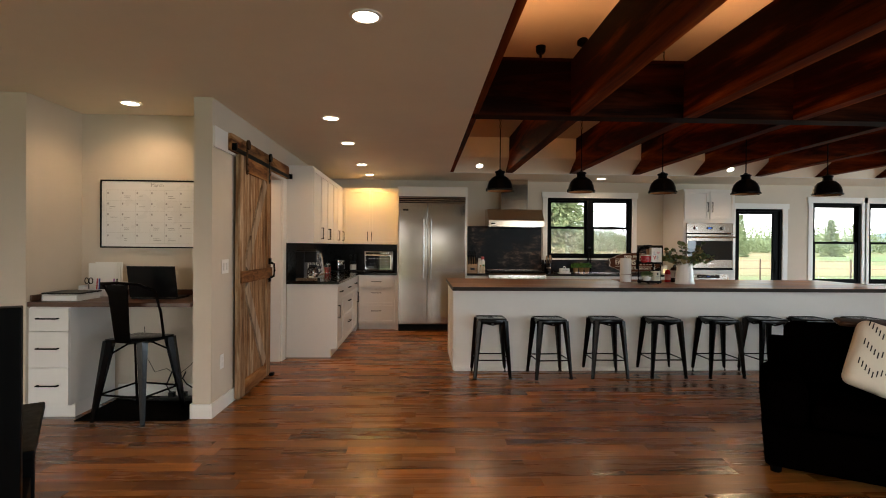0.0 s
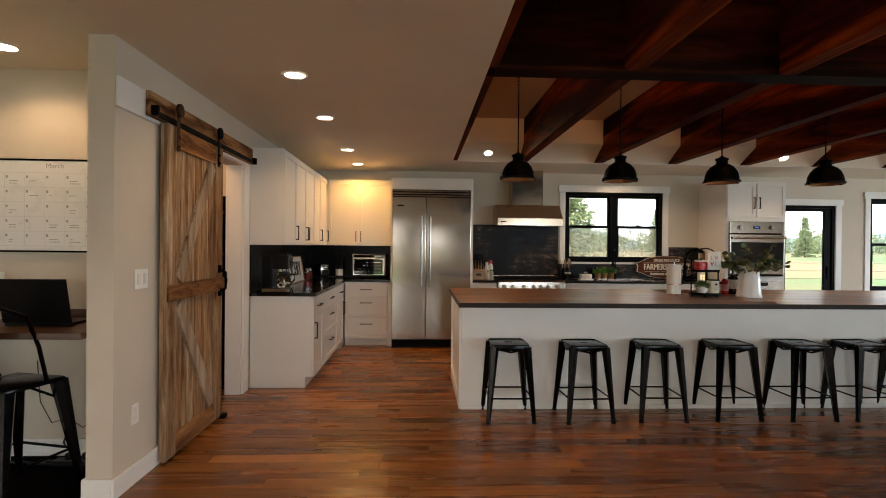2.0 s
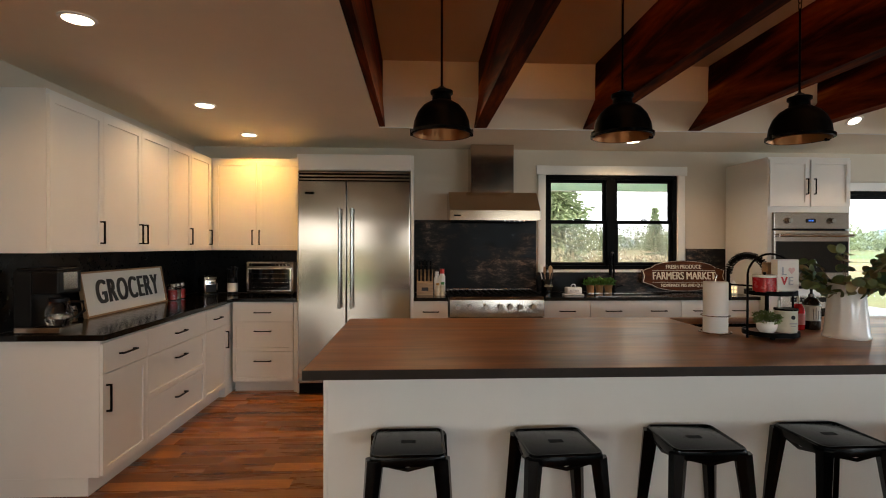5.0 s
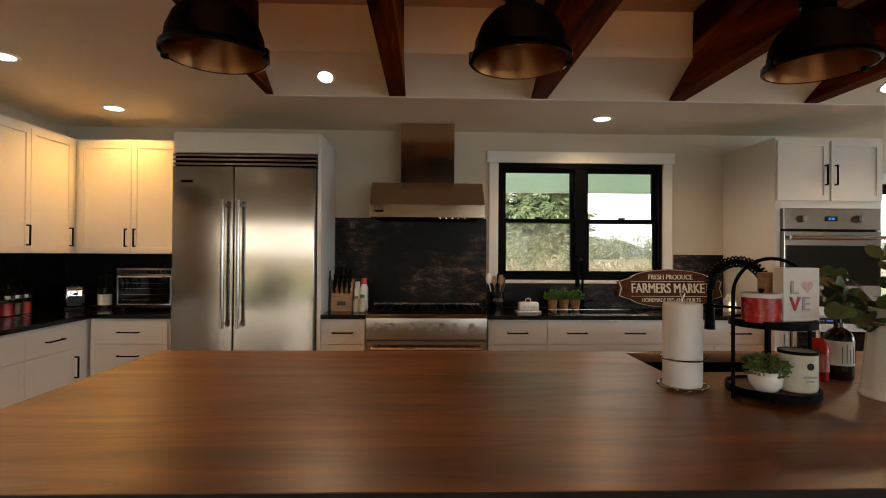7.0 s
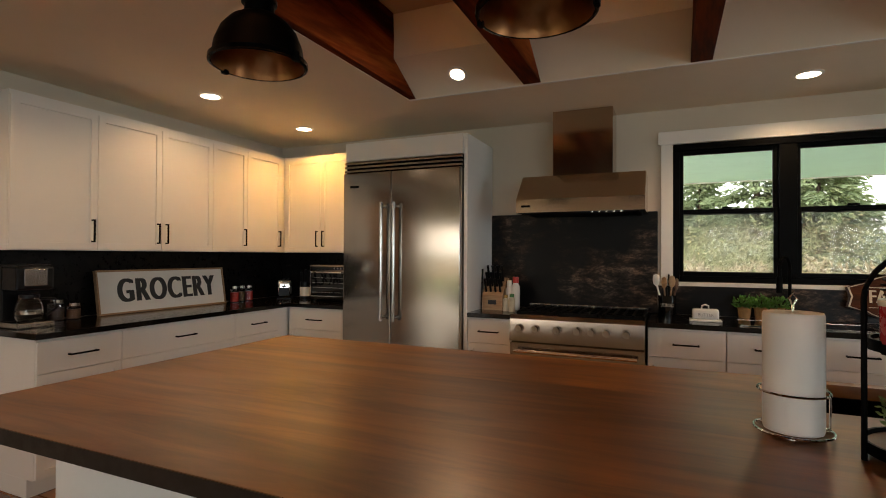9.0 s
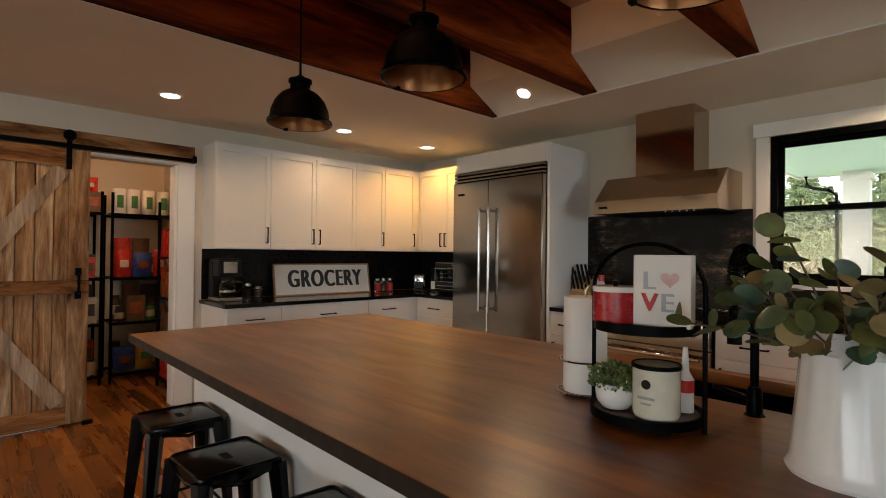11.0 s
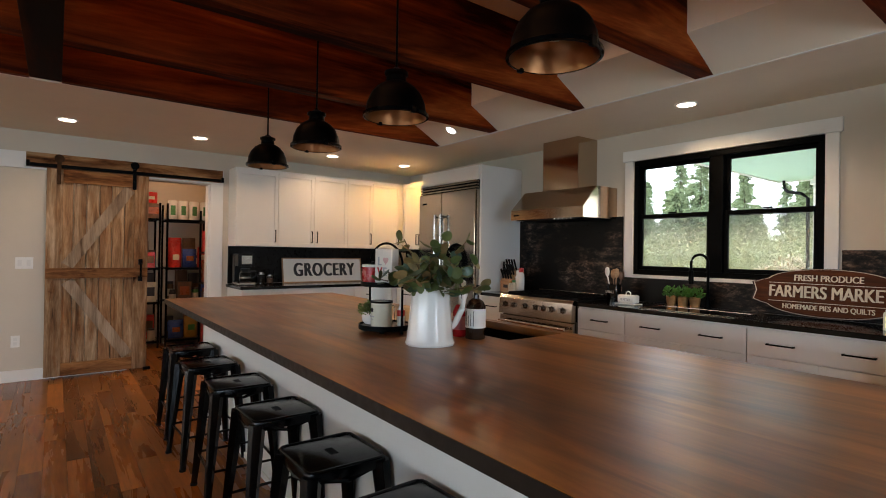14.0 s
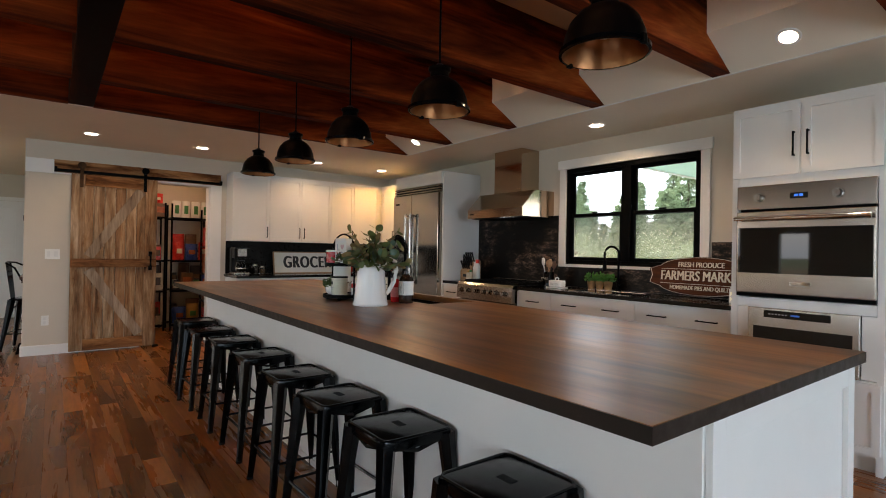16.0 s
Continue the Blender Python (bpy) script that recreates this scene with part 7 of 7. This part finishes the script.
# ---- daylight lamps in openings added to the unseen walls ----
DAY = (0.70, 0.87, 1.0)
for x0, x1, p in ((3.4, 5.2, DAYLIGHT), (6.4, 8.6, DAYLIGHT * 1.1)):
    lamp("window_daylight", "AREA", look(((x0 + x1) / 2, SOUTH - 0.05, 1.6), ((x0 + x1) / 2, SOUTH + 1, 1.5)), p * 1.05, DAY, x1 - x0, 1.3)
for y0, y1 in ((-3.1, -0.8), (5.2, 7.6)):
    lamp("window_daylight", "AREA", look((EAST + 0.05, (y0 + y1) / 2, 1.3), (EAST - 1, (y0 + y1) / 2, 1.2)), DAYLIGHT * 1.2, DAY, y1 - y0, 1.75)
lamp("pantry_lamp", "POINT", pose(-1.95, 6.2, 2.42), 6.5, (1.0, 0.6, 0.33), 0.08)


# ---- hardwood floor ----
def floor_planks():
    rnd = random.Random(5)
    wd = 0.118
    meshes = {}
    floor = tagged(new("floor"), "glossy red-brown hardwood plank floor", "floor", kind="structure")
    rest_v, rest_f = [], []
    count = 0
    j = 0
    y = SOUTH
    while y < NORTH:
        x = WEST - rnd.random()
        while x < EAST:
            L = rnd.choice((0.42, 0.56, 0.72, 0.9, 1.1, 1.3))
            x0, x1 = max(x, WEST), min(x + L, EAST)
            dz = rnd.uniform(-0.0006, 0.0006)
            near = count < 300 and 2.55 < y < 6.1 and -1.5 < x0 and x1 < 5.2 and (y < 4.8 or x1 < 0.5)
            if near and x1 - x0 == L:
                if L not in meshes:
                    meshes[L] = finish(boxes((0.0008, 0.0008, -0.015, L - 0.0008, wd - 0.0008, 0.0), bevel=0.0))
                    meshes[L].materials.append(FLOOR1)
                ob = new("plank", meshes[L])
                ob.parent = floor
                ob.location = (x0, y, dz)
                count += 1
            elif x1 - x0 > 0.02:
                b = len(rest_v)
                y1 = min(y + wd, NORTH) - 0.0008
                for zz in (-0.015 + dz, dz):
                    rest_v += [(x0 + 0.0008, y + 0.0008, zz), (x1 - 0.0008, y + 0.0008, zz), (x1 - 0.0008, y1, zz), (x0 + 0.0008, y1, zz)]
                rest_f += [(b + 4, b + 5, b + 6, b + 7), (b, b + 1, b + 5, b + 4), (b + 1, b + 2, b + 6, b + 5), (b + 2, b + 3, b + 7, b + 6), (b + 3, b, b + 4, b + 7)]
            x += L
        y += wd
        j += 1
    me = bpy.data.meshes.new("planks")
    me.from_pydata(rest_v, [], rest_f)
    me.update()
    me.materials.append(FLOOR2)
    ob = new("planks", me)
    ob.parent = floor
    tagged(ob, kind="stuff")


floor_planks()
